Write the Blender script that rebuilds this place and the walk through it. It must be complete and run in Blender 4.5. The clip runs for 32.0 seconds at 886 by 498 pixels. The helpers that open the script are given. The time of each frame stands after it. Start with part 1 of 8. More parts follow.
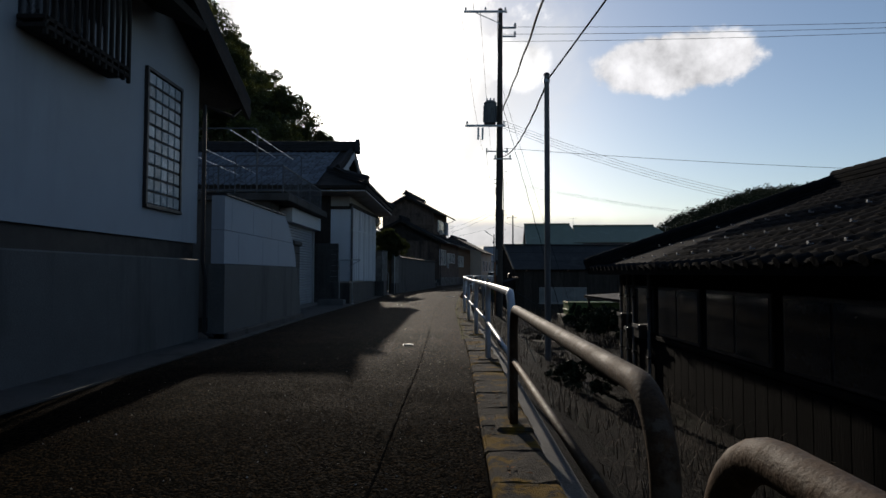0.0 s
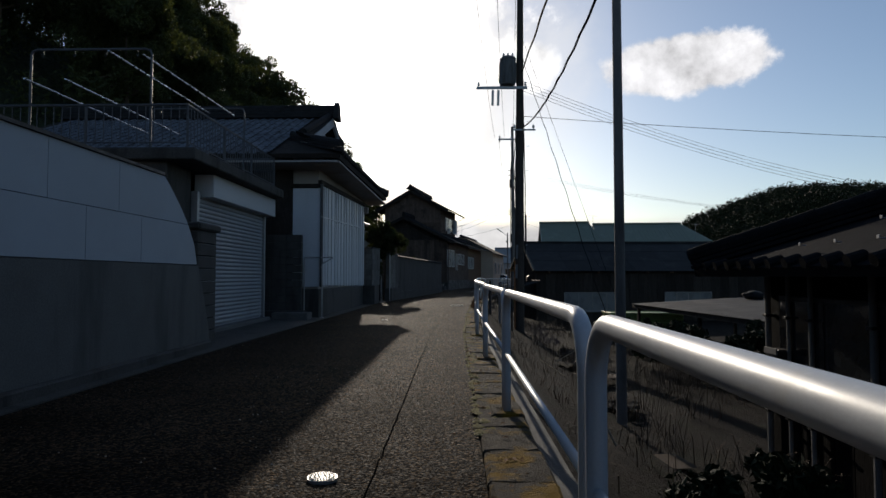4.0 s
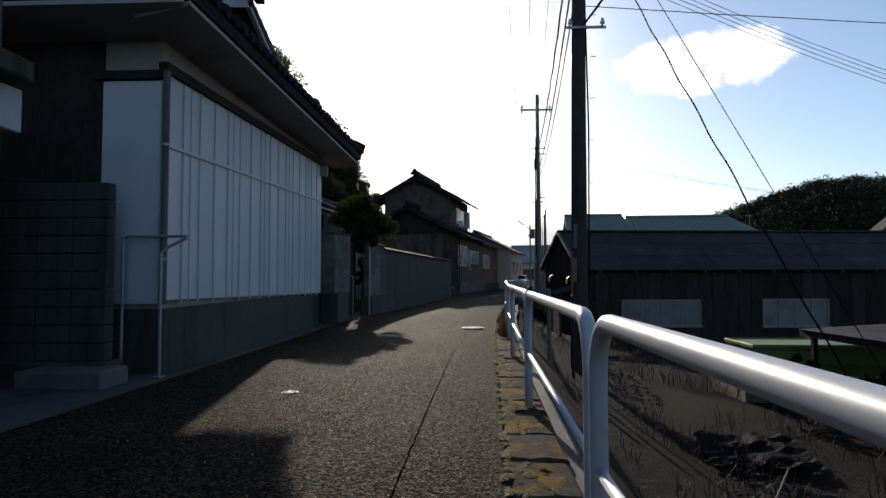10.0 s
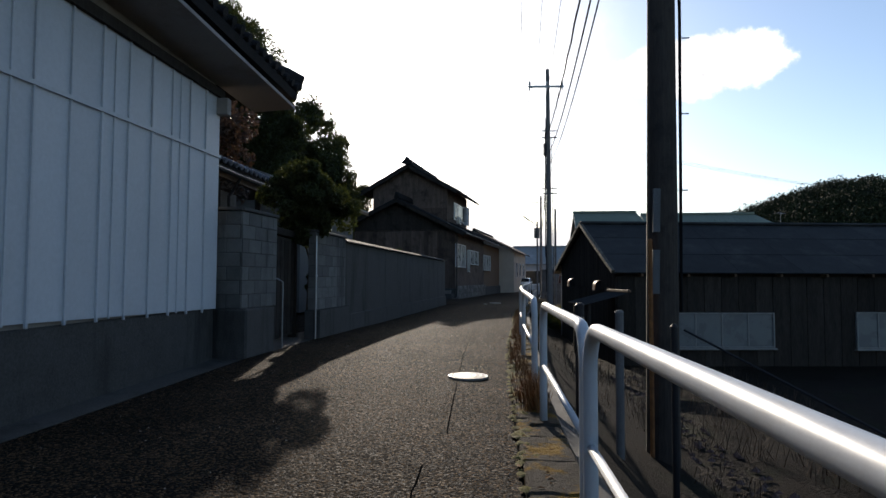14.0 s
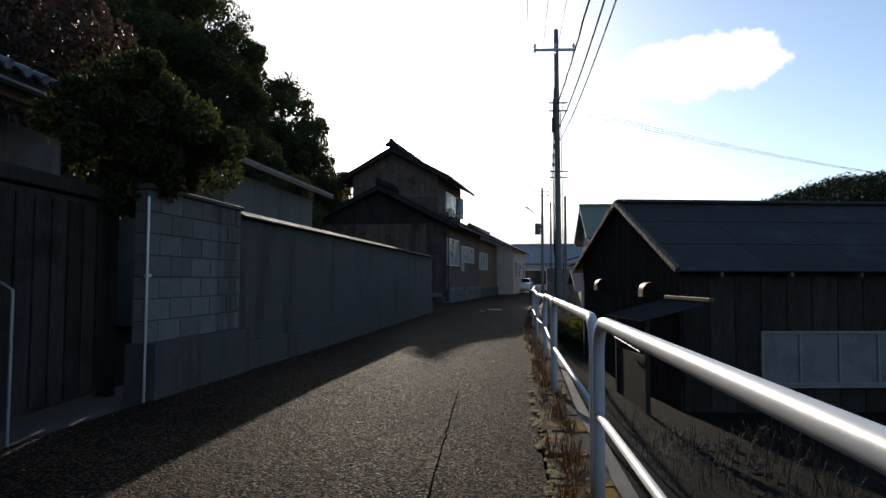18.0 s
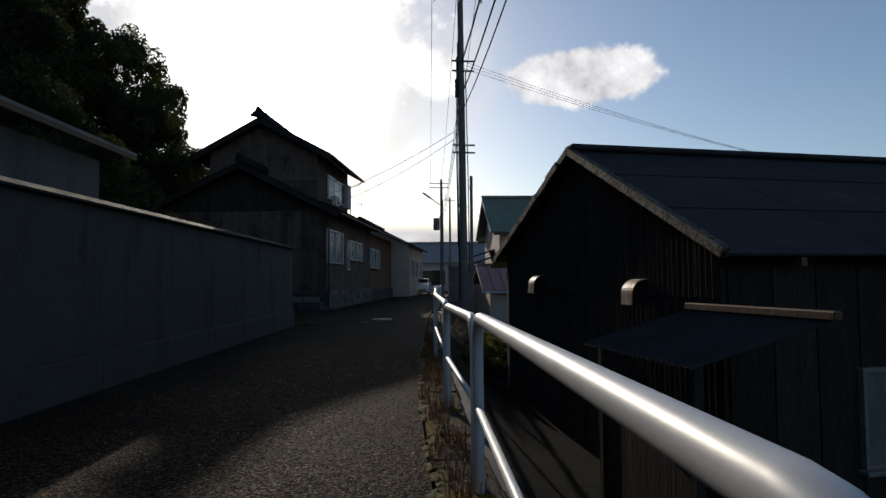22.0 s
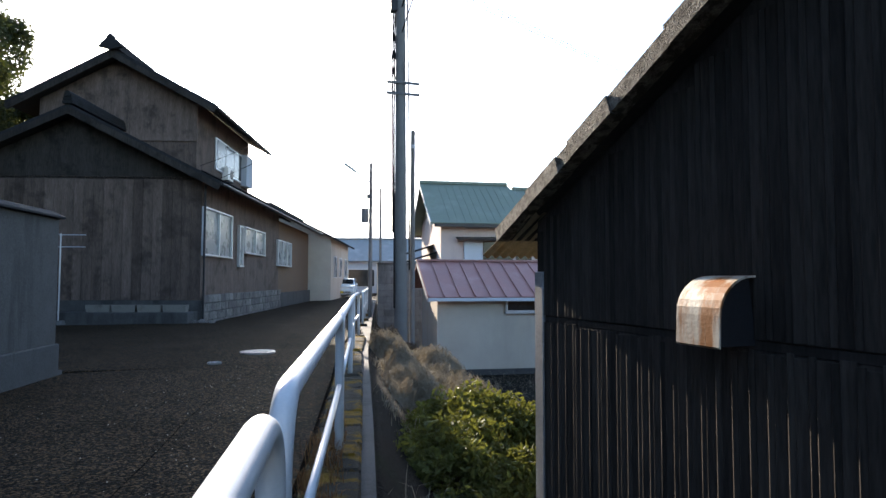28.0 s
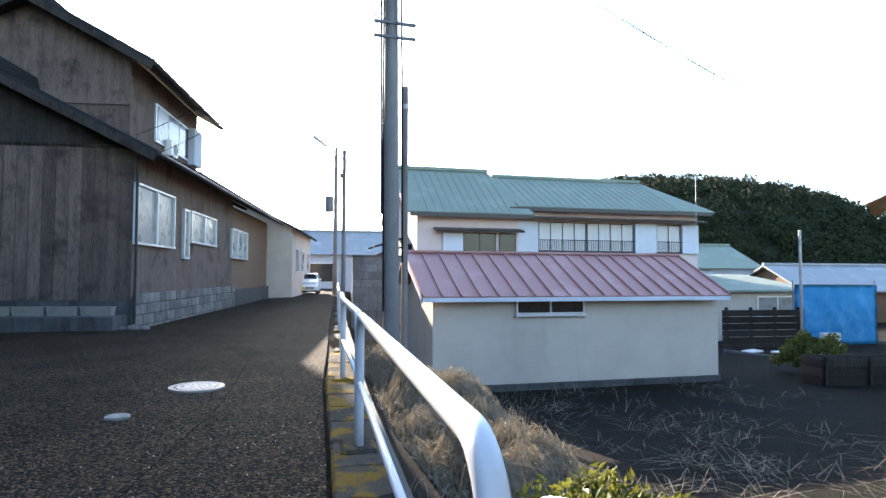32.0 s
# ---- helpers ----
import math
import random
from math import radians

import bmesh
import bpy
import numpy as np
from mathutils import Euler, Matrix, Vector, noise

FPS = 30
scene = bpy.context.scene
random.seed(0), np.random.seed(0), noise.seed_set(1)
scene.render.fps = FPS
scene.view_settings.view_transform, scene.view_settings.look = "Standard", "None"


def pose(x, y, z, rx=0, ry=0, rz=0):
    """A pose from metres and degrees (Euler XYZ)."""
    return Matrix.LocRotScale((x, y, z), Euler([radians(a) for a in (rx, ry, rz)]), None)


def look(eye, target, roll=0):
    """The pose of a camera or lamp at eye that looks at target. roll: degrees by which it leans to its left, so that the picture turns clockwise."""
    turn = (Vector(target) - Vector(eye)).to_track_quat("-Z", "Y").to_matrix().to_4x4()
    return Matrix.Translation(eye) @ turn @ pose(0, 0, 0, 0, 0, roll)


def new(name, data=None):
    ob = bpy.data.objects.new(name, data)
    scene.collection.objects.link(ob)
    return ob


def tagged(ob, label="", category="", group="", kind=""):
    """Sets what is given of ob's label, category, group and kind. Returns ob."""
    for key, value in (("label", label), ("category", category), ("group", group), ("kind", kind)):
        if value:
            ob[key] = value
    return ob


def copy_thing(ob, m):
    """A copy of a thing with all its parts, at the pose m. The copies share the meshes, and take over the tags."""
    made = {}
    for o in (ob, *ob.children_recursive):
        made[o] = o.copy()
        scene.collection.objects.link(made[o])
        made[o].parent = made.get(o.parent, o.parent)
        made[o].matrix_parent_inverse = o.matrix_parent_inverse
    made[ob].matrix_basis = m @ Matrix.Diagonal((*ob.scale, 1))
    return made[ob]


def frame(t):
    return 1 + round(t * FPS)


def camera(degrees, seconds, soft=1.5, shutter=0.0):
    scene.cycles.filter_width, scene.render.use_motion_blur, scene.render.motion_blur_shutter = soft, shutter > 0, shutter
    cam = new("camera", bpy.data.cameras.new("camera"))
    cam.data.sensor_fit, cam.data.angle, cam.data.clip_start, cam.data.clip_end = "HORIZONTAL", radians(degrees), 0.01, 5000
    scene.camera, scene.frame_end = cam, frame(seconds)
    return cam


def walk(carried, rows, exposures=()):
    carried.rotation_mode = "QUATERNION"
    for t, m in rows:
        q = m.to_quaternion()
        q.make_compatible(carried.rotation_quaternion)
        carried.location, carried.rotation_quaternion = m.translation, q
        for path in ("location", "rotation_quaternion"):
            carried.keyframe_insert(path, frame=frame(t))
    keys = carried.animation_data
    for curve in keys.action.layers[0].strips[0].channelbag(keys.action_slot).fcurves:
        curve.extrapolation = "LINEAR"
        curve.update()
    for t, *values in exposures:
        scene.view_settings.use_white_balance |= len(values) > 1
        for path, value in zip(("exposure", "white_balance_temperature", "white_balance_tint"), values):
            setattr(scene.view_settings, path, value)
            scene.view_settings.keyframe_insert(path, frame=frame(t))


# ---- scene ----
cam = camera(72.2, 32.0)
PATH = [
    (0, (0.136, -0.185, 1.081), (0.116, 1.813, 1.162), 0.1),
    (0.5, (0.146, 0.496, 1.077), (0.122, 2.494, 1.162), 0.1),
    (1, (0.201, 1.353, 1.109), (0.165, 3.35, 1.193), 0.1),
    (1.5, (0.193, 2.042, 1.068), (0.15, 4.04, 1.155), 0.1),
    (2, (0.17, 2.904, 1.097), (0.129, 4.902, 1.179), 0.0),
    (2.5, (0.139, 3.535, 1.058), (0.088, 5.532, 1.145), -0.0),
    (3, (0.215, 4.358, 1.086), (0.168, 6.355, 1.171), -0.2),
    (3.5, (0.217, 5.13, 1.081), (0.167, 7.127, 1.17), 0.0),
    (5.5, (0.371, 8.017, 1.043), (0.31, 10.014, 1.134), -0.2),
    (6, (0.288, 8.939, 1.066), (0.238, 10.937, 1.153), -0.3),
    (6.5, (0.196, 9.613, 1.063), (0.136, 11.61, 1.152), -0.1),
    (7, (0.159, 10.475, 1.094), (0.097, 12.472, 1.181), -0.2),
    (7.5, (0.154, 11.089, 1.067), (0.081, 13.085, 1.156), -0.0),
    (8, (0.12, 11.931, 1.077), (0.05, 13.928, 1.166), -0.1),
    (8.5, (0.067, 12.572, 1.05), (-0.009, 14.569, 1.143), -0.0),
    (9, (0.089, 13.421, 1.091), (0.016, 15.418, 1.18), -0.0),
    (9.5, (0.111, 14.039, 1.064), (0.023, 16.035, 1.157), 0.0),
    (10, (0.154, 14.875, 1.103), (0.061, 16.871, 1.195), -0.1),
    (10.5, (0.119, 15.518, 1.071), (0.014, 17.513, 1.165), -0.0),
    (11, (0.107, 16.39, 1.133), (-0.005, 18.384, 1.226), 0.1),
    (11.5, (0.171, 16.882, 1.103), (0.042, 18.875, 1.197), -0.0),
    (12, (0.121, 17.803, 1.125), (0.022, 19.798, 1.22), 0.0),
    (12.5, (0.11, 18.43, 1.091), (-0.003, 20.424, 1.188), 0.1),
    (13, (0.149, 19.282, 1.131), (0.034, 21.276, 1.227), 0.0),
    (13.5, (0.149, 19.862, 1.096), (0.024, 21.856, 1.196), 0.2),
    (14, (0.216, 20.64, 1.164), (0.123, 22.636, 1.262), 0.2),
    (14.5, (0.187, 21.248, 1.127), (0.083, 23.242, 1.228), 0.4),
    (16.5, (0.276, 24.264, 1.158), (0.164, 26.258, 1.258), 0.2),
    (17, (0.302, 25.003, 1.198), (0.214, 26.999, 1.299), 0.1),
    (17.5, (0.303, 25.668, 1.178), (0.202, 27.663, 1.275), 0.3),
    (18, (0.307, 26.505, 1.193), (0.228, 28.501, 1.291), 0.2),
    (18.5, (0.31, 27.186, 1.156), (0.219, 29.181, 1.252), 0.3),
    (19, (0.37, 28.007, 1.167), (0.335, 30.004, 1.265), 0.2),
    (19.5, (0.41, 28.645, 1.122), (0.408, 30.643, 1.219), 0.2),
    (20, (0.433, 29.497, 1.147), (0.548, 31.491, 1.244), -0.1),
    (20.5, (0.494, 30.166, 1.106), (0.602, 32.161, 1.204), 0.0),
    (21, (0.576, 31.055, 1.135), (0.747, 33.045, 1.235), -0.2),
    (21.5, (0.733, 31.735, 1.106), (0.908, 33.725, 1.206), -0.2),
    (22, (0.904, 32.658, 1.142), (1.159, 34.639, 1.243), -0.4),
    (22.5, (1.043, 33.353, 1.164), (1.286, 35.336, 1.267), -0.3),
    (23, (1.117, 34.207, 1.179), (1.369, 36.188, 1.283), -0.0),
    (23.5, (1.199, 34.867, 1.157), (1.429, 36.851, 1.261), 0.1),
    (24, (1.261, 35.681, 1.161), (1.493, 37.665, 1.267), -0.0),
    (24.5, (1.331, 36.32, 1.144), (1.545, 38.306, 1.251), -0.0),
    (26.5, (1.714, 38.946, 1.267), (2.042, 40.916, 1.373), 0.2),
    (27, (1.878, 39.415, 1.229), (2.358, 41.354, 1.335), -0.1),
    (27.5, (1.93, 39.917, 1.213), (2.407, 41.857, 1.314), -0.0),
    (28, (1.985, 40.394, 1.188), (2.465, 42.333, 1.29), 0.1),
    (28.5, (1.978, 40.868, 1.208), (2.456, 42.808, 1.306), 0.2),
    (29, (2.02, 41.163, 1.194), (2.613, 43.07, 1.297), -0.0),
    (29.5, (2.13, 41.601, 1.173), (2.824, 43.474, 1.272), -0.2),
    (30, (2.101, 41.939, 1.207), (2.804, 43.809, 1.306), -0.0),
    (30.5, (2.186, 42.289, 1.161), (2.92, 44.146, 1.26), -0.1),
    (31, (2.233, 42.699, 1.171), (2.951, 44.563, 1.266), 0.1),
    (31.5, (2.166, 43.177, 1.135), (2.849, 45.054, 1.237), -0.0),
    (32, (1.949, 44.015, 1.205), (2.559, 45.918, 1.29), 0.2),
]
# the clip's camera opens up twice near the end
walk(cam, [(t, look(eye, target, roll)) for t, eye, target, roll in PATH],
     [(0, -0.1, 6300, 11), (3, -0.05, 6300, 11), (6, 0.0, 6300, 11), (9, 0.35, 6300, 12), (13, 0.75, 6350, 12), (18, 0.75, 6350, 12), (19.5, 0.55, 6350, 12), (20.5, 0.1, 6300, 11),
      (22, -0.1, 6300, 11), (24.5, -0.1, 6300, 11), (26.6, 0.05, 6300, 11), (27.1, 0.7, 6350, 11), (27.6, 2.1, 6450, 12), (28.5, 2.6, 6450, 12), (30, 3.2, 6450, 12), (32, 3.3, 6450, 12)])

# ---- light ----
SUN_AZ, SUN_EL = 8.5, 19.0          # degrees left of +y, above the horizon
sun_dir = Vector((-math.sin(radians(SUN_AZ)) * math.cos(radians(SUN_EL)),
                  math.cos(radians(SUN_AZ)) * math.cos(radians(SUN_EL)), math.sin(radians(SUN_EL))))
sun = new("sun", bpy.data.lights.new("sun", "SUN"))
sun.data.energy, sun.data.angle, sun.data.color = 3.2, radians(0.6), (1.0, 0.87, 0.70)
sun.matrix_world = look(sun_dir * 100, (0, 0, 0))

world = bpy.data.worlds.new("world")
scene.world = world
world.use_nodes = True
wn, wl = world.node_tree.nodes, world.node_tree.links
wn.clear()
out = wn.new("ShaderNodeOutputWorld")
bg = wn.new("ShaderNodeBackground")
sky = wn.new("ShaderNodeTexSky")
sky.sky_type, sky.sun_disc = "NISHITA", False
sky.sun_elevation, sky.sun_rotation = radians(SUN_EL), radians(-SUN_AZ)
sky.air_density, sky.dust_density, sky.ozone_density = 1.0, 0.7, 2.0
bg.inputs["Strength"].default_value = 0.10


def node(nodes, links, kind, values=(), operation="", interpolation_type="", data_type="", noise_dimensions=""):
    """A node with its inputs, given as (socket, value or other socket)."""
    n = nodes.new(kind)
    if operation:
        n.operation = operation
    if interpolation_type:
        n.interpolation_type = interpolation_type
    if data_type:
        n.data_type = data_type
    if noise_dimensions:
        n.noise_dimensions = noise_dimensions
    for key, value in values:
        if isinstance(value, bpy.types.NodeSocket):
            links.new(value, n.inputs[key])
        else:
            n.inputs[key].default_value = value
    return n


# clouds: a bank of thin bright cloud round the sun and single cumulus clouds beside it
tc = wn.new("ShaderNodeTexCoord")


def direction(yaw, pitch):
    return (-math.sin(radians(yaw)) * math.cos(radians(pitch)), math.cos(radians(yaw)) * math.cos(radians(pitch)), math.sin(radians(pitch)))


def cloud_mask(yaw, pitch, wide, high, rough, sharp, scale, seed):
    """A cloud as a mask on the sky: an oval in that direction with an edge broken up by noise."""
    d = Vector(direction(yaw, pitch))
    side = Vector((math.cos(radians(yaw)), math.sin(radians(yaw)), 0))
    up = side.cross(d)
    rel = node(wn, wl, "ShaderNodeVectorMath", [(0, tc.outputs["Generated"]), (1, tuple(d))], operation="SUBTRACT")
    a = node(wn, wl, "ShaderNodeVectorMath", [(0, rel.outputs[0]), (1, tuple(side / math.tan(radians(wide))))], operation="DOT_PRODUCT")
    b = node(wn, wl, "ShaderNodeVectorMath", [(0, rel.outputs[0]), (1, tuple(up / math.tan(radians(high))))], operation="DOT_PRODUCT")
    c = node(wn, wl, "ShaderNodeVectorMath", [(0, rel.outputs[0]), (1, tuple(d * 2.0))], operation="DOT_PRODUCT")
    v = node(wn, wl, "ShaderNodeCombineXYZ", [(0, a.outputs["Value"]), (1, b.outputs["Value"]), (2, c.outputs["Value"])])
    r = node(wn, wl, "ShaderNodeVectorMath", [(0, v.outputs[0])], operation="LENGTH")
    n = node(wn, wl, "ShaderNodeTexNoise", [("Vector", tc.outputs["Generated"]), ("W", seed), ("Scale", scale), ("Detail", 8.0), ("Roughness", 0.6)], noise_dimensions="4D")
    m = node(wn, wl, "ShaderNodeMath", [(0, n.outputs["Fac"]), (1, 0.5)], operation="SUBTRACT")
    m2 = node(wn, wl, "ShaderNodeMath", [(0, m.outputs[0]), (1, rough), (2, r.outputs["Value"])], operation="MULTIPLY_ADD")
    e = node(wn, wl, "ShaderNodeMapRange", [("Value", m2.outputs[0]), ("From Min", 1.0 + sharp), ("From Max", 1.0 - sharp)], interpolation_type="SMOOTHSTEP")
    return e.outputs[0], n.outputs["Fac"]


col = sky.outputs[0]
for yaw, pitch, wide, high, rough, sharp, scale, seed, tint, gain in (
        (9.5, 17.5, 13.5, 11.0, 1.6, 0.7, 7.0, 3.0, (1.0, 0.97, 0.92), 9.0),
        (8.0, 22.0, 12.0, 7.5, 2.2, 0.22, 15.0, 4.0, (1.0, 0.97, 0.93), 15.0),
        (13.4, 16.6, 3.2, 1.5, 1.2, 0.3, 16.0, 6.0, (0.96, 0.97, 1.0), 5.5),
        (13.5, 23.0, 4.5, 1.9, 1.4, 0.35, 13.0, 7.0, (0.96, 0.97, 1.0), 6.5),
        (8.5, 19.0, 6.5, 6.5, 0.1, 0.95, 5.0, 1.0, (1.0, 0.95, 0.86), 70.0),
        (-20.4, 18.2, 6.6, 2.5, 1.2, 0.14, 18.0, 5.0, (1.0, 0.98, 0.97), 11.0),
        (-6.8, 19.2, 2.3, 2.1, 1.3, 0.25, 14.0, 9.0, (1.0, 0.98, 0.95), 14.0),
        (-6.0, 3.5, 18.0, 1.6, 1.8, 0.6, 9.0, 2.0, (1.0, 0.97, 0.93), 9.0)):
    mask, tex = cloud_mask(yaw, pitch, wide, high, rough, sharp, scale, seed)
    body = node(wn, wl, "ShaderNodeMapRange", [("Value", tex), ("From Min", 0.35), ("From Max", 0.68), ("To Min", gain), ("To Max", gain * 0.5)])
    tone = node(wn, wl, "ShaderNodeVectorMath", [(0, (tint[0], tint[1], tint[2])), ("Scale", body.outputs[0])], operation="SCALE")
    mix = node(wn, wl, "ShaderNodeMix", [(0, mask), (6, col), (7, tone.outputs[0])], data_type="RGBA")
    col = mix.outputs[2]
wl.new(col, bg.inputs["Color"])
wl.new(bg.outputs[0], out.inputs[0])


# ---- materials ----
def material(name, base, rough=0.6, metal=0.0, grain=0.25, scale=6.0, fine=60.0, bump=0.25, depth=0.01, stain=None, stain_scale=1.2, stain_low=0.52,
             stain_high=0.7, per_object=0.0, streak=False, rough_var=0.12, spec=0.25, stretch=(1, 1, 1)):
    """A surface with its colour broken up at two scales, an optional stain colour, and a fine relief."""
    m = bpy.data.materials.new(name)
    m.use_nodes = True
    n, l = m.node_tree.nodes, m.node_tree.links
    n.clear()
    out_node = n.new("ShaderNodeOutputMaterial")
    p = n.new("ShaderNodeBsdfPrincipled")
    l.new(p.outputs[0], out_node.inputs[0])
    g = n.new("ShaderNodeNewGeometry")
    vec = node(n, l, "ShaderNodeMapping", [("Vector", g.outputs["Position"]), ("Scale", stretch)])
    big = node(n, l, "ShaderNodeTexNoise", [("Vector", vec.outputs[0]), ("Scale", scale), ("Detail", 5.0), ("Roughness", 0.6)])
    small = node(n, l, "ShaderNodeTexNoise", [("Vector", vec.outputs[0]), ("Scale", fine), ("Detail", 3.0), ("Roughness", 0.6)])
    both = node(n, l, "ShaderNodeMath", [(0, big.outputs["Fac"]), (1, small.outputs["Fac"])], operation="ADD")
    value = node(n, l, "ShaderNodeMapRange", [("Value", both.outputs[0]), ("From Min", 0.7), ("From Max", 1.3), ("To Min", 1 - grain), ("To Max", 1 + grain)])
    fac = value.outputs[0]
    if per_object:
        info = n.new("ShaderNodeObjectInfo")
        r = node(n, l, "ShaderNodeMapRange", [("Value", info.outputs["Random"]), ("To Min", 1 - per_object), ("To Max", 1 + per_object)])
        fac = node(n, l, "ShaderNodeMath", [(0, fac), (1, r.outputs[0])], operation="MULTIPLY").outputs[0]
    tone = node(n, l, "ShaderNodeVectorMath", [(0, tuple(base[:3])), ("Scale", fac)], operation="SCALE").outputs[0]
    if stain:
        sv = node(n, l, "ShaderNodeMapping", [("Vector", g.outputs["Position"]), ("Scale", (1, 1, 0.15) if streak else (1, 1, 1))])
        sn = node(n, l, "ShaderNodeTexNoise", [("Vector", sv.outputs[0]), ("Scale", stain_scale), ("Detail", 7.0), ("Roughness", 0.65)])
        sm = node(n, l, "ShaderNodeMapRange", [("Value", sn.outputs["Fac"]), ("From Min", stain_low), ("From Max", stain_high)])
        tone = node(n, l, "ShaderNodeMix", [(0, sm.outputs[0]), (6, tone), (7, (*stain, 1))], data_type="RGBA").outputs[2]
    l.new(tone, p.inputs["Base Color"])
    rr = node(n, l, "ShaderNodeMapRange", [("Value", big.outputs["Fac"]), ("From Min", 0.3), ("From Max", 0.7), ("To Min", max(0.03, rough - rough_var)), ("To Max", min(1, rough + rough_var))])
    l.new(rr.outputs[0], p.inputs["Roughness"])
    p.inputs["Metallic"].default_value = metal
    p.inputs["Specular IOR Level"].default_value = spec
    if bump:
        bp = node(n, l, "ShaderNodeBump", [("Strength", bump), ("Distance", depth), ("Height", both.outputs[0])])
        l.new(bp.outputs[0], p.inputs["Normal"])
    return m


def asphalt(name, base, pale, size, rough=0.75, worn=0.5, start_dim=None):
    """Open-graded asphalt: stones of the aggregate stand out of the dark binder."""
    m = bpy.data.materials.new(name)
    m.use_nodes = True
    n, l = m.node_tree.nodes, m.node_tree.links
    n.clear()
    out_node = n.new("ShaderNodeOutputMaterial")
    p = n.new("ShaderNodeBsdfPrincipled")
    l.new(p.outputs[0], out_node.inputs[0])
    g = n.new("ShaderNodeNewGeometry")
    vo = node(n, l, "ShaderNodeTexVoronoi", [("Vector", g.outputs["Position"]), ("Scale", size), ("Randomness", 1.0)])
    ed = node(n, l, "ShaderNodeTexVoronoi", [("Vector", g.outputs["Position"]), ("Scale", size * 0.55), ("Randomness", 1.0)])
    big = node(n, l, "ShaderNodeTexNoise", [("Vector", g.outputs["Position"]), ("Scale", 0.8), ("Detail", 6.0), ("Roughness", 0.6)])
    fine = node(n, l, "ShaderNodeTexNoise", [("Vector", g.outputs["Position"]), ("Scale", 260.0), ("Detail", 2.0)])
    bw = node(n, l, "ShaderNodeSeparateColor", [(0, vo.outputs["Color"])])
    st = node(n, l, "ShaderNodeMapRange", [("Value", bw.outputs[0]), ("From Min", worn), ("From Max", 1.0)])
    mix = node(n, l, "ShaderNodeMix", [(0, st.outputs[0]), (6, (*base, 1)), (7, (*pale, 1))], data_type="RGBA")
    v = node(n, l, "ShaderNodeMapRange", [("Value", big.outputs["Fac"]), ("From Min", 0.3), ("From Max", 0.7), ("To Min", 0.7), ("To Max", 1.35)])
    tone = node(n, l, "ShaderNodeVectorMath", [(0, mix.outputs[2]), ("Scale", v.outputs[0])], operation="SCALE")
    colour = tone.outputs[0]
    if start_dim:
        # tone and gloss cut towards low y, ragged edge, dimming a too bright start
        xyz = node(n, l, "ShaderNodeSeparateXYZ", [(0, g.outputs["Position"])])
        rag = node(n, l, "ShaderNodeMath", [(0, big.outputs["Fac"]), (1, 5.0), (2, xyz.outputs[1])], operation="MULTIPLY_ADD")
        old = node(n, l, "ShaderNodeMapRange", [("Value", rag.outputs[0]), ("From Min", start_dim[0]), ("From Max", start_dim[1]), ("To Min", start_dim[2]), ("To Max", 1.0)], interpolation_type="SMOOTHSTEP")
        dimmed = node(n, l, "ShaderNodeVectorMath", [(0, colour), ("Scale", old.outputs[0])], operation="SCALE")
        colour = dimmed.outputs[0]
        gloss = node(n, l, "ShaderNodeMapRange", [("Value", old.outputs[0]), ("From Min", start_dim[2]), ("From Max", 1.0), ("To Min", 0.002), ("To Max", 0.03)])
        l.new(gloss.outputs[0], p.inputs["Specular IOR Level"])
    l.new(colour, p.inputs["Base Color"])
    if not start_dim:
        p.inputs["Specular IOR Level"].default_value = 0.03
    rr = node(n, l, "ShaderNodeMapRange", [("Value", bw.outputs[1]), ("To Min", rough - 0.3), ("To Max", rough + 0.15)])
    l.new(rr.outputs[0], p.inputs["Roughness"])
    h1 = node(n, l, "ShaderNodeMath", [(0, vo.outputs["Distance"]), (1, -1.0), (2, 1.0)], operation="MULTIPLY_ADD")
    h2 = node(n, l, "ShaderNodeMath", [(0, ed.outputs["Distance"]), (1, -0.8), (2, h1.outputs[0])], operation="MULTIPLY_ADD")
    h3 = node(n, l, "ShaderNodeMath", [(0, fine.outputs["Fac"]), (1, 0.25), (2, h2.outputs[0])], operation="MULTIPLY_ADD")
    bp = node(n, l, "ShaderNodeBump", [("Strength", 0.9), ("Distance", 0.009), ("Height", h3.outputs[0])])
    l.new(bp.outputs[0], p.inputs["Normal"])
    return m


def glass(name, tint, rough=0.06, opaque=0.0):
    m = bpy.data.materials.new(name)
    m.use_nodes = True
    p = m.node_tree.nodes["Principled BSDF"]
    p.inputs["Base Color"].default_value = (*tint, 1)
    p.inputs["Roughness"].default_value = rough
    p.inputs["Transmission Weight"].default_value = 1 - opaque
    p.inputs["IOR"].default_value = 1.45
    return m


M_ASPHALT = asphalt("asphalt", (0.0085, 0.0075, 0.0065), (0.105, 0.069, 0.037), 70.0, rough=0.95, worn=0.62, start_dim=(6.0, 15.0, 0.24))
M_PATCH = asphalt("asphalt_patch", (0.011, 0.011, 0.011), (0.075, 0.066, 0.052), 95.0, rough=0.8, worn=0.55)
M_EDGING = material("edging_concrete", (0.045, 0.039, 0.031), 0.9, grain=0.5, scale=9, fine=90, bump=0.8, depth=0.02, stain=(0.15, 0.088, 0.012), stain_scale=3.0, stain_low=0.5, stain_high=0.58, spec=0.05, per_object=0.3)
M_EARTH = material("earth", (0.015, 0.0125, 0.010), 0.95, spec=0.05, grain=0.6, scale=2.5, fine=30, bump=0.9, depth=0.06, stain=(0.014, 0.017, 0.009), stain_scale=1.5)
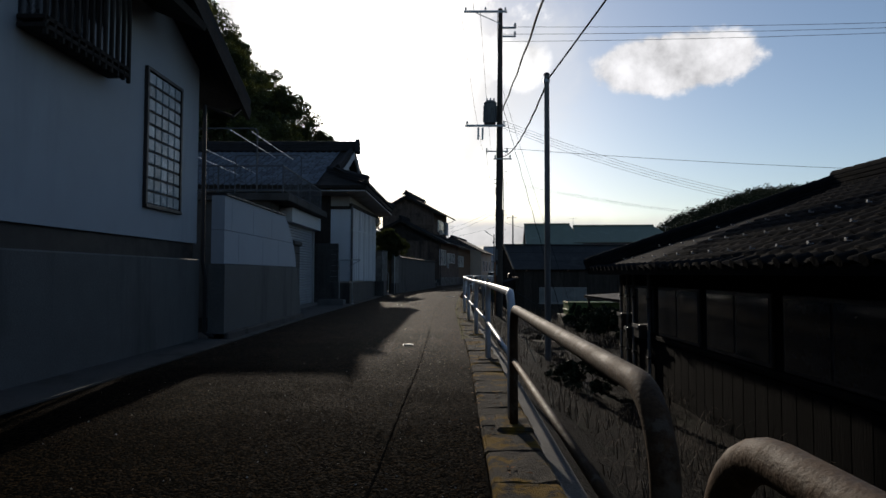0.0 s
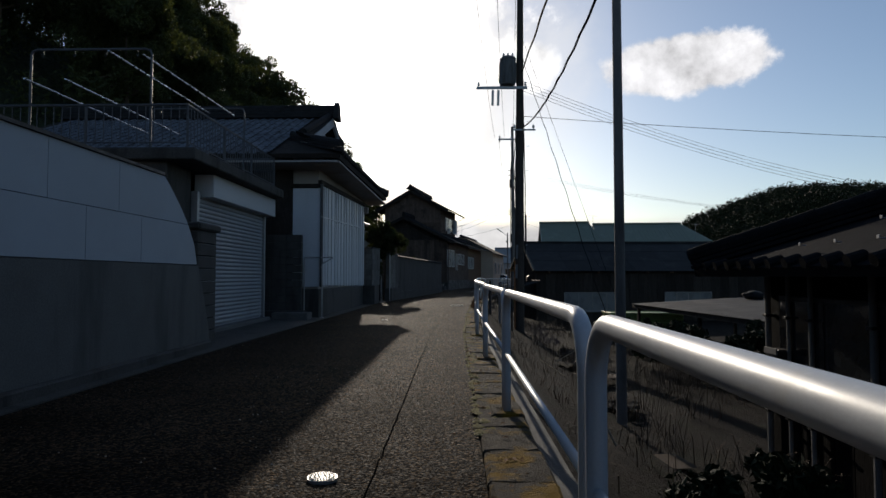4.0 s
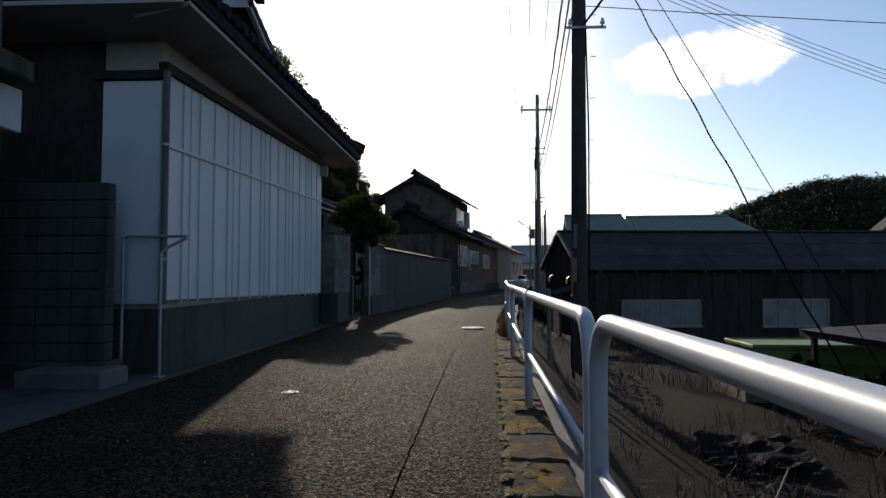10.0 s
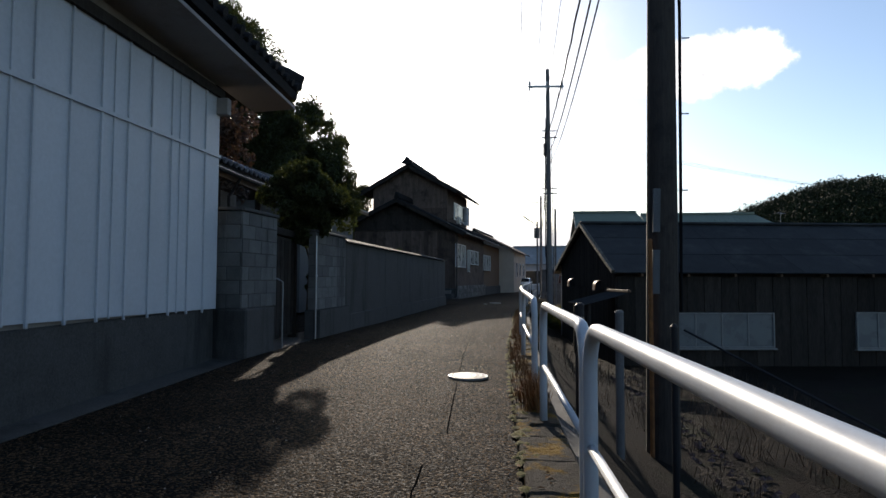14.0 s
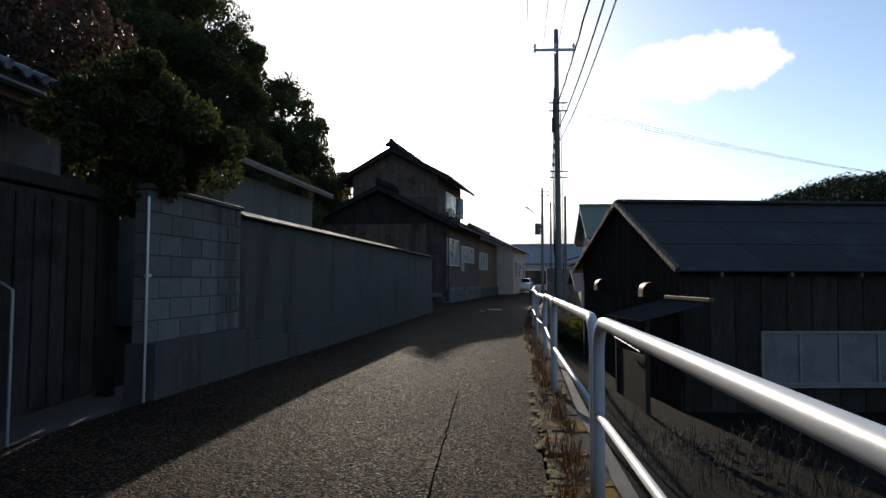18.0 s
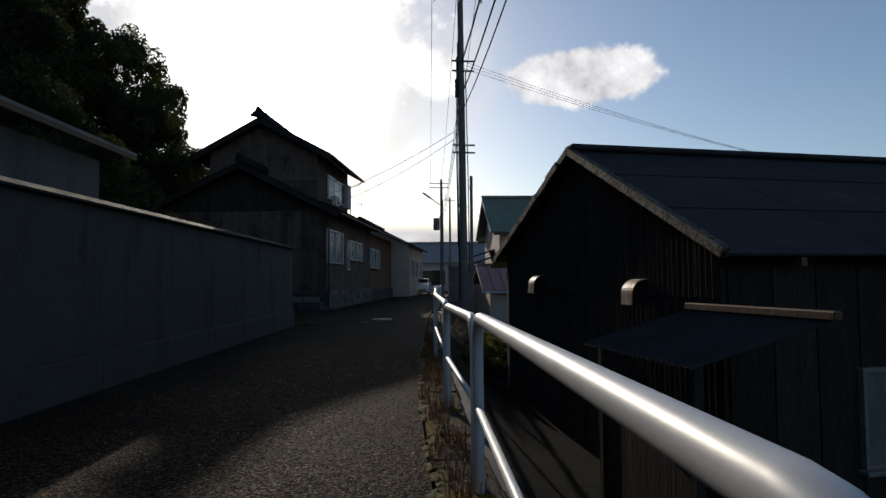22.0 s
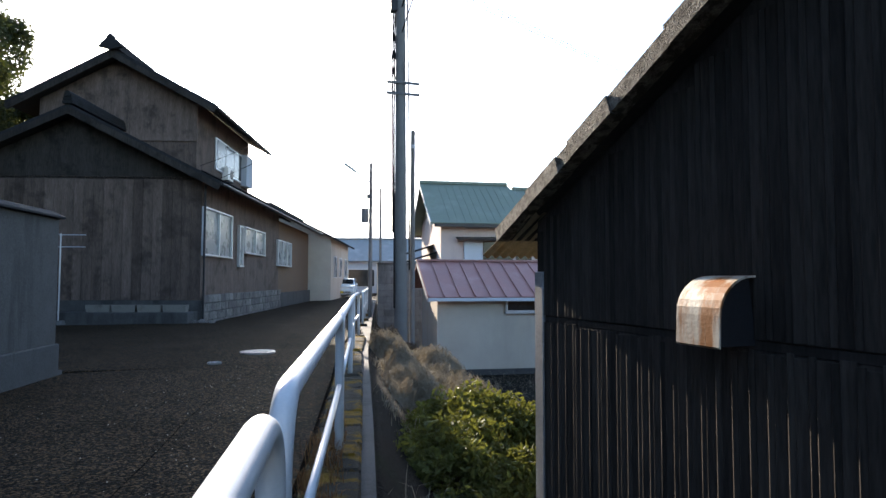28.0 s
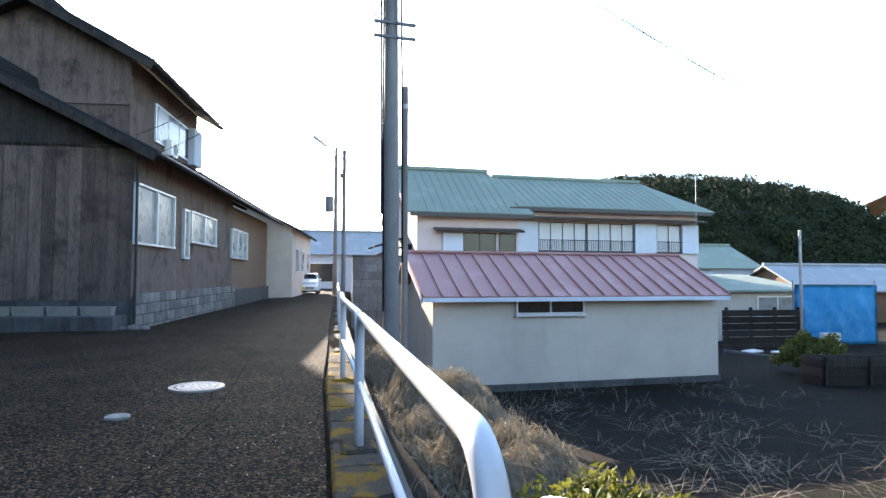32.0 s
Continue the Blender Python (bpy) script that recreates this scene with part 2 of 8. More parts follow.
M_CONCRETE = material("concrete", (0.10, 0.10, 0.098), 0.85, grain=0.22, scale=2.5, fine=50, bump=0.3, stain=(0.05, 0.052, 0.05), stain_scale=1.3, streak=True)
M_CONCRETE_DARK = material("concrete_dark", (0.058, 0.057, 0.055), 0.9, grain=0.35, scale=3, fine=50, bump=0.5, stain=(0.018, 0.019, 0.017), stain_scale=1.6, streak=True)
M_BLOCK = material("block", (0.11, 0.11, 0.107), 0.9, grain=0.3, scale=4, fine=70, bump=0.5, stain=(0.025, 0.026, 0.024), stain_scale=1.8, streak=True, per_object=0.22)
M_PLASTER = material("white_plaster", (0.33, 0.355, 0.39), 0.85, grain=0.08, scale=1.5, fine=120, bump=0.2, depth=0.004, stain=(0.22, 0.235, 0.255), stain_scale=0.7, streak=True, stain_low=0.55, stain_high=0.85)
M_PANEL = material("white_panel", (0.46, 0.485, 0.52), 0.55, grain=0.07, scale=1.2, fine=25, bump=0.08, depth=0.004, stain=(0.40, 0.41, 0.43), stain_scale=0.9, streak=True, stain_low=0.55, stain_high=0.9, per_object=0.05)
M_SHUTTER = material("shutter_metal", (0.25, 0.27, 0.295), 0.5, metal=0.1, grain=0.08, scale=1.5, fine=40, bump=0.1, depth=0.004, stain=(0.18, 0.19, 0.20), stain_scale=0.9, streak=True, stain_low=0.5, stain_high=0.85)
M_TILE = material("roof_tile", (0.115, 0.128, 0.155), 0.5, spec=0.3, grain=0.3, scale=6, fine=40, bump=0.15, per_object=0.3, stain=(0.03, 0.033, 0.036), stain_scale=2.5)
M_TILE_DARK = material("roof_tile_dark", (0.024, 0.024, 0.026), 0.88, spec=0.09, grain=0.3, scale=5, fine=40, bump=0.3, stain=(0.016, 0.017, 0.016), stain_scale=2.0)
M_WOOD_DARK = material("dark_wood", (0.030, 0.026, 0.023), 0.9, spec=0.15, grain=0.45, scale=5, fine=45, bump=0.4, stretch=(1, 1, 0.12), per_object=0.3, stain=(0.010, 0.008, 0.008), stain_scale=1.3)
M_WOOD_BOARD = material("weathered_boards", (0.030, 0.025, 0.021), 0.9, spec=0.15, grain=0.5, scale=8, fine=55, bump=0.5, stretch=(1, 1, 0.1), per_object=0.35)
M_WOOD_BROWN = material("brown_wood", (0.12, 0.075, 0.045), 0.75, grain=0.4, scale=6, fine=50, bump=0.35, stretch=(1, 1, 0.15))
M_SOFFIT = material("soffit_plaster", (0.29, 0.27, 0.255), 0.9, grain=0.12, scale=2, fine=60, bump=0.2, stain=(0.17, 0.15, 0.135), stain_scale=0.9)
M_WHITE_PAINT = material("rail_paint", (0.445, 0.468, 0.49), 0.43, spec=0.5, grain=0.06, scale=9, fine=140, bump=0.06, depth=0.002, stain=(0.42, 0.41, 0.38), stain_scale=5.0, stain_low=0.6, stain_high=0.8, rough_var=0.06)
M_RUSTY_PAINT = material("rusty_rail", (0.055, 0.030, 0.013), 0.72, spec=0.18, grain=0.45, scale=14, fine=90, bump=0.5, depth=0.004, stain=(0.10, 0.075, 0.05), stain_scale=9.0, stain_low=0.56, stain_high=0.64)
M_RUST = material("rust", (0.20, 0.085, 0.03), 0.8, grain=0.5, scale=10, fine=90, bump=0.5, stain=(0.06, 0.03, 0.018), stain_scale=6.0)
M_STEEL = material("stainless", (0.55, 0.56, 0.57), 0.28, metal=0.9, grain=0.08, scale=8, fine=120, bump=0.04, depth=0.002)
M_GALV = material("galvanised", (0.30, 0.31, 0.32), 0.45, metal=0.6, grain=0.2, scale=5, fine=60, bump=0.1)
M_POLE = material("pole_concrete", (0.14, 0.135, 0.13), 0.85, grain=0.2, scale=3, fine=60, bump=0.25, stain=(0.05, 0.047, 0.043), stain_scale=2.0, streak=True)
M_POLE_DARK = material("pole_creosote", (0.045, 0.037, 0.031), 0.8, grain=0.35, scale=6, fine=60, bump=0.35, stretch=(1, 1, 0.1), stain=(0.02, 0.018, 0.017), stain_scale=3.0)
M_BLACK = material("black_metal", (0.018, 0.018, 0.02), 0.55, grain=0.2, bump=0.1)
M_CABLE = material("cable", (0.010, 0.010, 0.011), 0.9, spec=0.05, grain=0.1, bump=0)
M_GREY_BOX = material("transformer_grey", (0.10, 0.105, 0.11), 0.55, grain=0.2, bump=0.1, stain=(0.05, 0.045, 0.04), stain_scale=4.0, streak=True)
M_PORCELAIN = material("porcelain", (0.55, 0.55, 0.53), 0.25, grain=0.05, bump=0)
M_DARK_ROOF = material("slate_sheet", (0.035, 0.036, 0.037), 0.92, spec=0.08, grain=0.3, scale=2, fine=30, bump=0.35, stain=(0.06, 0.06, 0.058), stain_scale=0.9, per_object=0.15)
M_GREY_ROOF = material("grey_metal_roof", (0.20, 0.215, 0.22), 0.55, grain=0.15, scale=1.5, fine=30, bump=0.1, stain=(0.28, 0.29, 0.29), stain_scale=0.7, streak=True)
M_GREEN_ROOF = material("green_metal_roof", (0.165, 0.195, 0.155), 0.7, spec=0.12, grain=0.12, scale=1.5, fine=30, bump=0.1, stain=(0.21, 0.24, 0.20), stain_scale=0.7, streak=True)
M_RED_ROOF = material("red_metal_roof", (0.29, 0.145, 0.128), 0.5, grain=0.14, scale=1.8, fine=30, bump=0.12, stain=(0.36, 0.21, 0.19), stain_scale=1.1, streak=True)
M_BEIGE = material("beige_mortar", (0.42, 0.37, 0.31), 0.9, grain=0.1, scale=1.4, fine=90, bump=0.3, depth=0.006, stain=(0.30, 0.26, 0.215), stain_scale=0.7, streak=True, stain_low=0.5, stain_high=0.85)
M_PINK = material("pinkish_mortar", (0.52, 0.42, 0.38), 0.9, grain=0.08, scale=1.4, fine=80, bump=0.2, stain=(0.42, 0.34, 0.31), stain_scale=0.8, streak=True)
M_FRAME_DARK = material("bronze_frame", (0.045, 0.04, 0.038), 0.45, metal=0.3, grain=0.15, bump=0.05)
M_ALU = material("aluminium", (0.50, 0.51, 0.52), 0.4, metal=0.7, grain=0.1, bump=0.05)
M_GLASS_DARK = material("dark_glass", (0.016, 0.018, 0.020), 0.12, grain=0.3, scale=2, fine=8, bump=0.03, rough_var=0.05)
M_GLASS_FROST = material("frosted_glass", (0.14, 0.148, 0.15), 0.3, grain=0.15, scale=2, fine=90, bump=0.3, depth=0.003)
M_GLASSBLOCK = material("glass_block", (0.26, 0.30, 0.33), 0.22, grain=0.25, scale=9, fine=60, bump=0.5, depth=0.006, per_object=0.3)
M_CURTAIN = material("curtain", (0.50, 0.49, 0.46), 0.9, grain=0.15, scale=3, fine=40, bump=0.3, stretch=(6, 6, 0.4))
M_LEAF = material("leaf", (0.042, 0.052, 0.021), 0.6, spec=0.2, grain=0.5, scale=5, fine=30, bump=0.1, per_object=0.3)
M_LEAF_LIGHT = material("leaf_light", (0.092, 0.101, 0.031), 0.6, spec=0.12, grain=0.45, scale=6, fine=30, bump=0.1)
M_LEAF_RED = material("leaf_red", (0.060, 0.040, 0.030), 0.55, grain=0.5, scale=5, fine=30, bump=0.1)
M_BARK = material("bark", (0.075, 0.058, 0.042), 0.9, grain=0.4, scale=8, fine=60, bump=0.7, stretch=(1, 1, 0.3))
M_DRY = material("dry_grass", (0.20, 0.17, 0.125), 0.85, grain=0.4, scale=12, fine=60, bump=0)
M_DRY_DARK = material("dead_stems", (0.065, 0.046, 0.030), 0.9, grain=0.5, scale=10, fine=50, bump=0)
M_MOSS = material("moss", (0.10, 0.085, 0.02), 0.95, grain=0.5, scale=14, fine=90, bump=0.8, depth=0.015)
M_GREEN_BOX = material("green_plastic", (0.14, 0.20, 0.07), 0.55, grain=0.15, scale=3, fine=40, bump=0.1, stain=(0.08, 0.11, 0.045), stain_scale=2.5, streak=True)
M_TARP = material("blue_sheet", (0.05, 0.34, 0.60), 0.4, grain=0.2, scale=3, fine=25, bump=0.5, depth=0.05, stain=(0.10, 0.43, 0.68), stain_scale=1.5)
M_MULCH = material("black_sheet", (0.012, 0.012, 0.012), 0.75, spec=0.1, grain=0.3, scale=4, fine=20, bump=0.6, depth=0.05)
M_CAR = material("car_paint", (0.56, 0.63, 0.66), 0.25, metal=0.35, grain=0.02, scale=2, fine=200, bump=0, rough_var=0.03)
M_TYRE = material("tyre", (0.02, 0.02, 0.021), 0.8, grain=0.2, fine=80, bump=0.2)
M_LENS = material("lamp_lens", (0.62, 0.65, 0.66), 0.12, grain=0.1, scale=20, fine=60, bump=0.2, rough_var=0.05)
M_PLATE = material("plate_yellow", (0.62, 0.47, 0.05), 0.4, grain=0.04, bump=0)
M_IRON = material("cast_iron", (0.24, 0.24, 0.232), 0.42, metal=0.5, grain=0.3, scale=20, fine=120, bump=0.3, depth=0.004)
M_STONE = material("foundation_stone", (0.14, 0.13, 0.12), 0.9, grain=0.4, scale=4, fine=50, bump=0.7, depth=0.03, per_object=0.3, stain=(0.06, 0.058, 0.05), stain_scale=2.5)
M_RAIL_GREY = material("dull_grey_tube", (0.075, 0.08, 0.088), 0.6, metal=0.2, grain=0.2, bump=0.05)
M_PLANTER = material("planter_plastic", (0.17, 0.16, 0.14), 0.6, grain=0.12, bump=0.05, stain=(0.10, 0.09, 0.075), stain_scale=3.0)
M_WHITE_PLASTIC = material("white_plastic", (0.60, 0.58, 0.54), 0.5, grain=0.1, bump=0.05, stain=(0.42, 0.39, 0.34), stain_scale=3.0)
M_HILL = material("hill_woods", (0.022, 0.030, 0.013), 0.9, grain=0.6, scale=0.5, fine=3, bump=1.0, depth=0.8)


# ---- mesh helpers ----
def part(name, bm, mat, parent=None, label="", smooth=False):
    """Links a bmesh as one mesh object, under a thing or a part."""
    me = bpy.data.meshes.new(name)
    bmesh.ops.recalc_face_normals(bm, faces=bm.faces)
    if smooth:
        for fc in bm.faces:
            fc.smooth = True
    bm.to_mesh(me)
    bm.free()
    me.materials.append(mat)
    ob = new(name, me)
    if parent is not None:
        ob.parent = parent
    if label:
        ob["label"] = label
    return ob


def raw(name, verts, faces, mat, parent=None, label="", smooth=False):
    """The same from plain lists, for large meshes."""
    me = bpy.data.meshes.new(name)
    me.from_pydata(verts, [], faces)
    me.validate()
    if smooth:
        me.shade_smooth()
    me.materials.append(mat)
    ob = new(name, me)
    if parent is not None:
        ob.parent = parent
    if label:
        ob["label"] = label
    return ob


def thing(name, m, label, category, group="", kind=""):
    """An Empty at the thing's base, to which its parts are parented."""
    e = new(name)
    e.empty_display_size = 0.2
    e.matrix_basis = m
    return tagged(e, label, category, group, kind)


def box(bm, x0, x1, y0, y1, z0, z1, bevel=0.0, m=None):
    """A box between these limits, its edges rounded by bevel."""
    made = bmesh.ops.create_cube(bm, size=1.0, matrix=Matrix.Translation(((x0 + x1) / 2, (y0 + y1) / 2, (z0 + z1) / 2)) @ Matrix.Diagonal((abs(x1 - x0), abs(y1 - y0), abs(z1 - z0), 1)))
    vs = made["verts"]
    if bevel > 0:
        edges = list({e for v in vs for e in v.link_edges})
        r = bmesh.ops.bevel(bm, geom=edges, offset=min(bevel, 0.45 * min(abs(x1 - x0), abs(y1 - y0), abs(z1 - z0))), segments=1, affect="EDGES", clamp_overlap=True)
        vs = list({v for fc in r["faces"] for v in fc.verts} | {v for v in vs if v.is_valid})
    if m is not None:
        bmesh.ops.transform(bm, matrix=m, verts=vs)
    return bm


def boxed(x0, x1, y0, y1, z0, z1, bevel=0.0):
    return box(bmesh.new(), x0, x1, y0, y1, z0, z1, bevel)


def rod(bm, a, b, r0, r1=None, sides=10, caps=True):
    """A round bar from a to b, which may taper."""
    a, b = Vector(a), Vector(b)
    d = b - a
    m = Matrix.Translation((a + b) / 2) @ d.to_track_quat("Z", "Y").to_matrix().to_4x4()
    bmesh.ops.create_cone(bm, cap_ends=caps, segments=sides, radius1=r0, radius2=r0 if r1 is None else r1, depth=d.length, matrix=m)
    return bm


def rodded(a, b, r0, r1=None, sides=10):
    return rod(bmesh.new(), a, b, r0, r1, sides)


def tube(bm, pts, r, sides=10, closed_ends=True):
    """A bent round pipe along a line of points."""
    pts = [Vector(p) for p in pts]
    rings = []
    ref = None
    for i, p in enumerate(pts):
        d = (pts[min(i + 1, len(pts) - 1)] - pts[max(i - 1, 0)]).normalized()
        if ref is None:
            ref = d.orthogonal().normalized()
        ref = (ref - d * ref.dot(d)).normalized()
        s = d.cross(ref)
        rings.append([bm.verts.new(p + r * (math.cos(k * math.tau / sides) * ref + math.sin(k * math.tau / sides) * s)) for k in range(sides)])
    for a, b in zip(rings, rings[1:]):
        for k in range(sides):
            bm.faces.new((a[k], a[(k + 1) % sides], b[(k + 1) % sides], b[k]))
    if closed_ends:
        bm.faces.new(rings[0][::-1])
        bm.faces.new(rings[-1])
    return bm


def prism(bm, outline, axis, lo, hi):
    """A flat outline pushed along an axis: 'x' takes (y, z) points, 'y' takes (x, z), 'z' takes (x, y)."""
    def at(p, v):
        return (v, p[0], p[1]) if axis == "x" else (p[0], v, p[1]) if axis == "y" else (p[0], p[1], v)
    a = [bm.verts.new(at(p, lo)) for p in outline]
    b = [bm.verts.new(at(p, hi)) for p in outline]
    bm.faces.new(a)
    bm.faces.new(b[::-1])
    for k in range(len(a)):
        bm.faces.new((a[k], b[k], b[(k + 1) % len(a)], a[(k + 1) % len(a)]))
    return bm


def slab(bm, quad, thick):
    """A plate on a four-cornered (or three-cornered) face, as thick as given below it."""
    top = [Vector(p) for p in quad]
    nrm = (top[1] - top[0]).cross(top[2] - top[0]).normalized()
    if nrm.z < 0:
        nrm = -nrm
    a = [bm.verts.new(p) for p in top]
    b = [bm.verts.new(p - nrm * thick) for p in top]
    bm.faces.new(a)
    bm.faces.new(b[::-1])
    for k in range(len(a)):
        bm.faces.new((a[k], b[k], b[(k + 1) % len(a)], a[(k + 1) % len(a)]))
    return bm


def lerp(a, b, k):
    return a + (b - a) * k


def along(table, v):
    """A value between the rows of a short table."""
    if v <= table[0][0]:
        return table[0][1]
    for (a, x), (b, y) in zip(table, table[1:]):
        if v <= b:
            return lerp(x, y, (v - a) / (b - a))
    return table[-1][1]


def framed(name, x0, x1, z0, z1, y, panes, parent, frame_mat, pane_mat, deep=0.07, bar=0.045, sill=True, label=""):
    """A window in a wall that faces -y of its parent: frame, panes and sill, as a part with sub-parts."""
    bm = bmesh.new()
    box(bm, x0, x1, y - deep, y, z1 - bar, z1, 0.005)
    box(bm, x0, x1, y - deep, y, z0, z0 + bar, 0.005)
    box(bm, x0, x0 + bar, y - deep, y, z0 + bar, z1 - bar, 0.004)
    box(bm, x1 - bar, x1, y - deep, y, z0 + bar, z1 - bar, 0.004)
    for k in range(1, panes):
        xx = lerp(x0, x1, k / panes)
        box(bm, xx - bar / 2, xx + bar / 2, y - deep * 0.8, y, z0 + bar, z1 - bar, 0.004)
    win = part(name, bm, frame_mat, parent, label)
    for k in range(panes):
        a, b = lerp(x0, x1, k / panes), lerp(x0, x1, (k + 1) / panes)
        part("pane", boxed(a + bar * 0.5, b - bar * 0.5, y - deep * 0.45, y - deep * 0.3, z0 + bar, z1 - bar), pane_mat, win)
    if sill:
        part("window_sill", boxed(x0 - 0.04, x1 + 0.04, y - deep - 0.05, y, z0 - 0.05, z0 - 0.003, 0.006), frame_mat, win)
    return win
M_DRY_BROWN = material("rusty_weeds", (0.17, 0.082, 0.030), 0.9, grain=0.5, scale=14, fine=50, bump=0)
M_BOARD_BROWN = material("aged_brown_boards", (0.100, 0.074, 0.061), 0.9, spec=0.15, grain=0.45, scale=6, fine=50, bump=0.45, stretch=(1, 1, 0.12), per_object=0.3, stain=(0.038, 0.029, 0.024), stain_scale=1.4)


def translucent(m, share, tint):
    """Lets light through thin leaves and stems: a share of the surface becomes translucent."""
    n, l = m.node_tree.nodes, m.node_tree.links
    p = next(x for x in n if x.type == "BSDF_PRINCIPLED")
    o = next(x for x in n if x.type == "OUTPUT_MATERIAL")
    t = n.new("ShaderNodeBsdfTranslucent")
    src = p.inputs["Base Color"].links[0].from_socket
    warm = node(n, l, "ShaderNodeVectorMath", [(0, src), (1, tint)], operation="MULTIPLY")
    l.new(warm.outputs[0], t.inputs["Color"])
    mix = n.new("ShaderNodeMixShader")
    mix.inputs[0].default_value = share
    l.new(p.outputs[0], mix.inputs[1])
    l.new(t.outputs[0], mix.inputs[2])
    l.new(mix.outputs[0], o.inputs[0])


M_WOODS = material("far_leaves", (0.020, 0.027, 0.012), 0.7, spec=0.1, grain=0.5, scale=0.6, fine=5, bump=0)
M_BLACK_BOARDS = material("black_boards", (0.005, 0.0046, 0.0044), 0.97, spec=0.04, grain=0.45, scale=6, fine=50, bump=0.4, stretch=(1, 1, 0.12), per_object=0.3)
M_LOW_TILE = material("low_house_tile", (0.013, 0.013, 0.014), 0.95, spec=0.03, grain=0.35, scale=5, fine=40, bump=0.3, stain=(0.009, 0.009, 0.008), stain_scale=2.0)
translucent(M_LEAF, 0.35, (1.5, 1.4, 0.7))
translucent(M_LEAF_LIGHT, 0.35, (1.3, 1.2, 0.6))
translucent(M_LEAF_RED, 0.25, (1.2, 1.05, 0.9))
translucent(M_DRY, 0.15, (1.1, 1.05, 0.9))


# ---- plan ----
RAIL_X = [(-8, 0.52), (1, 0.57), (4.3, 0.60), (7.6, 0.635), (10.7, 0.62), (13.85, 0.59), (17, 0.575), (20.2, 0.635), (23.4, 0.72), (25.95, 0.815), (29.75, 0.99), (32.83, 1.20), (34.4, 1.36), (35.95, 1.51), (38.2, 1.645),
          (42.0, 1.975), (45.3, 2.38), (48.6, 2.75), (51.3, 3.04), (54, 3.42), (61, 4.35), (75, 6.3), (95, 9.2), (130, 15)]
ROAD_L = [(-12, -3.35), (15, -3.35), (29, -3.05), (34, -2.6), (49.5, -0.95), (49.6, -9.0), (60.2, -9.0), (60.3, -0.75), (75, 2.0), (95, 5.6), (130, 11.5)]
ROAD_Z = [(-12, 0.0), (26, 0.01), (29.7, 0.04), (33, 0.04), (36, 0.0), (38.6, -0.02), (46, -0.02), (49, -0.03), (54, -0.05), (61, -0.15), (75, -0.16), (130, -0.35)]
LOW_Z = [(-12, -1.05), (14, -1.1), (32, -1.2), (44, -1.35), (57, -1.6), (72, -2.3), (130, -2.4)]


def rail_x(y):
    return along(RAIL_X, y)


def road_z(y):
    return along(ROAD_Z, y)


def low_z(y):
    return along(LOW_Z, y)


# ---- ground ----
def build_ground():
    ys = [-700, -200, -60, -25] + [-12 + 1.5 * k for k in range(95)] + [140, 180, 260, 420, 800]
    verts, faces = [], []
    cols = 17
    for y in ys:
        xr, rz, lz = rail_x(y), road_z(y), low_z(y)
        for k, x in enumerate((-800, -250, -90, -40, -22, -12, -6, xr - 1.5, xr + 0.06, xr + 0.30, xr + 0.95, xr + 2.2, xr + 6, xr + 16, 60, 200, 800)):
            wob = 0.10 * noise.noise(Vector((x * 0.7, y * 0.7, 0))) if 9 < k < 14 else 0
            z = rz - 0.08 if k < 9 else (rz - 0.14 if k == 9 else lerp(rz, lz, 0.55) if k == 10 else lz + wob if k < 14 else lz)
            if k in (0, 16) or y < -300 or y > 700:
                z = -0.6
            verts.append((x, y, z))
    for j in range(len(ys) - 1):
        for k in range(cols - 1):
            a = j * cols + k
            faces.append((a, a + 1, a + cols + 1, a + cols))
    tagged(raw("ground", verts, faces, M_EARTH), "dark bare earth and low ground below the lane", "ground", kind="structure")


build_ground()


def build_road():
    ys = sorted({-12 + 0.75 * k for k in range(190)} | {49.5, 49.6, 60.2, 60.3})
    verts, faces = [], []
    for y in ys:
        xl, xr, z = along(ROAD_L, y), rail_x(y) - 0.24, road_z(y)
        for k in range(9):
            f = k / 8
            verts.append((lerp(xl, xr, f), y, z + 0.03 * math.sin(math.pi * f) - 0.03))
        verts.append((xr, y, z - 0.16))
        verts.append((xl, y, z - 0.16))
    for j in range(len(ys) - 1):
        for k in range(10):
            a = j * 11 + k
            faces.append((a, a + 1, a + 12, a + 11))
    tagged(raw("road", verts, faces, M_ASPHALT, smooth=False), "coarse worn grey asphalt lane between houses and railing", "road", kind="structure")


build_road()


def build_gutter():
    """The strip of concrete between the asphalt and the walls."""
    bm = bmesh.new()
    pts = [(-12, -3.36, -4.35), (9.8, -3.36, -4.35), (15, -3.36, -4.1), (15.3, -3.36, -5.0), (21.5, -3.2, -5.0), (29, -3.06, -3.9), (34, -2.61, -3.3), (49.5, -0.96, -1.5)]
    for (ya, r0, l0), (yb, r1, l1) in zip(pts, pts[1:]):
        slab(bm, [(l0, ya, 0.03), (r0, ya, -0.012), (r1, yb, -0.012), (l1, yb, 0.03)], 0.14)
    tagged(part("gutter", bm, M_CONCRETE_DARK), "dark concrete gutter strip along the walls", "gutter", kind="structure")


build_gutter()


def build_retaining_wall():
    bm = bmesh.new()
    ys = [-12 + 2.0 * k for k in range(50)]
    for ya, yb in zip(ys, ys[1:]):
        a, b = rail_x(ya), rail_x(yb)
        slab(bm, [(a - 0.10, ya, road_z(ya) - 0.06), (a + 0.26, ya, road_z(ya) - 0.06), (b + 0.26, yb, road_z(yb) - 0.06), (b - 0.10, yb, road_z(yb) - 0.06)], 0.9)
    tagged(part("retaining_wall", bm, M_CONCRETE_DARK), "low dark concrete retaining wall under the railing", "wall", kind="structure")


build_retaining_wall()


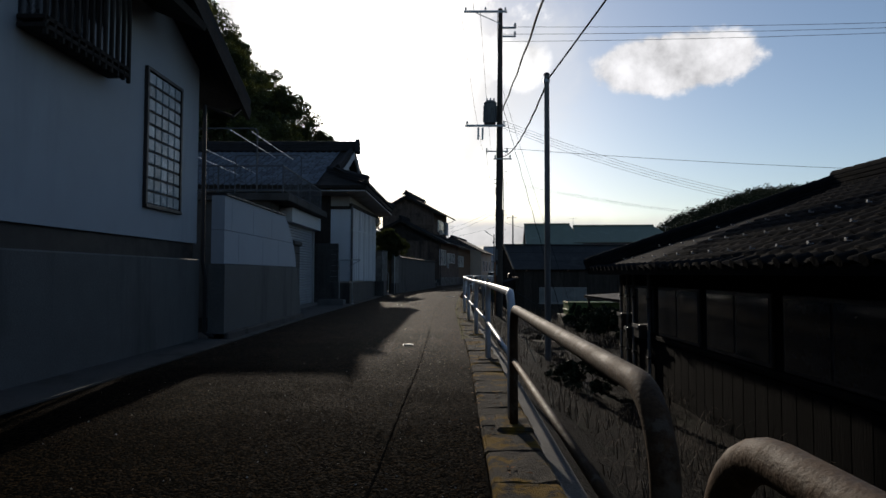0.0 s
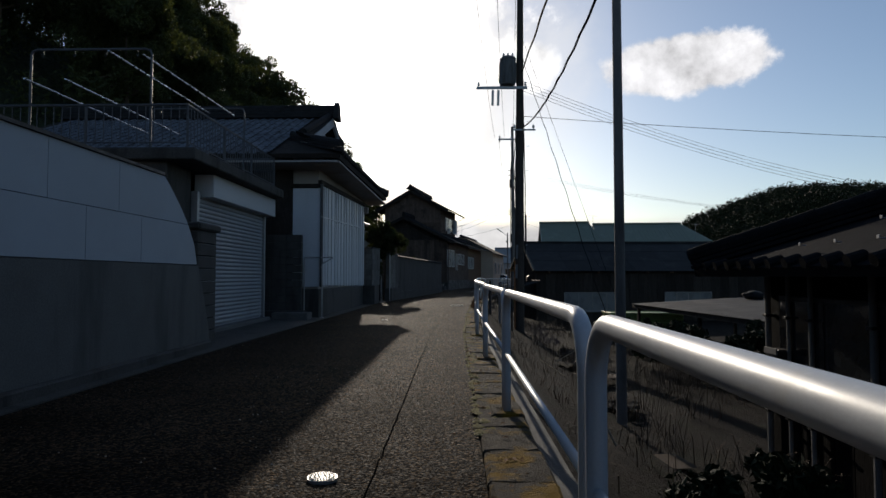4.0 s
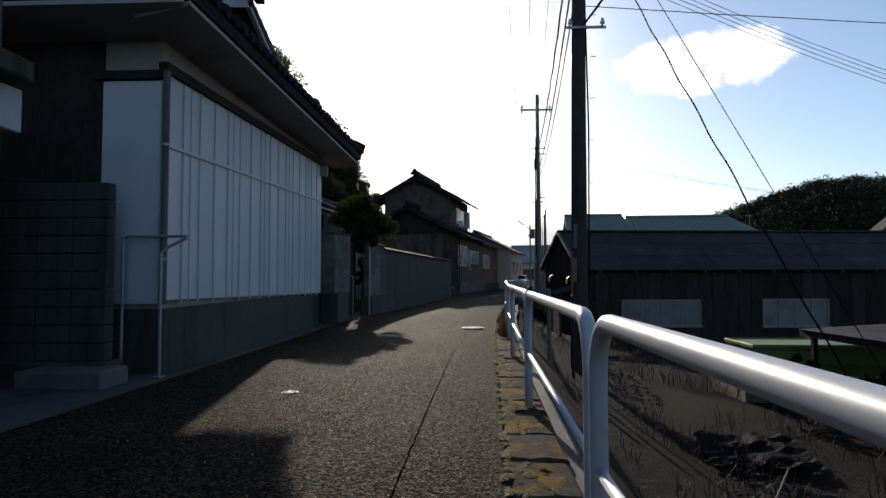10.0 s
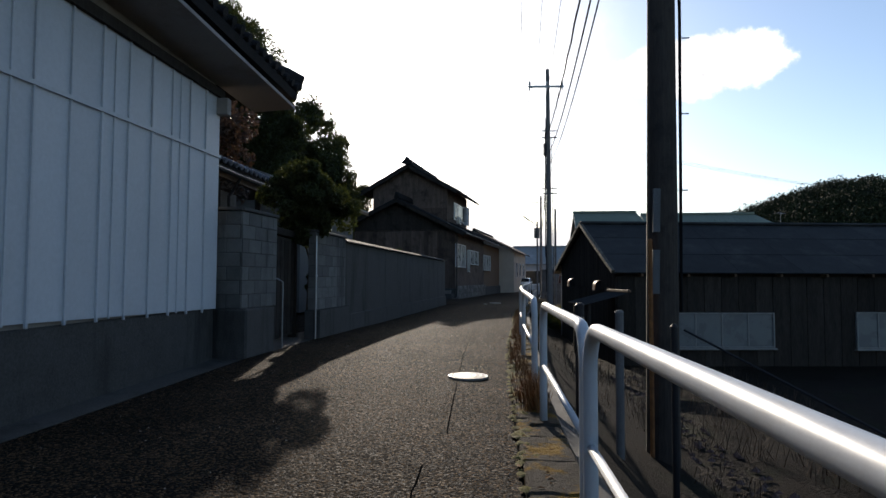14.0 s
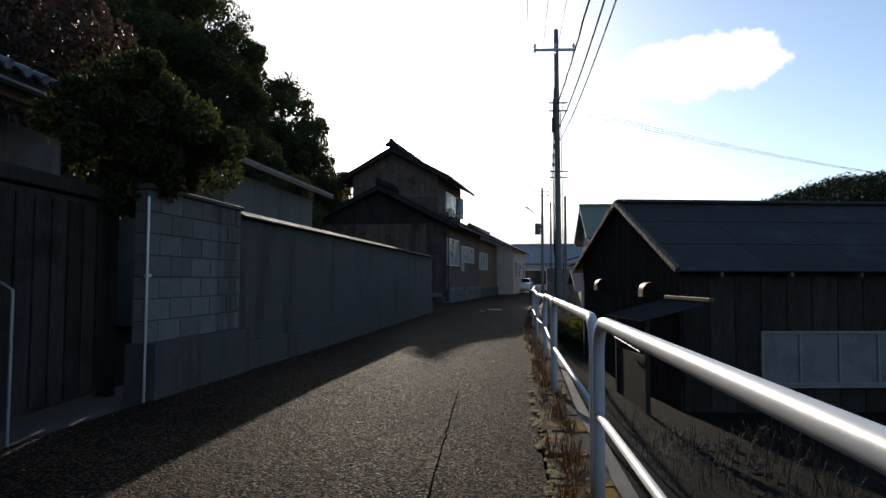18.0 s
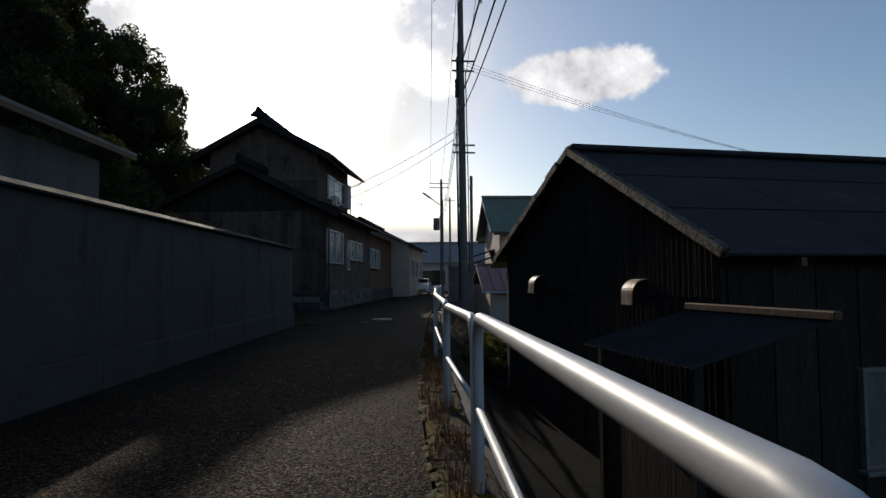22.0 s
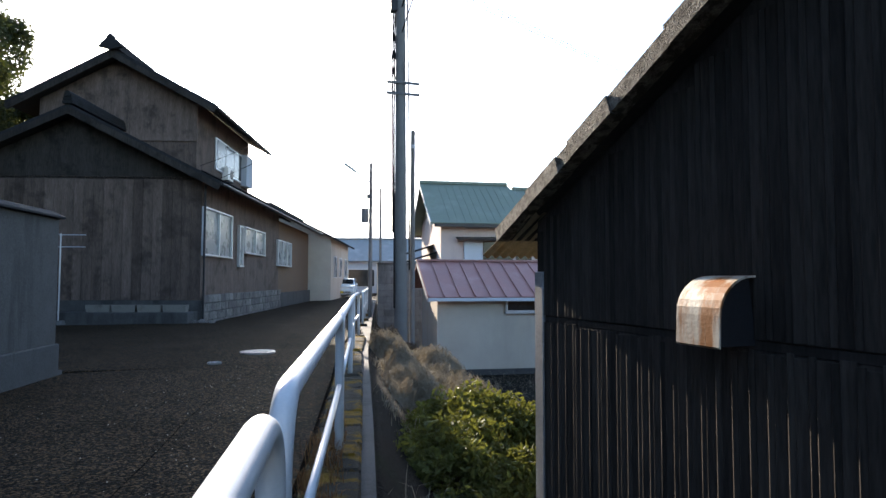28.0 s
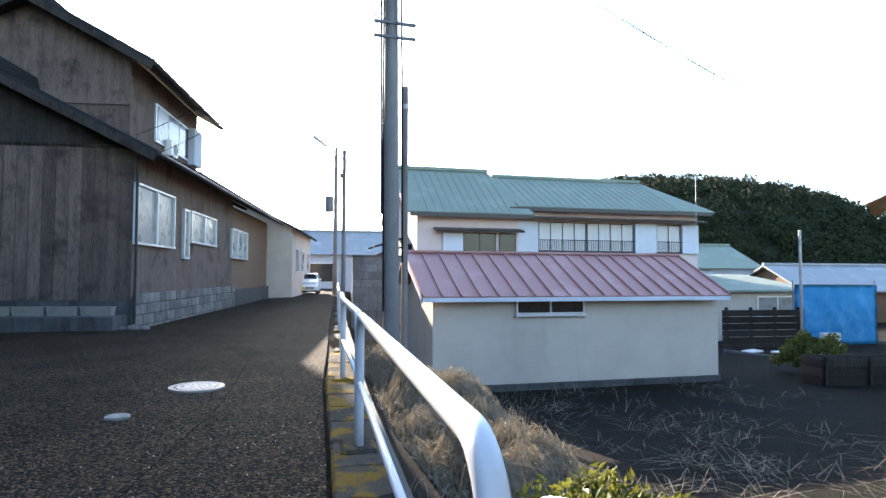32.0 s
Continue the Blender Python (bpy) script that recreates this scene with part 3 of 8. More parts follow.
# ---- railing ----
def rail_meshes(length, h=0.975):
    """An inverted U of pipe with a thinner middle rail, standing at the origin along y."""
    r, bend, half = 0.031, 0.19, length / 2 - 0.055
    pts = [(0, -half, -0.12), (0, -half, 0.3), (0, -half, h - r - bend)]
    for k in range(1, 8):
        a = k / 8 * math.pi / 2
        pts.append((0, -half + bend * (1 - math.cos(a)), h - r - bend + bend * math.sin(a)))
    pts.append((0, -half + bend, h - r))
    n = 6
    pts += [(0, lerp(-half + bend, half - bend, k / n), h - r) for k in range(1, n)]
    pts.append((0, half - bend, h - r))
    for k in range(7, 0, -1):
        a = k / 8 * math.pi / 2
        pts.append((0, half - bend * (1 - math.cos(a)), h - r - bend + bend * math.sin(a)))
    pts += [(0, half, h - r - bend), (0, half, 0.3), (0, half, -0.12)]
    top = tube(bmesh.new(), pts, r, 20)
    low = rodded((0, -half, 0.455), (0, half, 0.455), 0.0185, sides=14)
    return top, low


def build_railing(y0, y1, rusty=False, high=0.975):
    a, b = Vector((rail_x(y0), y0, road_z(y0))), Vector((rail_x(y1), y1, road_z(y1)))
    mid, d = (a + b) / 2, b - a
    yaw = math.degrees(math.atan2(-d.x, d.y))
    e = thing("railing", pose(mid.x, mid.y, mid.z, math.degrees(math.atan2(d.z, d.y)), 0, yaw),
              "rusted brown pipe railing with flaking white paint" if rusty else "white painted steel pipe railing beside the lane", "railing", "railings along the lane")
    top, low = rail_meshes(d.length, 0.86 if rusty else high)
    part("hoop", top, M_RUSTY_PAINT if rusty else M_WHITE_PAINT, e, smooth=True)
    part("middle_rail", low, M_RUSTY_PAINT if rusty else M_WHITE_PAINT, e, smooth=True)
    for s in (-1, 1):
        yy = s * (d.length / 2 - 0.055)
        part("footing", box(bmesh.new(), -0.13, 0.13, yy - 0.13, yy + 0.13, -0.12, 0.012, 0.02), M_EDGING, e, "grey concrete footing")


JOINTS = [4.30, 7.62, 10.70, 13.87, 17.0, 20.07, 23.30]
build_railing(-2.20, 0.86, True)
build_railing(1.00, 4.25, True)
for ya, yb in zip(JOINTS, JOINTS[1:]):
    build_railing(ya, yb, high=0.967 if ya < 13 else 0.981)
build_railing(23.30, 25.72)
JOINTS2 = [26.80, 29.77, 32.83, 35.95, 38.22, 41.75, 44.86, 48.45, 51.4, 54.2]
for ya, yb in zip(JOINTS2, JOINTS2[1:]):
    build_railing(ya, yb, high=0.95 if 35 < ya < 37 else 0.97)
for ya, yb in ((58.5, 61.4), (61.6, 64.5), (64.7, 67.6), (67.8, 70.7), (70.9, 73.8)):
    build_railing(ya, yb)


# ---- roofs ----
def tile_roof(name, parent, corner, u, v, width, depth, mat, near=None, pitch=0.27, course=0.24, wave=0.035, limit=0):
    """Wavy clay tiles on a slope: u runs along the eave, v up the slope, both unit vectors; the corner is the eave's left end.
    Tiles within the stretch near=(a, b) along u are objects of their own, the rest one mesh."""
    u, v = Vector(u), Vector(v)
    nrm = u.cross(v).normalized()
    if nrm.z < 0:
        nrm = -nrm
    corner = Vector(corner)
    nu, nv = int(width / pitch), int(depth / course)
    prof = [(0.0, 0.0), (0.12, -0.35), (0.35, -0.75), (0.6, -0.3), (0.78, 0.8), (0.9, 1.0), (1.0, 0.55)]
    verts, faces = [], []

    def tile(vs, fs, o):
        b = len(vs)
        for row, lift in ((0.0, 0.028), (1.06, 0.004)):
            for a, w in prof:
                vs.append(o + u * (a * pitch) + v * (row * course) + nrm * (wave * w + lift))
        for a, w in prof:
            vs.append(o + u * (a * pitch) + nrm * (wave * w - 0.004))
        for k in range(len(prof) - 1):
            fs.append((b + k, b + k + 1, b + 8 + k, b + 7 + k))
            fs.append((b + 14 + k, b + 15 + k, b + 1 + k, b + k))

    shared = None
    made = 0
    for j in range(nv):
        for i in range(nu):
            o = corner + u * (i * pitch) + v * (j * course)
            if near and near[0] <= i * pitch <= near[1] and made < limit:
                if shared is None:
                    vs, fs = [], []
                    tile(vs, fs, Vector((0, 0, 0)))
                    shared = bpy.data.meshes.new("tile")
                    shared.from_pydata(vs, [], fs)
                    shared.shade_smooth()
                    shared.materials.append(mat)
                ob = new("tile", shared)
                ob.parent = parent
                ob.location = o + nrm * (0.006 * noise.noise(o * 3))
                made += 1
            else:
                tile(verts, faces, o + nrm * (0.006 * noise.noise(o * 3)))
    if faces:
        ob = raw(name, verts, faces, mat, parent, smooth=True)
        ob["kind"] = "stuff"


def ridge_cap(parent, a, b, mat, r=0.16, high=0.22, name="ridge"):
    """A built-up ridge: courses of flat tiles with a half-round cap, and a thicker end."""
    a, b = Vector(a), Vector(b)
    d = (b - a)
    m = Matrix.Translation(a) @ d.to_track_quat("Y", "Z").to_matrix().to_4x4()
    bm = bmesh.new()
    n = max(4, int(d.length / 0.3))
    for c in range(3):
        box(bm, -r + c * 0.02, r - c * 0.02, 0, d.length, c * high / 3 - 0.06, (c + 1) * high / 3 - 0.075, 0.006)
    for k in range(n):
        y0, y1 = d.length * k / n, d.length * (k + 1) / n + 0.02
        rod(bm, (0, y0, high - 0.05), (0, y1, high - 0.05), 0.098, 0.085, 12)
    bm.transform(m)
    return part(name, bm, mat, parent, smooth=False)


# ---- white house at the start of the lane, its gable to the road ----
def build_white_house():
    e = thing("white_house", pose(-4.0, 0, 0), "white plastered house with a dark band and concrete base", "house")
    y0, y1 = -9.0, 9.71
    ridge_y, ridge_z, eave_z = 1.2, 8.4, 4.62
    bm = bmesh.new()
    prism(bm, [(y0, 1.565), (y1, 1.565), (y1, eave_z - 0.1), (ridge_y, ridge_z - 0.35), (y0, eave_z + 0.1)], "x", -9.0, 0.0)
    part("wall", bm, M_PLASTER, e)
    part("band", boxed(-9.0, -0.05, y0 + 0.02, y1 - 0.03, 1.3, 1.562), M_BLACK, e, "recessed dark band")
    part("base", box(bmesh.new(), -9.0, 0.06, y0, y1 + 0.0, -0.1, 1.31, 0.02), M_CONCRETE, e, "grey concrete base")
    # roof slopes away along the lane, with a deep verge over the road wall
    k = (ridge_z - eave_z) / (y1 - ridge_y)
    tip = y1 + 0.95
    tz = ridge_z - k * (tip - ridge_y)
    part("roof", slab(bmesh.new(), [(-9.5, ridge_y, ridge_z), (0.55, ridge_y, ridge_z), (0.55, tip, tz), (-9.5, tip, tz)], 0.16), M_TILE_DARK, e)
    part("roof", slab(bmesh.new(), [(-9.5, ridge_y, ridge_z), (0.55, ridge_y, ridge_z), (0.55, y0 - 0.9, tz), (-9.5, y0 - 0.9, tz)], 0.16), M_TILE_DARK, e)
    part("barge_board", slab(bmesh.new(), [(0.5, ridge_y, ridge_z - 0.17), (0.56, ridge_y, ridge_z - 0.17), (0.56, tip, tz - 0.17), (0.5, tip, tz - 0.17)], 0.22), M_WOOD_DARK, e)
    part("gutter_pipe", rodded((-9.4, tip + 0.03, tz - 0.1), (0.5, tip + 0.03, tz - 0.1), 0.055), M_BLACK, e)
    part("downpipe", tube(bmesh.new(), [(0.35, tip, tz - 0.15), (0.3, tip - 0.25, tz - 0.35), (0.06, y1 + 0.1, tz - 0.32), (0.06, y1 + 0.1, 1.3), (0.10, y1 + 0.12, 1.0), (0.10, y1 + 0.12, 0.1), (0.25, y1 + 0.14, 0.03)], 0.035), M_BLACK, e)
    # glass-block window
    wy0, wy1, wz0, wz1 = 7.98, 8.97, 2.02, 3.86
    fr = part("window", bmesh.new(), M_FRAME_DARK, e, "tall glass-block window in a dark frame")
    bm = bmesh.new()
    box(bm, -0.02, 0.05, wy0 - 0.05, wy1 + 0.05, wz1, wz1 + 0.05, 0.006)
    box(bm, -0.02, 0.06, wy0 - 0.05, wy1 + 0.05, wz0 - 0.05, wz0, 0.006)
    box(bm, -0.02, 0.05, wy0 - 0.05, wy0, wz0, wz1, 0.006)
    box(bm, -0.02, 0.05, wy1, wy1 + 0.05, wz0, wz1, 0.006)
    box(bm, -0.02, 0.008, wy0, wy1, wz0, wz1)
    bm.to_mesh(fr.data)
    bm.free()
    fr.data.materials.clear()
    fr.data.materials.append(M_FRAME_DARK)
    cols, rows = 5, 10
    bw, bh = (wy1 - wy0) / cols, (wz1 - wz0) / rows
    blk = boxed(0, 0.03, 0.012, bw - 0.012, 0.012, bh - 0.012, 0.012)
    first = part("glass_block", blk, M_GLASSBLOCK, fr)
    first.location = (0.006, wy0, wz0)
    for i in range(cols):
        for j in range(rows):
            if i or j:
                o = new("glass_block", first.data)
                o.parent = fr
                o.location = (0.006, wy0 + i * bw, wz0 + j * bh)
    # barred window and its canopy
    win = part("window", boxed(-0.02, 0.02, 5.5, 6.95, 3.55, 5.6), M_GLASS_DARK, e, "upper window behind a dark lattice of bars")
    for z in (3.42, 3.50, 5.5):
        part("lattice_rail", boxed(0.02, 0.30, 5.45, 7.0, z, z + 0.045, 0.004), M_WOOD_DARK, win)
    for k in range(13):
        yy = 5.47 + k * 0.125
        part("bar", boxed(0.26, 0.30, yy, yy + 0.035, 3.36, 5.6, 0.004), M_WOOD_DARK, win)
    part("canopy", slab(bmesh.new(), [(0.0, 6.9, 4.85), (0.0, 8.15, 4.85), (0.75, 8.15, 4.55), (0.75, 6.9, 4.55)], 0.09), M_WOOD_DARK, e, "small dark lean-to canopy")


build_white_house()


# ---- panelled yard wall ----
def build_yard_wall():
    e = thing("yard_wall", pose(-3.6, 0, 0), "yard wall with pale panels above grey concrete", "wall")
    y0, y1 = 9.85, 15.1
    base = [(y0, -0.1), (y1, -0.1), (15.02, 0.3), (14.78, 0.9), (14.62, 1.23), (y0, 1.23)]
    part("base", prism(bmesh.new(), base, "x", -0.25, 0.02), M_CONCRETE, e, "grey concrete lower wall")
    part("plinth", box(bmesh.new(), -0.25, 0.10, y0, 15.0, -0.1, 0.10, 0.02), M_CONCRETE_DARK, e)
    # two courses of large panels; the far end is cut to a curve

    def end_y(z):
        return 14.62 - 1.02 * max(0, (z - 1.24) / 1.14) ** 1.7
    for row, (z0, z1, cuts) in enumerate(((1.243, 1.80, (9.86, 10.55, 11.95, 13.05, 14.4)), (1.808, 2.38, (9.86, 10.2, 11.35, 12.55, 13.6)))):
        edges = [c for c in cuts]
        for a, b in zip(edges, edges[1:]):
            if row == 0 and b > 14:
                out_line = [(a + 0.004, z0), (end_y(z0), z0), (end_y((z0 + z1) / 2), (z0 + z1) / 2), (end_y(z1), z1), (a + 0.004, z1)]
            elif row == 1 and b > 13.5:
                out_line = [(a + 0.004, z0), (end_y(z0), z0), (end_y(lerp(z0, z1, 0.4)), lerp(z0, z1, 0.4)), (end_y(lerp(z0, z1, 0.8)), lerp(z0, z1, 0.8)), (end_y(z1), z1), (a + 0.004, z1)]
            else:
                out_line = [(a + 0.004, z0), (b - 0.004, z0), (b - 0.004, z1), (a + 0.004, z1)]
            part("panel", prism(bmesh.new(), out_line, "x", -0.22, 0.0), M_PLASTER, e)
    part("coping", slab(bmesh.new(), [(-0.3, 9.86, 2.42), (0.03, 9.86, 2.42), (0.03, 13.55, 2.42), (-0.3, 13.55, 2.42)], 0.035), M_BLACK, e)


build_yard_wall()


# ---- garage with a roof terrace ----
def build_garage():
    e = thing("garage", pose(-4.45, 0, 0), "low garage with a closed roller shutter and a roof terrace", "garage")
    y0, y1 = 15.6, 20.7
    part("wall", box(bmesh.new(), -6.5, -0.10, y0, y0 + 0.9, -0.1, 2.97, 0.01), M_CONCRETE_DARK, e, "dark mortar side wall")
    part("wall", box(bmesh.new(), -6.5, -0.10, 20.32, y1, -0.1, 2.97, 0.01), M_CONCRETE_DARK, e, "dark mortar side wall")
    part("back_wall", box(bmesh.new(), -6.6, -6.4, y0, y1, -0.1, 2.97), M_CONCRETE_DARK, e)
    part("slab", box(bmesh.new(), -6.6, 0.42, 15.45, 20.45, 2.97, 3.17, 0.02), M_CONCRETE_DARK, e, "dark terrace slab")
    part("fascia", box(bmesh.new(), -0.2, 0.17, 16.85, 20.62, 2.53, 2.955, 0.012), M_PANEL, e, "pale boxed fascia above the shutter")
    sh = part("shutter", boxed(-0.12, -0.06, 16.55, 20.3, 0.1, 2.6), M_SHUTTER, e, "pale grey roller shutter, closed")
    slat = prism(bmesh.new(), [(0.0, 0.0), (0.018, 0.012), (0.026, 0.038), (0.018, 0.066), (0.0, 0.078)], "y", 16.6, 20.28)
    first = part("slat", slat, M_SHUTTER, sh)
    first.location = (-0.06, 0, 0.13)
    for k in range(1, 30):
        o = new("slat", first.data)
        o.parent = sh
        o.location = (-0.06, 0, 0.13 + k * 0.0815)
    part("shutter_guide", boxed(-0.1, 0.02, 16.5, 16.6, 0.05, 2.6, 0.006), M_GALV, e)
    part("shutter_guide", boxed(-0.1, 0.02, 20.28, 20.36, 0.05, 2.6, 0.006), M_GALV, e)
    part("sill", box(bmesh.new(), -0.5, 0.12, 16.4, 20.5, -0.08, 0.10, 0.02), M_CONCRETE, e)
    # terrace railing of stainless tube
    r = thing("terrace_railing", pose(-4.2, 0, 3.17), "dull grey tube railing round the roof terrace", "railing")
    ys = [15.55, 17.1, 18.6, 20.2]
    part("handrail", tube(bmesh.new(), [(-5.5, 15.55, 0.72), (0, 15.55, 0.72), (0, 20.2, 0.72), (-5.5, 20.2, 0.72)], 0.022, 10), M_RAIL_GREY, r)
    part("lower_rail", tube(bmesh.new(), [(-5.5, 15.55, 0.10), (0, 15.55, 0.10), (0, 20.2, 0.10), (-5.5, 20.2, 0.10)], 0.012, 8), M_RAIL_GREY, r)
    for y in ys:
        part("post", rodded((0, y, 0), (0, y, 0.72), 0.02, sides=10), M_RAIL_GREY, r)
    for x in (-1.7, -3.4, -5.1):
        part("post", rodded((x, 15.55, 0), (x, 15.55, 0.72), 0.02, sides=10), M_RAIL_GREY, r)
    bar_mesh = None
    spots = [(0, 15.55 + 0.125 * k) for k in range(1, 37)] + [(-0.14 * k, 15.55) for k in range(1, 38)]
    for x, y in spots:
        if bar_mesh is None:
            o = part("baluster", rodded((0, 0, 0.1), (0, 0, 0.71), 0.0075, sides=6), M_RAIL_GREY, r)
            bar_mesh = o.data
        else:
            o = new("baluster", bar_mesh)
            o.parent = r
        o.location = (x, y, 0)
    # drying frames with poles laid across them
    for yy, x0, x1 in ((15.9, -7.1, -5.0), (19.6, -6.9, -4.72)):
        fr = thing("laundry_rack", pose(0, yy, 3.17), "stainless tube rack for laundry poles on the terrace", "laundry rack", "laundry racks on the terrace")
        part("frame", tube(bmesh.new(), [(x0, 0, 0), (x0, 0, 1.70), (x0 + 0.03, 0, 1.76), (x0 + 0.1, 0, 1.79), (x1 - 0.1, 0, 1.79), (x1 - 0.03, 0, 1.76), (x1, 0, 1.70), (x1, 0, 0)], 0.021, 10), M_RAIL_GREY, fr)
        for k in range(4):
            xx = lerp(x0 + 0.2, x1 - 0.25, k / 3)
            part("hook", tube(bmesh.new(), [(xx, 0, 1.79), (xx, 0.03, 1.72), (xx, 0, 1.66), (xx, -0.04, 1.70)], 0.006, 6), M_RAIL_GREY, fr)
    for k, (xx, z) in enumerate(((-6.85, 4.3), (-6.3, 4.35), (-5.7, 4.90), (-5.2, 4.90))):
        bm = rodded((xx, 15.4 + 0.2 * k, z), (xx + 0.12, 19.3 + 0.2 * k, z - 0.02), 0.015, sides=8)
        tagged(part("laundry_pole", bm, M_STEEL), "thin stainless laundry pole hung between two frames", "pole", "laundry poles on the terrace")
    # stone gate pillar before the garage
    g = thing("gate_pillar", pose(-3.85, 15.45, 0), "dark block gate pillar with a flat cap", "pillar")
    for k in range(9):
        part("block", box(bmesh.new(), -0.35, 0.03, -0.32, 0.42, 0.2 * k + 0.0, 0.2 * k + 0.194, 0.012), M_CONCRETE_DARK, g)
    part("cap", box(bmesh.new(), -0.4, 0.09, -0.38, 0.48, 1.80, 1.92, 0.03), M_CONCRETE_DARK, g)


build_garage()


# ---- tiled house with white panel cladding ----
def build_panel_house():
    e = thing("panel_house", pose(0, 0, 0), "tiled house clad in white vertical panels towards the lane", "house")
    x0, ya, yb = -3.42, 21.73, 29.17
    part("foundation", box(bmesh.new(), -12, x0 - 0.03, ya + 0.03, yb, -0.1, 0.74, 0.02), M_CONCRETE_DARK, e, "dark foundation")
    part("wall", boxed(-12, x0 - 0.06, ya + 0.04, yb - 0.02, 0.74, 4.3), M_SOFFIT, e)
    # cladding: panels with battens; its head follows the eave, its foot the lane
    n = 16
    w = (yb - ya) / n

    def head(y):
        return 3.50 + 0.26 * (y - ya) / (yb - ya)

    def foot(y):
        return 0.84 - 0.11 * (y - ya) / (yb - ya)
    for k in range(n):
        a, b = ya + k * w + 0.004, ya + (k + 1) * w - 0.004
        part("panel", prism(bmesh.new(), [(a, foot(a)), (b, foot(b)), (b, head(b) - 0.86), (a, head(a) - 0.86)], "x", x0 - 0.05, x0), M_PANEL, e)
        part("panel", prism(bmesh.new(), [(a, head(a) - 0.84), (b, head(b) - 0.84), (b, head(b)), (a, head(a))], "x", x0 - 0.05, x0), M_PANEL, e)
        part("batten", boxed(x0 - 0.004, x0 + 0.022, a - 0.018, a + 0.010, foot(a) - 0.04, head(a), 0.004), M_PANEL, e)
        if k % 3 == 1:
            part("batten", boxed(x0 - 0.004, x0 + 0.016, a + w * 0.42, a + w * 0.42 + 0.018, foot(a) - 0.02, head(a), 0.004), M_PANEL, e)
    part("rail", prism(bmesh.new(), [(ya, head(ya) - 0.87), (yb, head(yb) - 0.87), (yb, head(yb) - 0.83), (ya, head(ya) - 0.83)], "x", x0 - 0.02, x0 + 0.028), M_PANEL, e)
    part("head_rail", prism(bmesh.new(), [(ya - 0.03, head(ya)), (yb + 0.05, head(yb)), (yb + 0.05, head(yb) + 0.12), (ya - 0.03, head(ya) + 0.12)], "x", x0 - 0.06, x0 + 0.05), M_WOOD_DARK, e)
    part("side_panel", boxed(-4.15, x0 - 0.03, ya - 0.012, ya + 0.03, 0.80, 3.40), M_PANEL, e)
    part("side_head", boxed(-4.25, x0 + 0.06, ya - 0.06, ya + 0.03, 3.42, 3.52, 0.006), M_WOOD_DARK, e)
    part("corner_post", rodded((x0 + 0.05, ya - 0.05, 0.80), (x0 + 0.05, ya - 0.05, 3.5), 0.04), M_GREY_BOX, e, "dull grey downpipe at the corner")
    for z in (1.3, 2.62):
        part("pipe_clip", rodded((x0 + 0.05, ya - 0.05, z), (x0 + 0.05, ya - 0.05, z + 0.03), 0.046), M_GALV, e)
    part("bracket", boxed(x0 - 0.03, x0 + 0.16, yb - 0.12, yb + 0.02, 3.5, 3.74, 0.01), M_SOFFIT, e)
    # side wall, dark above the garage
    part("side_wall", boxed(-12, -4.16, ya + 0.0, ya + 0.06, 0.3, 4.3), M_WOOD_DARK, e, "dark boarded side wall")
    # hipped and gabled roof
    ye, yf, ry, rz, ez = 20.85, 30.75, 25.6, 6.28, 4.16
    xe, xg = -2.75, -4.32
    s1 = (rz - ez) / (ry - ye)
    gz = ez + s1 * (xe - xg)
    dyg = xe - xg
    slope_l = math.hypot(ry - ye, rz - ez)
    v1 = ((0), (ry - ye) / slope_l, (rz - ez) / slope_l)
    v2 = (0, -(ry - ye) / slope_l, (rz - ez) / slope_l)
    part("roof_deck", slab(bmesh.new(), [(-13, ye, ez), (xe, ye, ez), (xg, ye + dyg, gz), (-13, ye + dyg, gz)], 0.12), M_WOOD_DARK, e)
    part("roof_deck", slab(bmesh.new(), [(-13, ye + dyg, gz), (xg, ye + dyg, gz), (xg + 0.45, ry, rz), (-13, ry, rz)], 0.12), M_WOOD_DARK, e)
    part("roof_deck", slab(bmesh.new(), [(-13, ry, rz), (xg + 0.45, ry, rz), (xg + 0.45, yf - dyg, gz), (-13, yf - dyg, gz)], 0.12), M_WOOD_DARK, e)
    part("roof_deck", slab(bmesh.new(), [(-13, yf - dyg, gz), (xg, yf - dyg, gz), (xe, yf, ez + 0.15), (-13, yf, ez + 0.15)], 0.12), M_WOOD_DARK, e)
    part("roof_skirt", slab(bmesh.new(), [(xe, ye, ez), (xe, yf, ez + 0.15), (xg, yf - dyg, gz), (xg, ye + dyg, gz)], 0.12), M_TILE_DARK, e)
    part("eave_soffit", slab(bmesh.new(), [(x0 - 0.05, ya - 0.6, ez - 0.22), (xe - 0.03, ya - 0.75, ez - 0.16), (xe - 0.03, yf - 0.05, ez - 0.08), (x0 - 0.05, yf - 0.1, ez - 0.14)], 0.05), M_SOFFIT, e, "plastered underside of the eave")
    part("eave_soffit", slab(bmesh.new(), [(-13, ye + 0.05, ez - 0.16), (xe - 0.05, ye + 0.05, ez - 0.16), (x0, ya + 0.05, ez - 0.22), (-13, ya + 0.05, ez - 0.22)], 0.05), M_SOFFIT, e, "plastered underside of the eave")
    part("gable", prism(bmesh.new(), [(ye + dyg + 0.1, gz), (yf - dyg - 0.1, gz), (ry, rz - 0.12)], "x", xg - 0.12, xg), M_PLASTER, e, "white plastered gable")
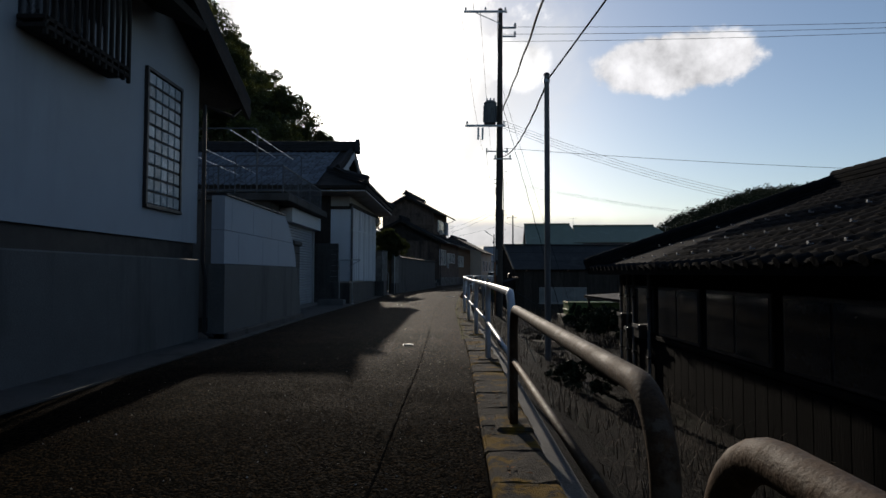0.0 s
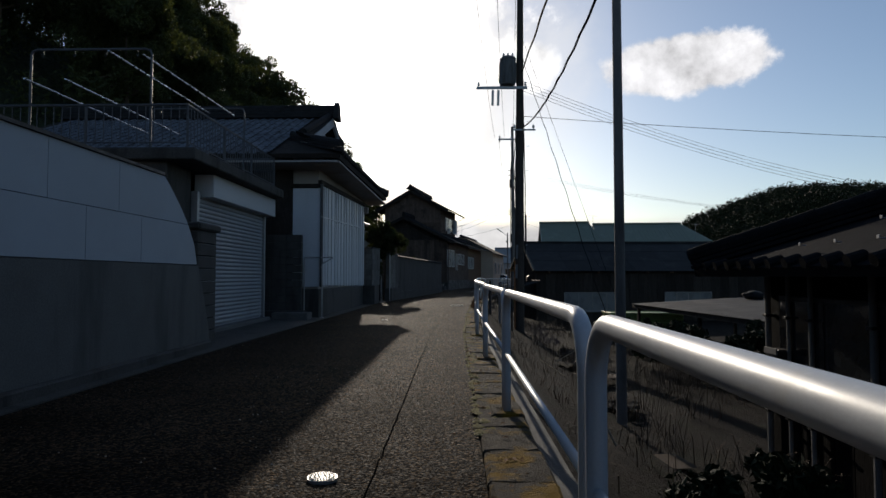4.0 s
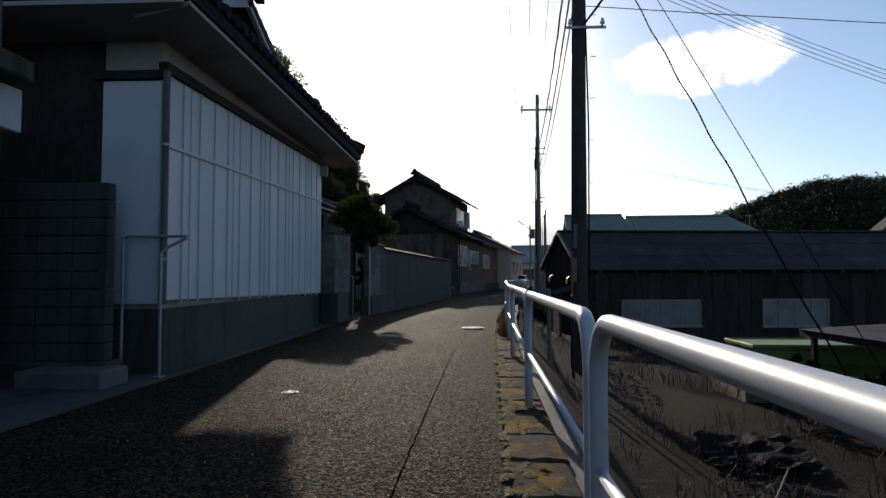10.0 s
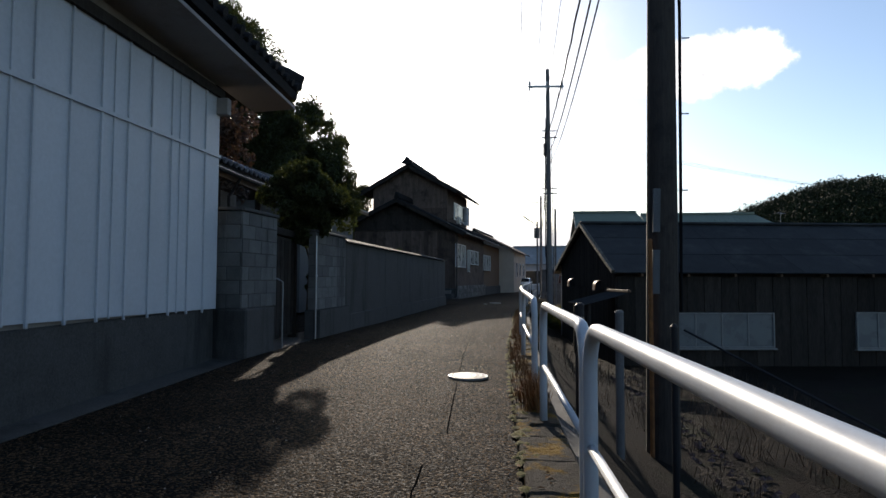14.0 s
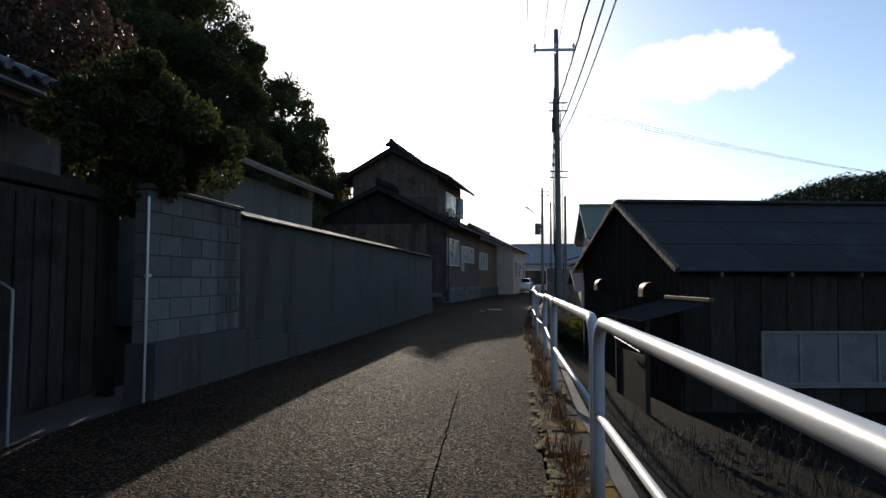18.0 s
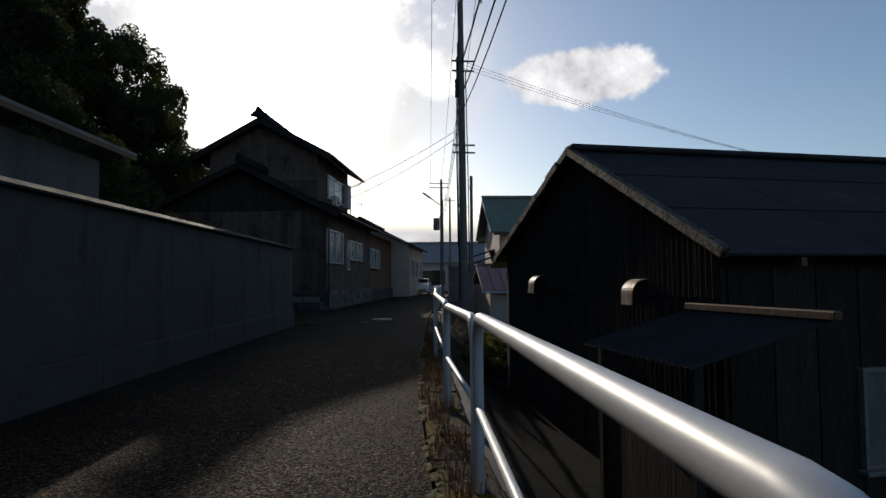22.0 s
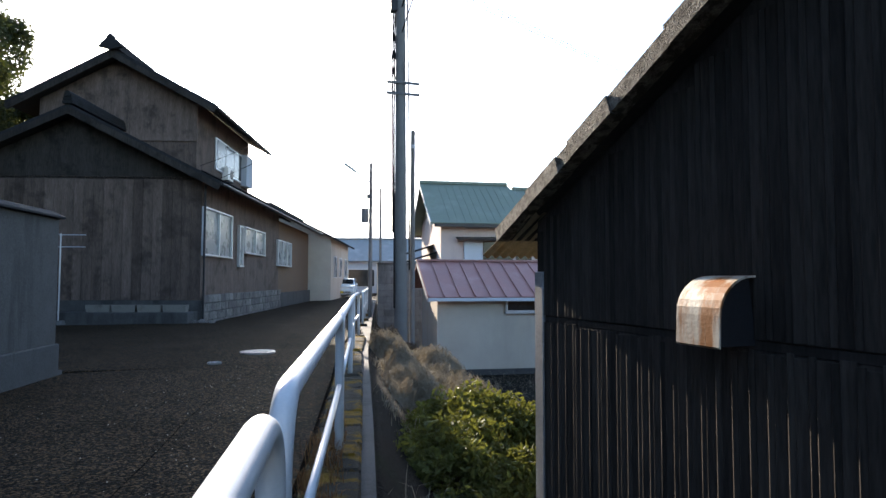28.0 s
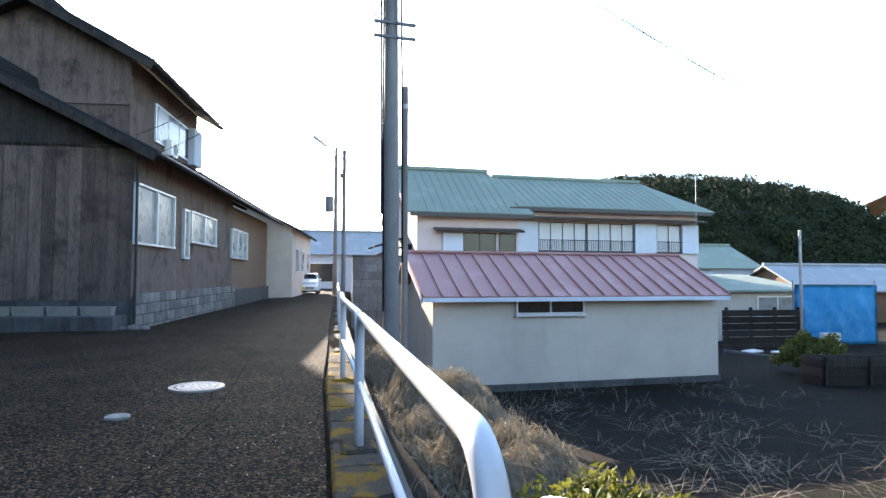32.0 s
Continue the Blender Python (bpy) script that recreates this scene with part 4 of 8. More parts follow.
    for s, yy in ((1, ye + dyg - 0.1), (-1, yf - dyg + 0.1)):
        part("barge_board", slab(bmesh.new(), [(xg + 0.36, yy, gz - 0.02), (xg + 0.44, yy, gz - 0.02), (xg + 0.44, ry, rz + 0.02), (xg + 0.36, ry, rz + 0.02)], 0.24), M_PLASTER, e, "white barge board")
    tile_roof("roof_tiles", e, (-12.6, ye, ez + 0.02), (1, 0, 0), v1, 12.6 + xg, slope_l, M_TILE, near=(4.6, 8.8), limit=300)
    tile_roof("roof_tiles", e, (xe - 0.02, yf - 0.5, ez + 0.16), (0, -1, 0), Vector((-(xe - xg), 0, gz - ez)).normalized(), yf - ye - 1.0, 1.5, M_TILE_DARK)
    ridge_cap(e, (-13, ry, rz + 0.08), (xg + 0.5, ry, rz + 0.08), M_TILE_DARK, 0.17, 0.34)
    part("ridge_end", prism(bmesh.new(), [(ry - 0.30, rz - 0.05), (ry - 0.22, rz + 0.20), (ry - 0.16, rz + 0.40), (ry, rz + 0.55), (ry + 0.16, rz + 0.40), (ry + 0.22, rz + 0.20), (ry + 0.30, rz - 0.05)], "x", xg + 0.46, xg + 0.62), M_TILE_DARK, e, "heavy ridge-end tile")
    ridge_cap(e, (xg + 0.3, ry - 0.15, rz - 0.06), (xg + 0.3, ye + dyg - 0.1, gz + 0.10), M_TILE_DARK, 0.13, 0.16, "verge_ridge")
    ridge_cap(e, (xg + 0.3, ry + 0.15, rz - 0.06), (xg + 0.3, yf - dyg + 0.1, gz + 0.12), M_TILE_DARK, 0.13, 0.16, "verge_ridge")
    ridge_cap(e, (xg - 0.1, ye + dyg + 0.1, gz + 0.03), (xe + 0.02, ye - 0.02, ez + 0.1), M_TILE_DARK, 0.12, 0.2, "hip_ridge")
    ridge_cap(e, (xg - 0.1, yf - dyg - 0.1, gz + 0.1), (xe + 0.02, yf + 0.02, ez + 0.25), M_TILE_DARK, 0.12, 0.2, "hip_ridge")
    for k in range(36):
        yy = ye + 0.15 + k * (yf - ye - 0.3) / 35
        part("eave_tile", rodded((xe + 0.05, yy, ez + 0.06 + 0.15 * k / 35), (xe - 0.14, yy, ez + 0.13 + 0.15 * k / 35), 0.062, 0.055, 10), M_TILE_DARK, e)
    part("antenna_stub", rodded((xg + 0.4, ry + 0.3, rz + 0.3), (xg + 0.4, ry + 0.3, rz + 0.95), 0.008), M_BLACK, e)
    # low block wall, steps and handrail between garage and house
    g = thing("side_wall", pose(0, 21.3, 0), "low dark block wall beside the garage", "wall")
    for j in range(10):
        for i in range(4):
            part("block", box(bmesh.new(), -5.4 + 0.4 * i + 0.004, -5.0 + 0.4 * i - 0.004, 0, 0.15, 0.2 + 0.195 * j, 0.2 + 0.195 * j + 0.188, 0.008), M_CONCRETE_DARK, g)
    part("plinth", box(bmesh.new(), -5.45, -3.72, -0.12, 0.22, -0.1, 0.2, 0.02), M_CONCRETE_DARK, g)
    hr = thing("handrail", pose(-3.3, 21.6, 0), "bent stainless handrail frame beside the doorway step", "handrail")
    part("rail", tube(bmesh.new(), [(-0.50, 0, 0.0), (-0.50, 0, 1.50), (-0.49, 0, 1.55), (-0.46, 0, 1.565), (0.20, 0, 1.57), (0.245, -0.01, 1.565), (0.25, -0.03, 1.55), (0.02, -0.08, 1.42), (-0.01, -0.09, 1.38), (-0.01, -0.09, 0.0)], 0.017, 10), M_GALV, hr)
    part("foot_plate", box(bmesh.new(), -0.06, 0.04, -0.14, -0.04, 0.0, 0.012, 0.003), M_GALV, hr)
    tagged(part("step", box(bmesh.new(), -4.4, -3.5, 20.75, 21.25, -0.06, 0.17, 0.02), M_CONCRETE), "worn concrete doorstep", "step", kind="structure")


build_panel_house()


# ---- block walls and entrance beyond the panelled house ----
def block_wall(name, a, b, z0, z1, label, block=0.40, course=0.195, thick=0.15, cap=True, loose=True):
    """A wall of concrete blocks from a to b, each a piece of its own, with a capping course."""
    a, b = Vector(a), Vector(b)
    d = b - a
    length = d.length
    w = thing(name, pose(a.x, a.y, 0, 0, 0, math.degrees(math.atan2(-d.x, d.y))), label, "wall")
    rows = int((z1 - z0) / course)
    course = (z1 - z0) / rows
    cells = []
    for j in range(rows):
        off = 0 if j % 2 else block / 2
        y = -off
        while y < length - 0.02:
            y0, y1 = max(0, y), min(length, y + block)
            if y1 - y0 > 0.05:
                cells.append((y0, y1, z0 + j * course, z0 + (j + 1) * course))
            y += block
    shared = {}
    rnd = random.Random(len(cells))
    for y0, y1, c0, c1 in cells:
        key = round(y1 - y0, 2)
        if key not in shared:
            o = part("block", boxed(-thick, 0, 0.004, y1 - y0 - 0.004, 0.004, c1 - c0 - 0.004, 0.006), M_BLOCK, w)
            shared[key] = o.data
        else:
            o = new("block", shared[key])
            o.parent = w
        o.location = (rnd.uniform(-0.003, 0.003), y0, c0)
    part("core", boxed(-thick + 0.012, -0.012, 0.01, length - 0.01, z0, z1 - 0.01), M_CONCRETE_DARK, w)
    if cap:
        part("capping", box(bmesh.new(), -thick - 0.03, 0.03, -0.02, length + 0.02, z1, z1 + 0.055, 0.012), M_CONCRETE_DARK, w)
    return w


def build_entrance():
    block_wall("entrance_wall", (-3.12, 29.35), (-2.98, 30.5), 0.72, 2.15, "weathered concrete block wing wall beside a gateway")
    block_wall("entrance_wall", (-3.95, 29.33), (-3.13, 29.33), 0.72, 2.15, "weathered concrete block wing wall beside a gateway")
    tagged(part("plinth", box(bmesh.new(), -4.0, -3.02, 29.3, 30.55, -0.1, 0.72, 0.03), M_CONCRETE_DARK), "rough dark concrete plinth", "plinth", kind="structure")
    block_wall("garden_wall", (-2.80, 32.3), (-2.62, 34.25), 0.55, 2.06, "stained concrete block garden wall with a plain cap")
    tagged(part("plinth", prism(bmesh.new(), [(-3.0, 32.3), (-2.70, 32.3), (-2.50, 34.3), (-2.85, 34.3)], "z", -0.1, 0.55), M_CONCRETE_DARK), "rough dark concrete plinth", "plinth", kind="structure")
    # long rendered wall
    a, b = Vector((-2.66, 34.27)), Vector((-1.02, 49.4))
    d = b - a
    w = thing("long_wall", pose(a.x, a.y, 0, 0, 0, math.degrees(math.atan2(-d.x, d.y))), "long weathered mortar wall with a tiled coping", "wall")
    n = 8
    for k in range(n):
        y0, y1 = d.length * k / n, d.length * (k + 1) / n
        part("wall_panel", boxed(-0.16, 0.0, y0 + 0.003, y1 - 0.003, 0.35, 1.98, 0.004), M_CONCRETE_DARK, w)
        part("plinth", boxed(-0.2, 0.05, y0, y1, -0.12, 0.35, 0.012), M_CONCRETE_DARK, w)
    for k in range(50):
        y0, y1 = d.length * k / 50, d.length * (k + 1) / 50
        part("coping_tile", prism(bmesh.new(), [(-0.24, 1.985), (0.08, 1.985), (0.08, 2.01), (-0.08, 2.09), (-0.24, 2.01)], "y", y0 + 0.004, y1 - 0.004), M_TILE_DARK, w)
    # gate leaf, handrail and porch behind
    g = thing("garden_gate", pose(-3.3, 30.7, 0), "dark closed garden gate", "gate")
    part("leaf", boxed(-0.03, 0.03, 0.0, 1.75, 0.08, 1.93, 0.01), M_WOOD_DARK, g)
    for k in range(8):
        part("board", boxed(0.03, 0.05, 0.02 + k * 0.215, 0.2 + k * 0.215, 0.12, 1.88, 0.006), M_WOOD_DARK, g)
    part("head_beam", boxed(-0.08, 0.08, -0.2, 1.85, 1.95, 2.08, 0.01), M_WOOD_DARK, g)
    for yy in (-0.12, 1.72):
        part("gate_post", boxed(-0.07, 0.07, yy, yy + 0.12, 0, 1.95, 0.008), M_WOOD_DARK, g)
    pp = thing("pipe_post", pose(-2.77, 32.24, 0), "thin pale pipe beside the block wall", "pipe")
    part("pipe", rodded((0, 0, 0), (0, 0, 1.98), 0.014, sides=8), M_ALU, pp)
    part("clip", boxed(-0.02, 0.02, -0.02, 0.05, 1.2, 1.23), M_ALU, pp)
    hr = thing("handrail", pose(-2.95, 30.75, 0), "thin pale tube handrail beside the gate", "handrail")
    part("rail", tube(bmesh.new(), [(-0.5, 0.1, 1.25), (-0.08, 0, 1.15), (0, 0, 1.1), (0, 0, 0)], 0.012, 8), M_GALV, hr)
    p = thing("porch", pose(0, 0, 0), "entrance porch with a tiled roof and wooden posts", "porch")
    part("wall", boxed(-8.5, -5.3, 29.3, 34.6, 0, 3.1), M_BLOCK, p)
    part("roof_deck", slab(bmesh.new(), [(-4.35, 29.25, 3.2), (-4.35, 34.6, 3.32), (-7.5, 34.6, 4.7), (-7.5, 29.25, 4.6)], 0.1), M_WOOD_DARK, p)
    tile_roof("roof_tiles", p, (-4.33, 34.6, 3.34), (0, -1, -0.02), Vector((-3.15, 0, 1.4)).normalized(), 5.3, 3.4, M_TILE_DARK)
    part("fascia", boxed(-4.42, -4.35, 29.25, 34.6, 3.02, 3.14, 0.006), M_WOOD_BROWN, p)
    part("gutter_pipe", tube(bmesh.new(), [(-4.28, 29.2, 3.12), (-4.28, 32.2, 3.14), (-4.28, 34.7, 3.2)], 0.05, 8), M_BLACK, p)
    part("downpipe", tube(bmesh.new(), [(-4.28, 32.2, 3.1), (-4.4, 32.2, 2.9), (-4.5, 32.2, 2.75), (-4.5, 32.2, 0)], 0.03, 8), M_BLACK, p)
    for k in range(20):
        yy = 29.35 + k * 0.27
        part("eave_tile", rodded((-4.28, yy, 3.27 + 0.0055 * k), (-4.45, yy, 3.34 + 0.0055 * k), 0.055, 0.05, 8), M_TILE, p)
    for yy in (29.6, 32.0, 34.3):
        part("post", boxed(-4.75, -4.63, yy, yy + 0.12, 0, 3.15, 0.006), M_WOOD_DARK, p)
    # store house behind the wall
    s = thing("store_house", pose(-5.6, 41.0, 0, 0, 0, -6), "plain pale store house with a shallow metal roof", "store house")
    part("wall", boxed(-4.5, 0, 0, 6.0, 0, 3.85), M_CONCRETE, s)
    part("roof", slab(bmesh.new(), [(0.55, -0.4, 4.12), (0.55, 6.6, 4.12), (-2.4, 6.6, 5.2), (-2.4, -0.4, 5.2)], 0.06), M_GALV, s)
    part("roof", slab(bmesh.new(), [(-5.2, -0.4, 4.12), (-5.2, 6.6, 4.12), (-2.4, 6.6, 5.2), (-2.4, -0.4, 5.2)], 0.06), M_GALV, s)
    part("fascia", boxed(0.50, 0.54, -0.4, 6.6, 3.96, 4.06), M_WOOD_BROWN, s)


build_entrance()


# ---- dark two-storey house at the bend ----
def build_bend_house():
    """Local frame: y runs along the road wall, x points to the road; the origin is the near road corner."""
    e = thing("bend_house", pose(-0.83, 61.0, -0.22, 0, 0, -11), "dark timber two-storey house with tiled gables at the bend", "house")
    W = -8.3                                    # far side wall
    part("stone_base", box(bmesh.new(), W, 0.03, -0.05, 20.5, -0.3, 0.75, 0.02), M_CONCRETE_DARK, e)
    # courses of stone below the windows
    rnd = random.Random(4)
    shared = []
    for k in range(4):
        shared.append(None)
    for j in range(4):
        y = 0.0
        i = 0
        while y < 11:
            w = (0.42, 0.55, 0.36, 0.48)[(i + j) % 4]
            idx = (i + j) % 4
            if shared[idx] is None:
                o = part("stone", boxed(0.0, 0.07, 0.008, w - 0.008, 0.008, 0.272, 0.02), M_STONE, e)
                shared[idx] = o.data
            else:
                o = new("stone", shared[idx])
                o.parent = e
            o.location = (rnd.uniform(0.02, 0.035), y, -0.2 + 0.28 * j)
            y += w
            i += 1
    part("wall", boxed(W, -0.02, 0.0, 11.2, 0.75, 4.7), M_BOARD_BROWN, e)
    part("upper_wall", boxed(-6.9, -1.27, 2.95, 10.0, 4.4, 8.0), M_BOARD_BROWN, e)
    # vertical boards on the near gable wall
    bm_cache = None
    for k in range(27):
        xx = W + 0.02 + k * 0.306
        if bm_cache is None:
            o = part("board", boxed(0, 0.296, -0.022, 0.0, 0.76, 4.6, 0.005), M_BOARD_BROWN, e)
            bm_cache = o.data
        else:
            o = new("board", bm_cache)
            o.parent = e
        o.location = (xx, 0, 0)
    # lower gable roof, in front of the upper storey
    px, pz, ez = -3.95, 6.85, 4.55
    part("gable", prism(bmesh.new(), [(W, 4.6), (-0.02, 4.6), (px, pz - 0.2)], "y", 0.0, 0.15), M_WOOD_DARK, e)
    for s, xe in ((1, 0.75), (-1, W - 0.75)):
        part("lower_roof", slab(bmesh.new(), [(px, -0.6, pz), (px, 3.2, pz), (xe, 3.2, ez - 0.08), (xe, -0.6, ez - 0.08)], 0.14), M_TILE_DARK, e)
        part("barge_board", slab(bmesh.new(), [(px, -0.62, pz - 0.1), (px, -0.56, pz - 0.1), (xe, -0.56, ez - 0.18), (xe, -0.62, ez - 0.18)], 0.2), M_WOOD_DARK, e)
    ridge_cap(e, (px, 3.2, pz + 0.05), (px, -0.65, pz + 0.05), M_TILE_DARK, 0.16, 0.3)
    part("lower_eave", slab(bmesh.new(), [(0.75, 3.1, ez - 0.08), (0.75, 20.5, ez - 0.08), (-1.3, 20.5, ez + 0.95), (-1.3, 3.1, ez + 0.95)], 0.14), M_TILE_DARK, e)
    tile_roof("roof_tiles", e, (0.76, 20.4, ez - 0.06), (0, -1, 0), Vector((-2.05, 0, 1.03)).normalized(), 17.3, 2.2, M_TILE_DARK)
    part("gutter_pipe", rodded((0.80, -0.6, ez - 0.17), (0.80, 20.5, ez - 0.17), 0.05), M_BLACK, e)
    # upper storey, set back behind the lower eave; its ridge runs with the road
    rx, rz, uz, ye, yf = -4.08, 9.72, 7.72, 2.3, 10.6
    for s, xe in ((1, -0.38), (-1, 2 * rx + 0.38)):
        part("upper_roof", slab(bmesh.new(), [(rx, ye, rz), (rx, yf, rz), (xe, yf, uz), (xe, ye, uz)], 0.14), M_TILE_DARK, e)
        part("barge_board", slab(bmesh.new(), [(rx, ye - 0.02, rz - 0.12), (rx, ye + 0.05, rz - 0.12), (xe, ye + 0.05, uz - 0.12), (xe, ye - 0.02, uz - 0.12)], 0.2), M_WOOD_DARK, e)
    part("upper_gable", prism(bmesh.new(), [(-6.9, 6.5), (-1.25, 6.5), (-1.25, 8.0), (rx, rz - 0.22), (-6.9, 8.0)], "y", 2.9, 3.0), M_BOARD_BROWN, e)
    ridge_cap(e, (rx, yf, rz + 0.05), (rx, ye - 0.05, rz + 0.05), M_TILE_DARK, 0.18, 0.3)
    part("ridge_end", prism(bmesh.new(), [(rx - 0.42, rz - 0.02), (rx - 0.30, rz + 0.14), (rx - 0.17, rz + 0.24), (rx - 0.12, rz + 0.38), (rx, rz + 0.46), (rx + 0.12, rz + 0.38), (rx + 0.17, rz + 0.24), (rx + 0.30, rz + 0.14), (rx + 0.42, rz - 0.02), (rx, rz - 0.12)], "y", ye - 0.2, ye - 0.06), M_TILE_DARK, e, "ornate ridge-end tile")
    part("gutter_pipe", rodded((-0.34, ye, uz - 0.12), (-0.34, yf, uz - 0.12), 0.05), M_BLACK, e)
    # road-side windows of the ground floor
    for y0, y1, z0, z1, panes, lab in ((0.0, 3.0, 2.17, 3.75, 2, "wide aluminium window with pale glass"), (3.95, 4.5, 1.9, 3.5, 1, "narrow entrance sash"), (4.7, 8.0, 2.45, 3.52, 2, "aluminium window"), (10.7, 14.0, 2.1, 3.4, 3, "aluminium window")):
        fr = part("window", bmesh.new(), M_ALU, e, lab)
        bm = bmesh.new()
        box(bm, -0.02, 0.10, y0, y1, z1 - 0.06, z1, 0.006)
        box(bm, -0.02, 0.12, y0, y1, z0, z0 + 0.06, 0.006)
        for k in range(panes + 1):
            yy = lerp(y0, y1 - 0.06, k / panes)
            box(bm, -0.02, 0.10, yy, yy + 0.06, z0 + 0.06, z1 - 0.06, 0.006)
        bm.to_mesh(fr.data)
        bm.free()
        fr.data.materials.clear()
        fr.data.materials.append(M_ALU)
        for k in range(panes):
            a, b = lerp(y0, y1 - 0.06, k / panes) + 0.06, lerp(y0, y1 - 0.06, (k + 1) / panes)
            part("pane", boxed(0.02, 0.035, a, b, z0 + 0.06, z1 - 0.06), M_GLASS_FROST, fr)
    # upper windows and downpipes
    fr = part("window", boxed(-1.30, -1.20, 5.0, 8.6, 5.85, 7.15, 0.01), M_ALU, e, "upper window with pale frames")
    for k in range(3):
        part("pane", boxed(-1.20, -1.185, 5.08 + k * 1.17, 6.18 + k * 1.17, 5.92, 7.08), M_GLASS_FROST if k == 0 else M_GLASS_DARK, fr)
    part("storm_shutter_box", boxed(-1.28, -1.0, 8.75, 9.7, 5.75, 7.2, 0.01), M_PLASTER, e, "pale storm shutter case")
    part("downpipe", tube(bmesh.new(), [(-0.36, 10.3, 7.6), (-0.7, 10.3, 7.35), (-1.1, 10.1, 7.2), (-1.1, 10.1, 5.5)], 0.03, 8), M_ALU, e)
    part("downpipe", rodded((0.12, -0.12, -0.2), (0.12, -0.12, 4.4), 0.035), M_BLACK, e)
    # far one-storey wing
    part("wing_wall", boxed(-6, -0.1, 11.2, 20.4, 0.75, 4.4), M_WOOD_BROWN, e)
    part("wing_roof", slab(bmesh.new(), [(-1.25, 12.3, ez + 0.72), (-1.25, 20.5, ez + 0.72), (-3.6, 20.5, 6.3), (-3.6, 12.3, 6.3)], 0.14), M_TILE_DARK, e)
    part("wing_roof", slab(bmesh.new(), [(-6.9, 12.3, ez), (-6.9, 20.5, ez), (-3.6, 20.5, 6.3), (-3.6, 12.3, 6.3)], 0.14), M_TILE_DARK, e)
    ridge_cap(e, (-3.6, 20.5, 6.32), (-3.6, 12.2, 6.32), M_TILE_DARK, 0.15, 0.26)
    # box of the cooler on a bracket
    ac = thing("air_conditioner", pose(-0.75, 67.5, 5.32, 0, 0, -11), "white outdoor air conditioner unit on a low roof", "air conditioner")
    part("case", box(bmesh.new(), -0.14, 0.14, -0.38, 0.38, 0.05, 0.6, 0.02), M_WHITE_PLASTIC, ac)
    part("fan_guard", rodded((0.14, 0.1, 0.33), (0.155, 0.1, 0.33), 0.2, sides=20), M_BLACK, ac)
    for yy in (-0.28, 0.28):
        part("foot", boxed(-0.16, 0.16, yy - 0.03, yy + 0.03, 0, 0.05), M_BLACK, ac)


build_bend_house()


def simple_house(name, m, w, d, wall_h, ridge_h, wall_mat, roof_mat, label, over=0.5, gable_x=True, base=0.0, windows=()):
    """A plain gabled house far down the lane: walls, gables, roof slopes, ridge and windows on its -x and -y walls."""
    e = thing(name, m, label, "house")
    part("wall", boxed(-w / 2, w / 2, -d / 2, d / 2, base, wall_h), wall_mat, e)
    if gable_x:                       # ridge along x
        part("gable", prism(bmesh.new(), [(-d / 2, wall_h), (d / 2, wall_h), (0, ridge_h - 0.1)], "x", -w / 2, w / 2), wall_mat, e)
        for s in (-1, 1):
            k = (ridge_h - wall_h) / (d / 2)
            ye = s * (d / 2 + over)
            part("roof", slab(bmesh.new(), [(-w / 2 - over, 0, ridge_h), (w / 2 + over, 0, ridge_h), (w / 2 + over, ye, wall_h - k * over), (-w / 2 - over, ye, wall_h - k * over)], 0.12), roof_mat, e)
        part("ridge", boxed(-w / 2 - over, w / 2 + over, -0.15, 0.15, ridge_h - 0.03, ridge_h + 0.16, 0.03), roof_mat, e)
    else:
        part("gable", prism(bmesh.new(), [(-w / 2, wall_h), (w / 2, wall_h), (0, ridge_h - 0.1)], "y", -d / 2, d / 2), wall_mat, e)
        for s in (-1, 1):
            k = (ridge_h - wall_h) / (w / 2)
            xe = s * (w / 2 + over)
            part("roof", slab(bmesh.new(), [(0, -d / 2 - over, ridge_h), (0, d / 2 + over, ridge_h), (xe, d / 2 + over, wall_h - k * over), (xe, -d / 2 - over, wall_h - k * over)], 0.12), roof_mat, e)
        part("ridge", boxed(-0.15, 0.15, -d / 2 - over, d / 2 + over, ridge_h - 0.03, ridge_h + 0.16, 0.03), roof_mat, e)
    for side, a, z0, wd, ht in windows:
        if side == "x":
            fr = part("window", boxed(w / 2, w / 2 + 0.05, a, a + wd, z0, z0 + ht, 0.01), M_ALU, e)
            part("pane", boxed(w / 2 + 0.05, w / 2 + 0.06, a + 0.06, a + wd - 0.06, z0 + 0.06, z0 + ht - 0.06), M_GLASS_FROST, fr)
        else:
            fr = part("window", boxed(a, a + wd, -d / 2 - 0.05, -d / 2, z0, z0 + ht, 0.01), M_ALU, e)
            part("pane", boxed(a + 0.06, a + wd - 0.06, -d / 2 - 0.06, -d / 2 - 0.05, z0 + 0.06, z0 + ht - 0.06), M_GLASS_DARK, fr)
    return e


simple_house("far_house", pose(1.6, 88, -0.45, 0, 0, -11), 8, 11, 4.6, 6.6, M_BEIGE, M_TILE_DARK, "beige house with a dark tiled roof down the lane", gable_x=False,
             windows=[("x", -4, 1.8, 1.6, 1.5), ("x", -1, 1.8, 1.6, 1.5), ("x", 2.5, 1.8, 1.6, 1.5)])
simple_house("far_house", pose(14.5, 112, -0.6, 0, 0, -8), 15, 8, 4.2, 6.6, M_PLASTER, M_GREY_ROOF, "pale house with a grey roof across the end of the lane",
             windows=[("y", -6, 1.0, 3.0, 2.0), ("y", 0, 1.2, 2.4, 1.4)])


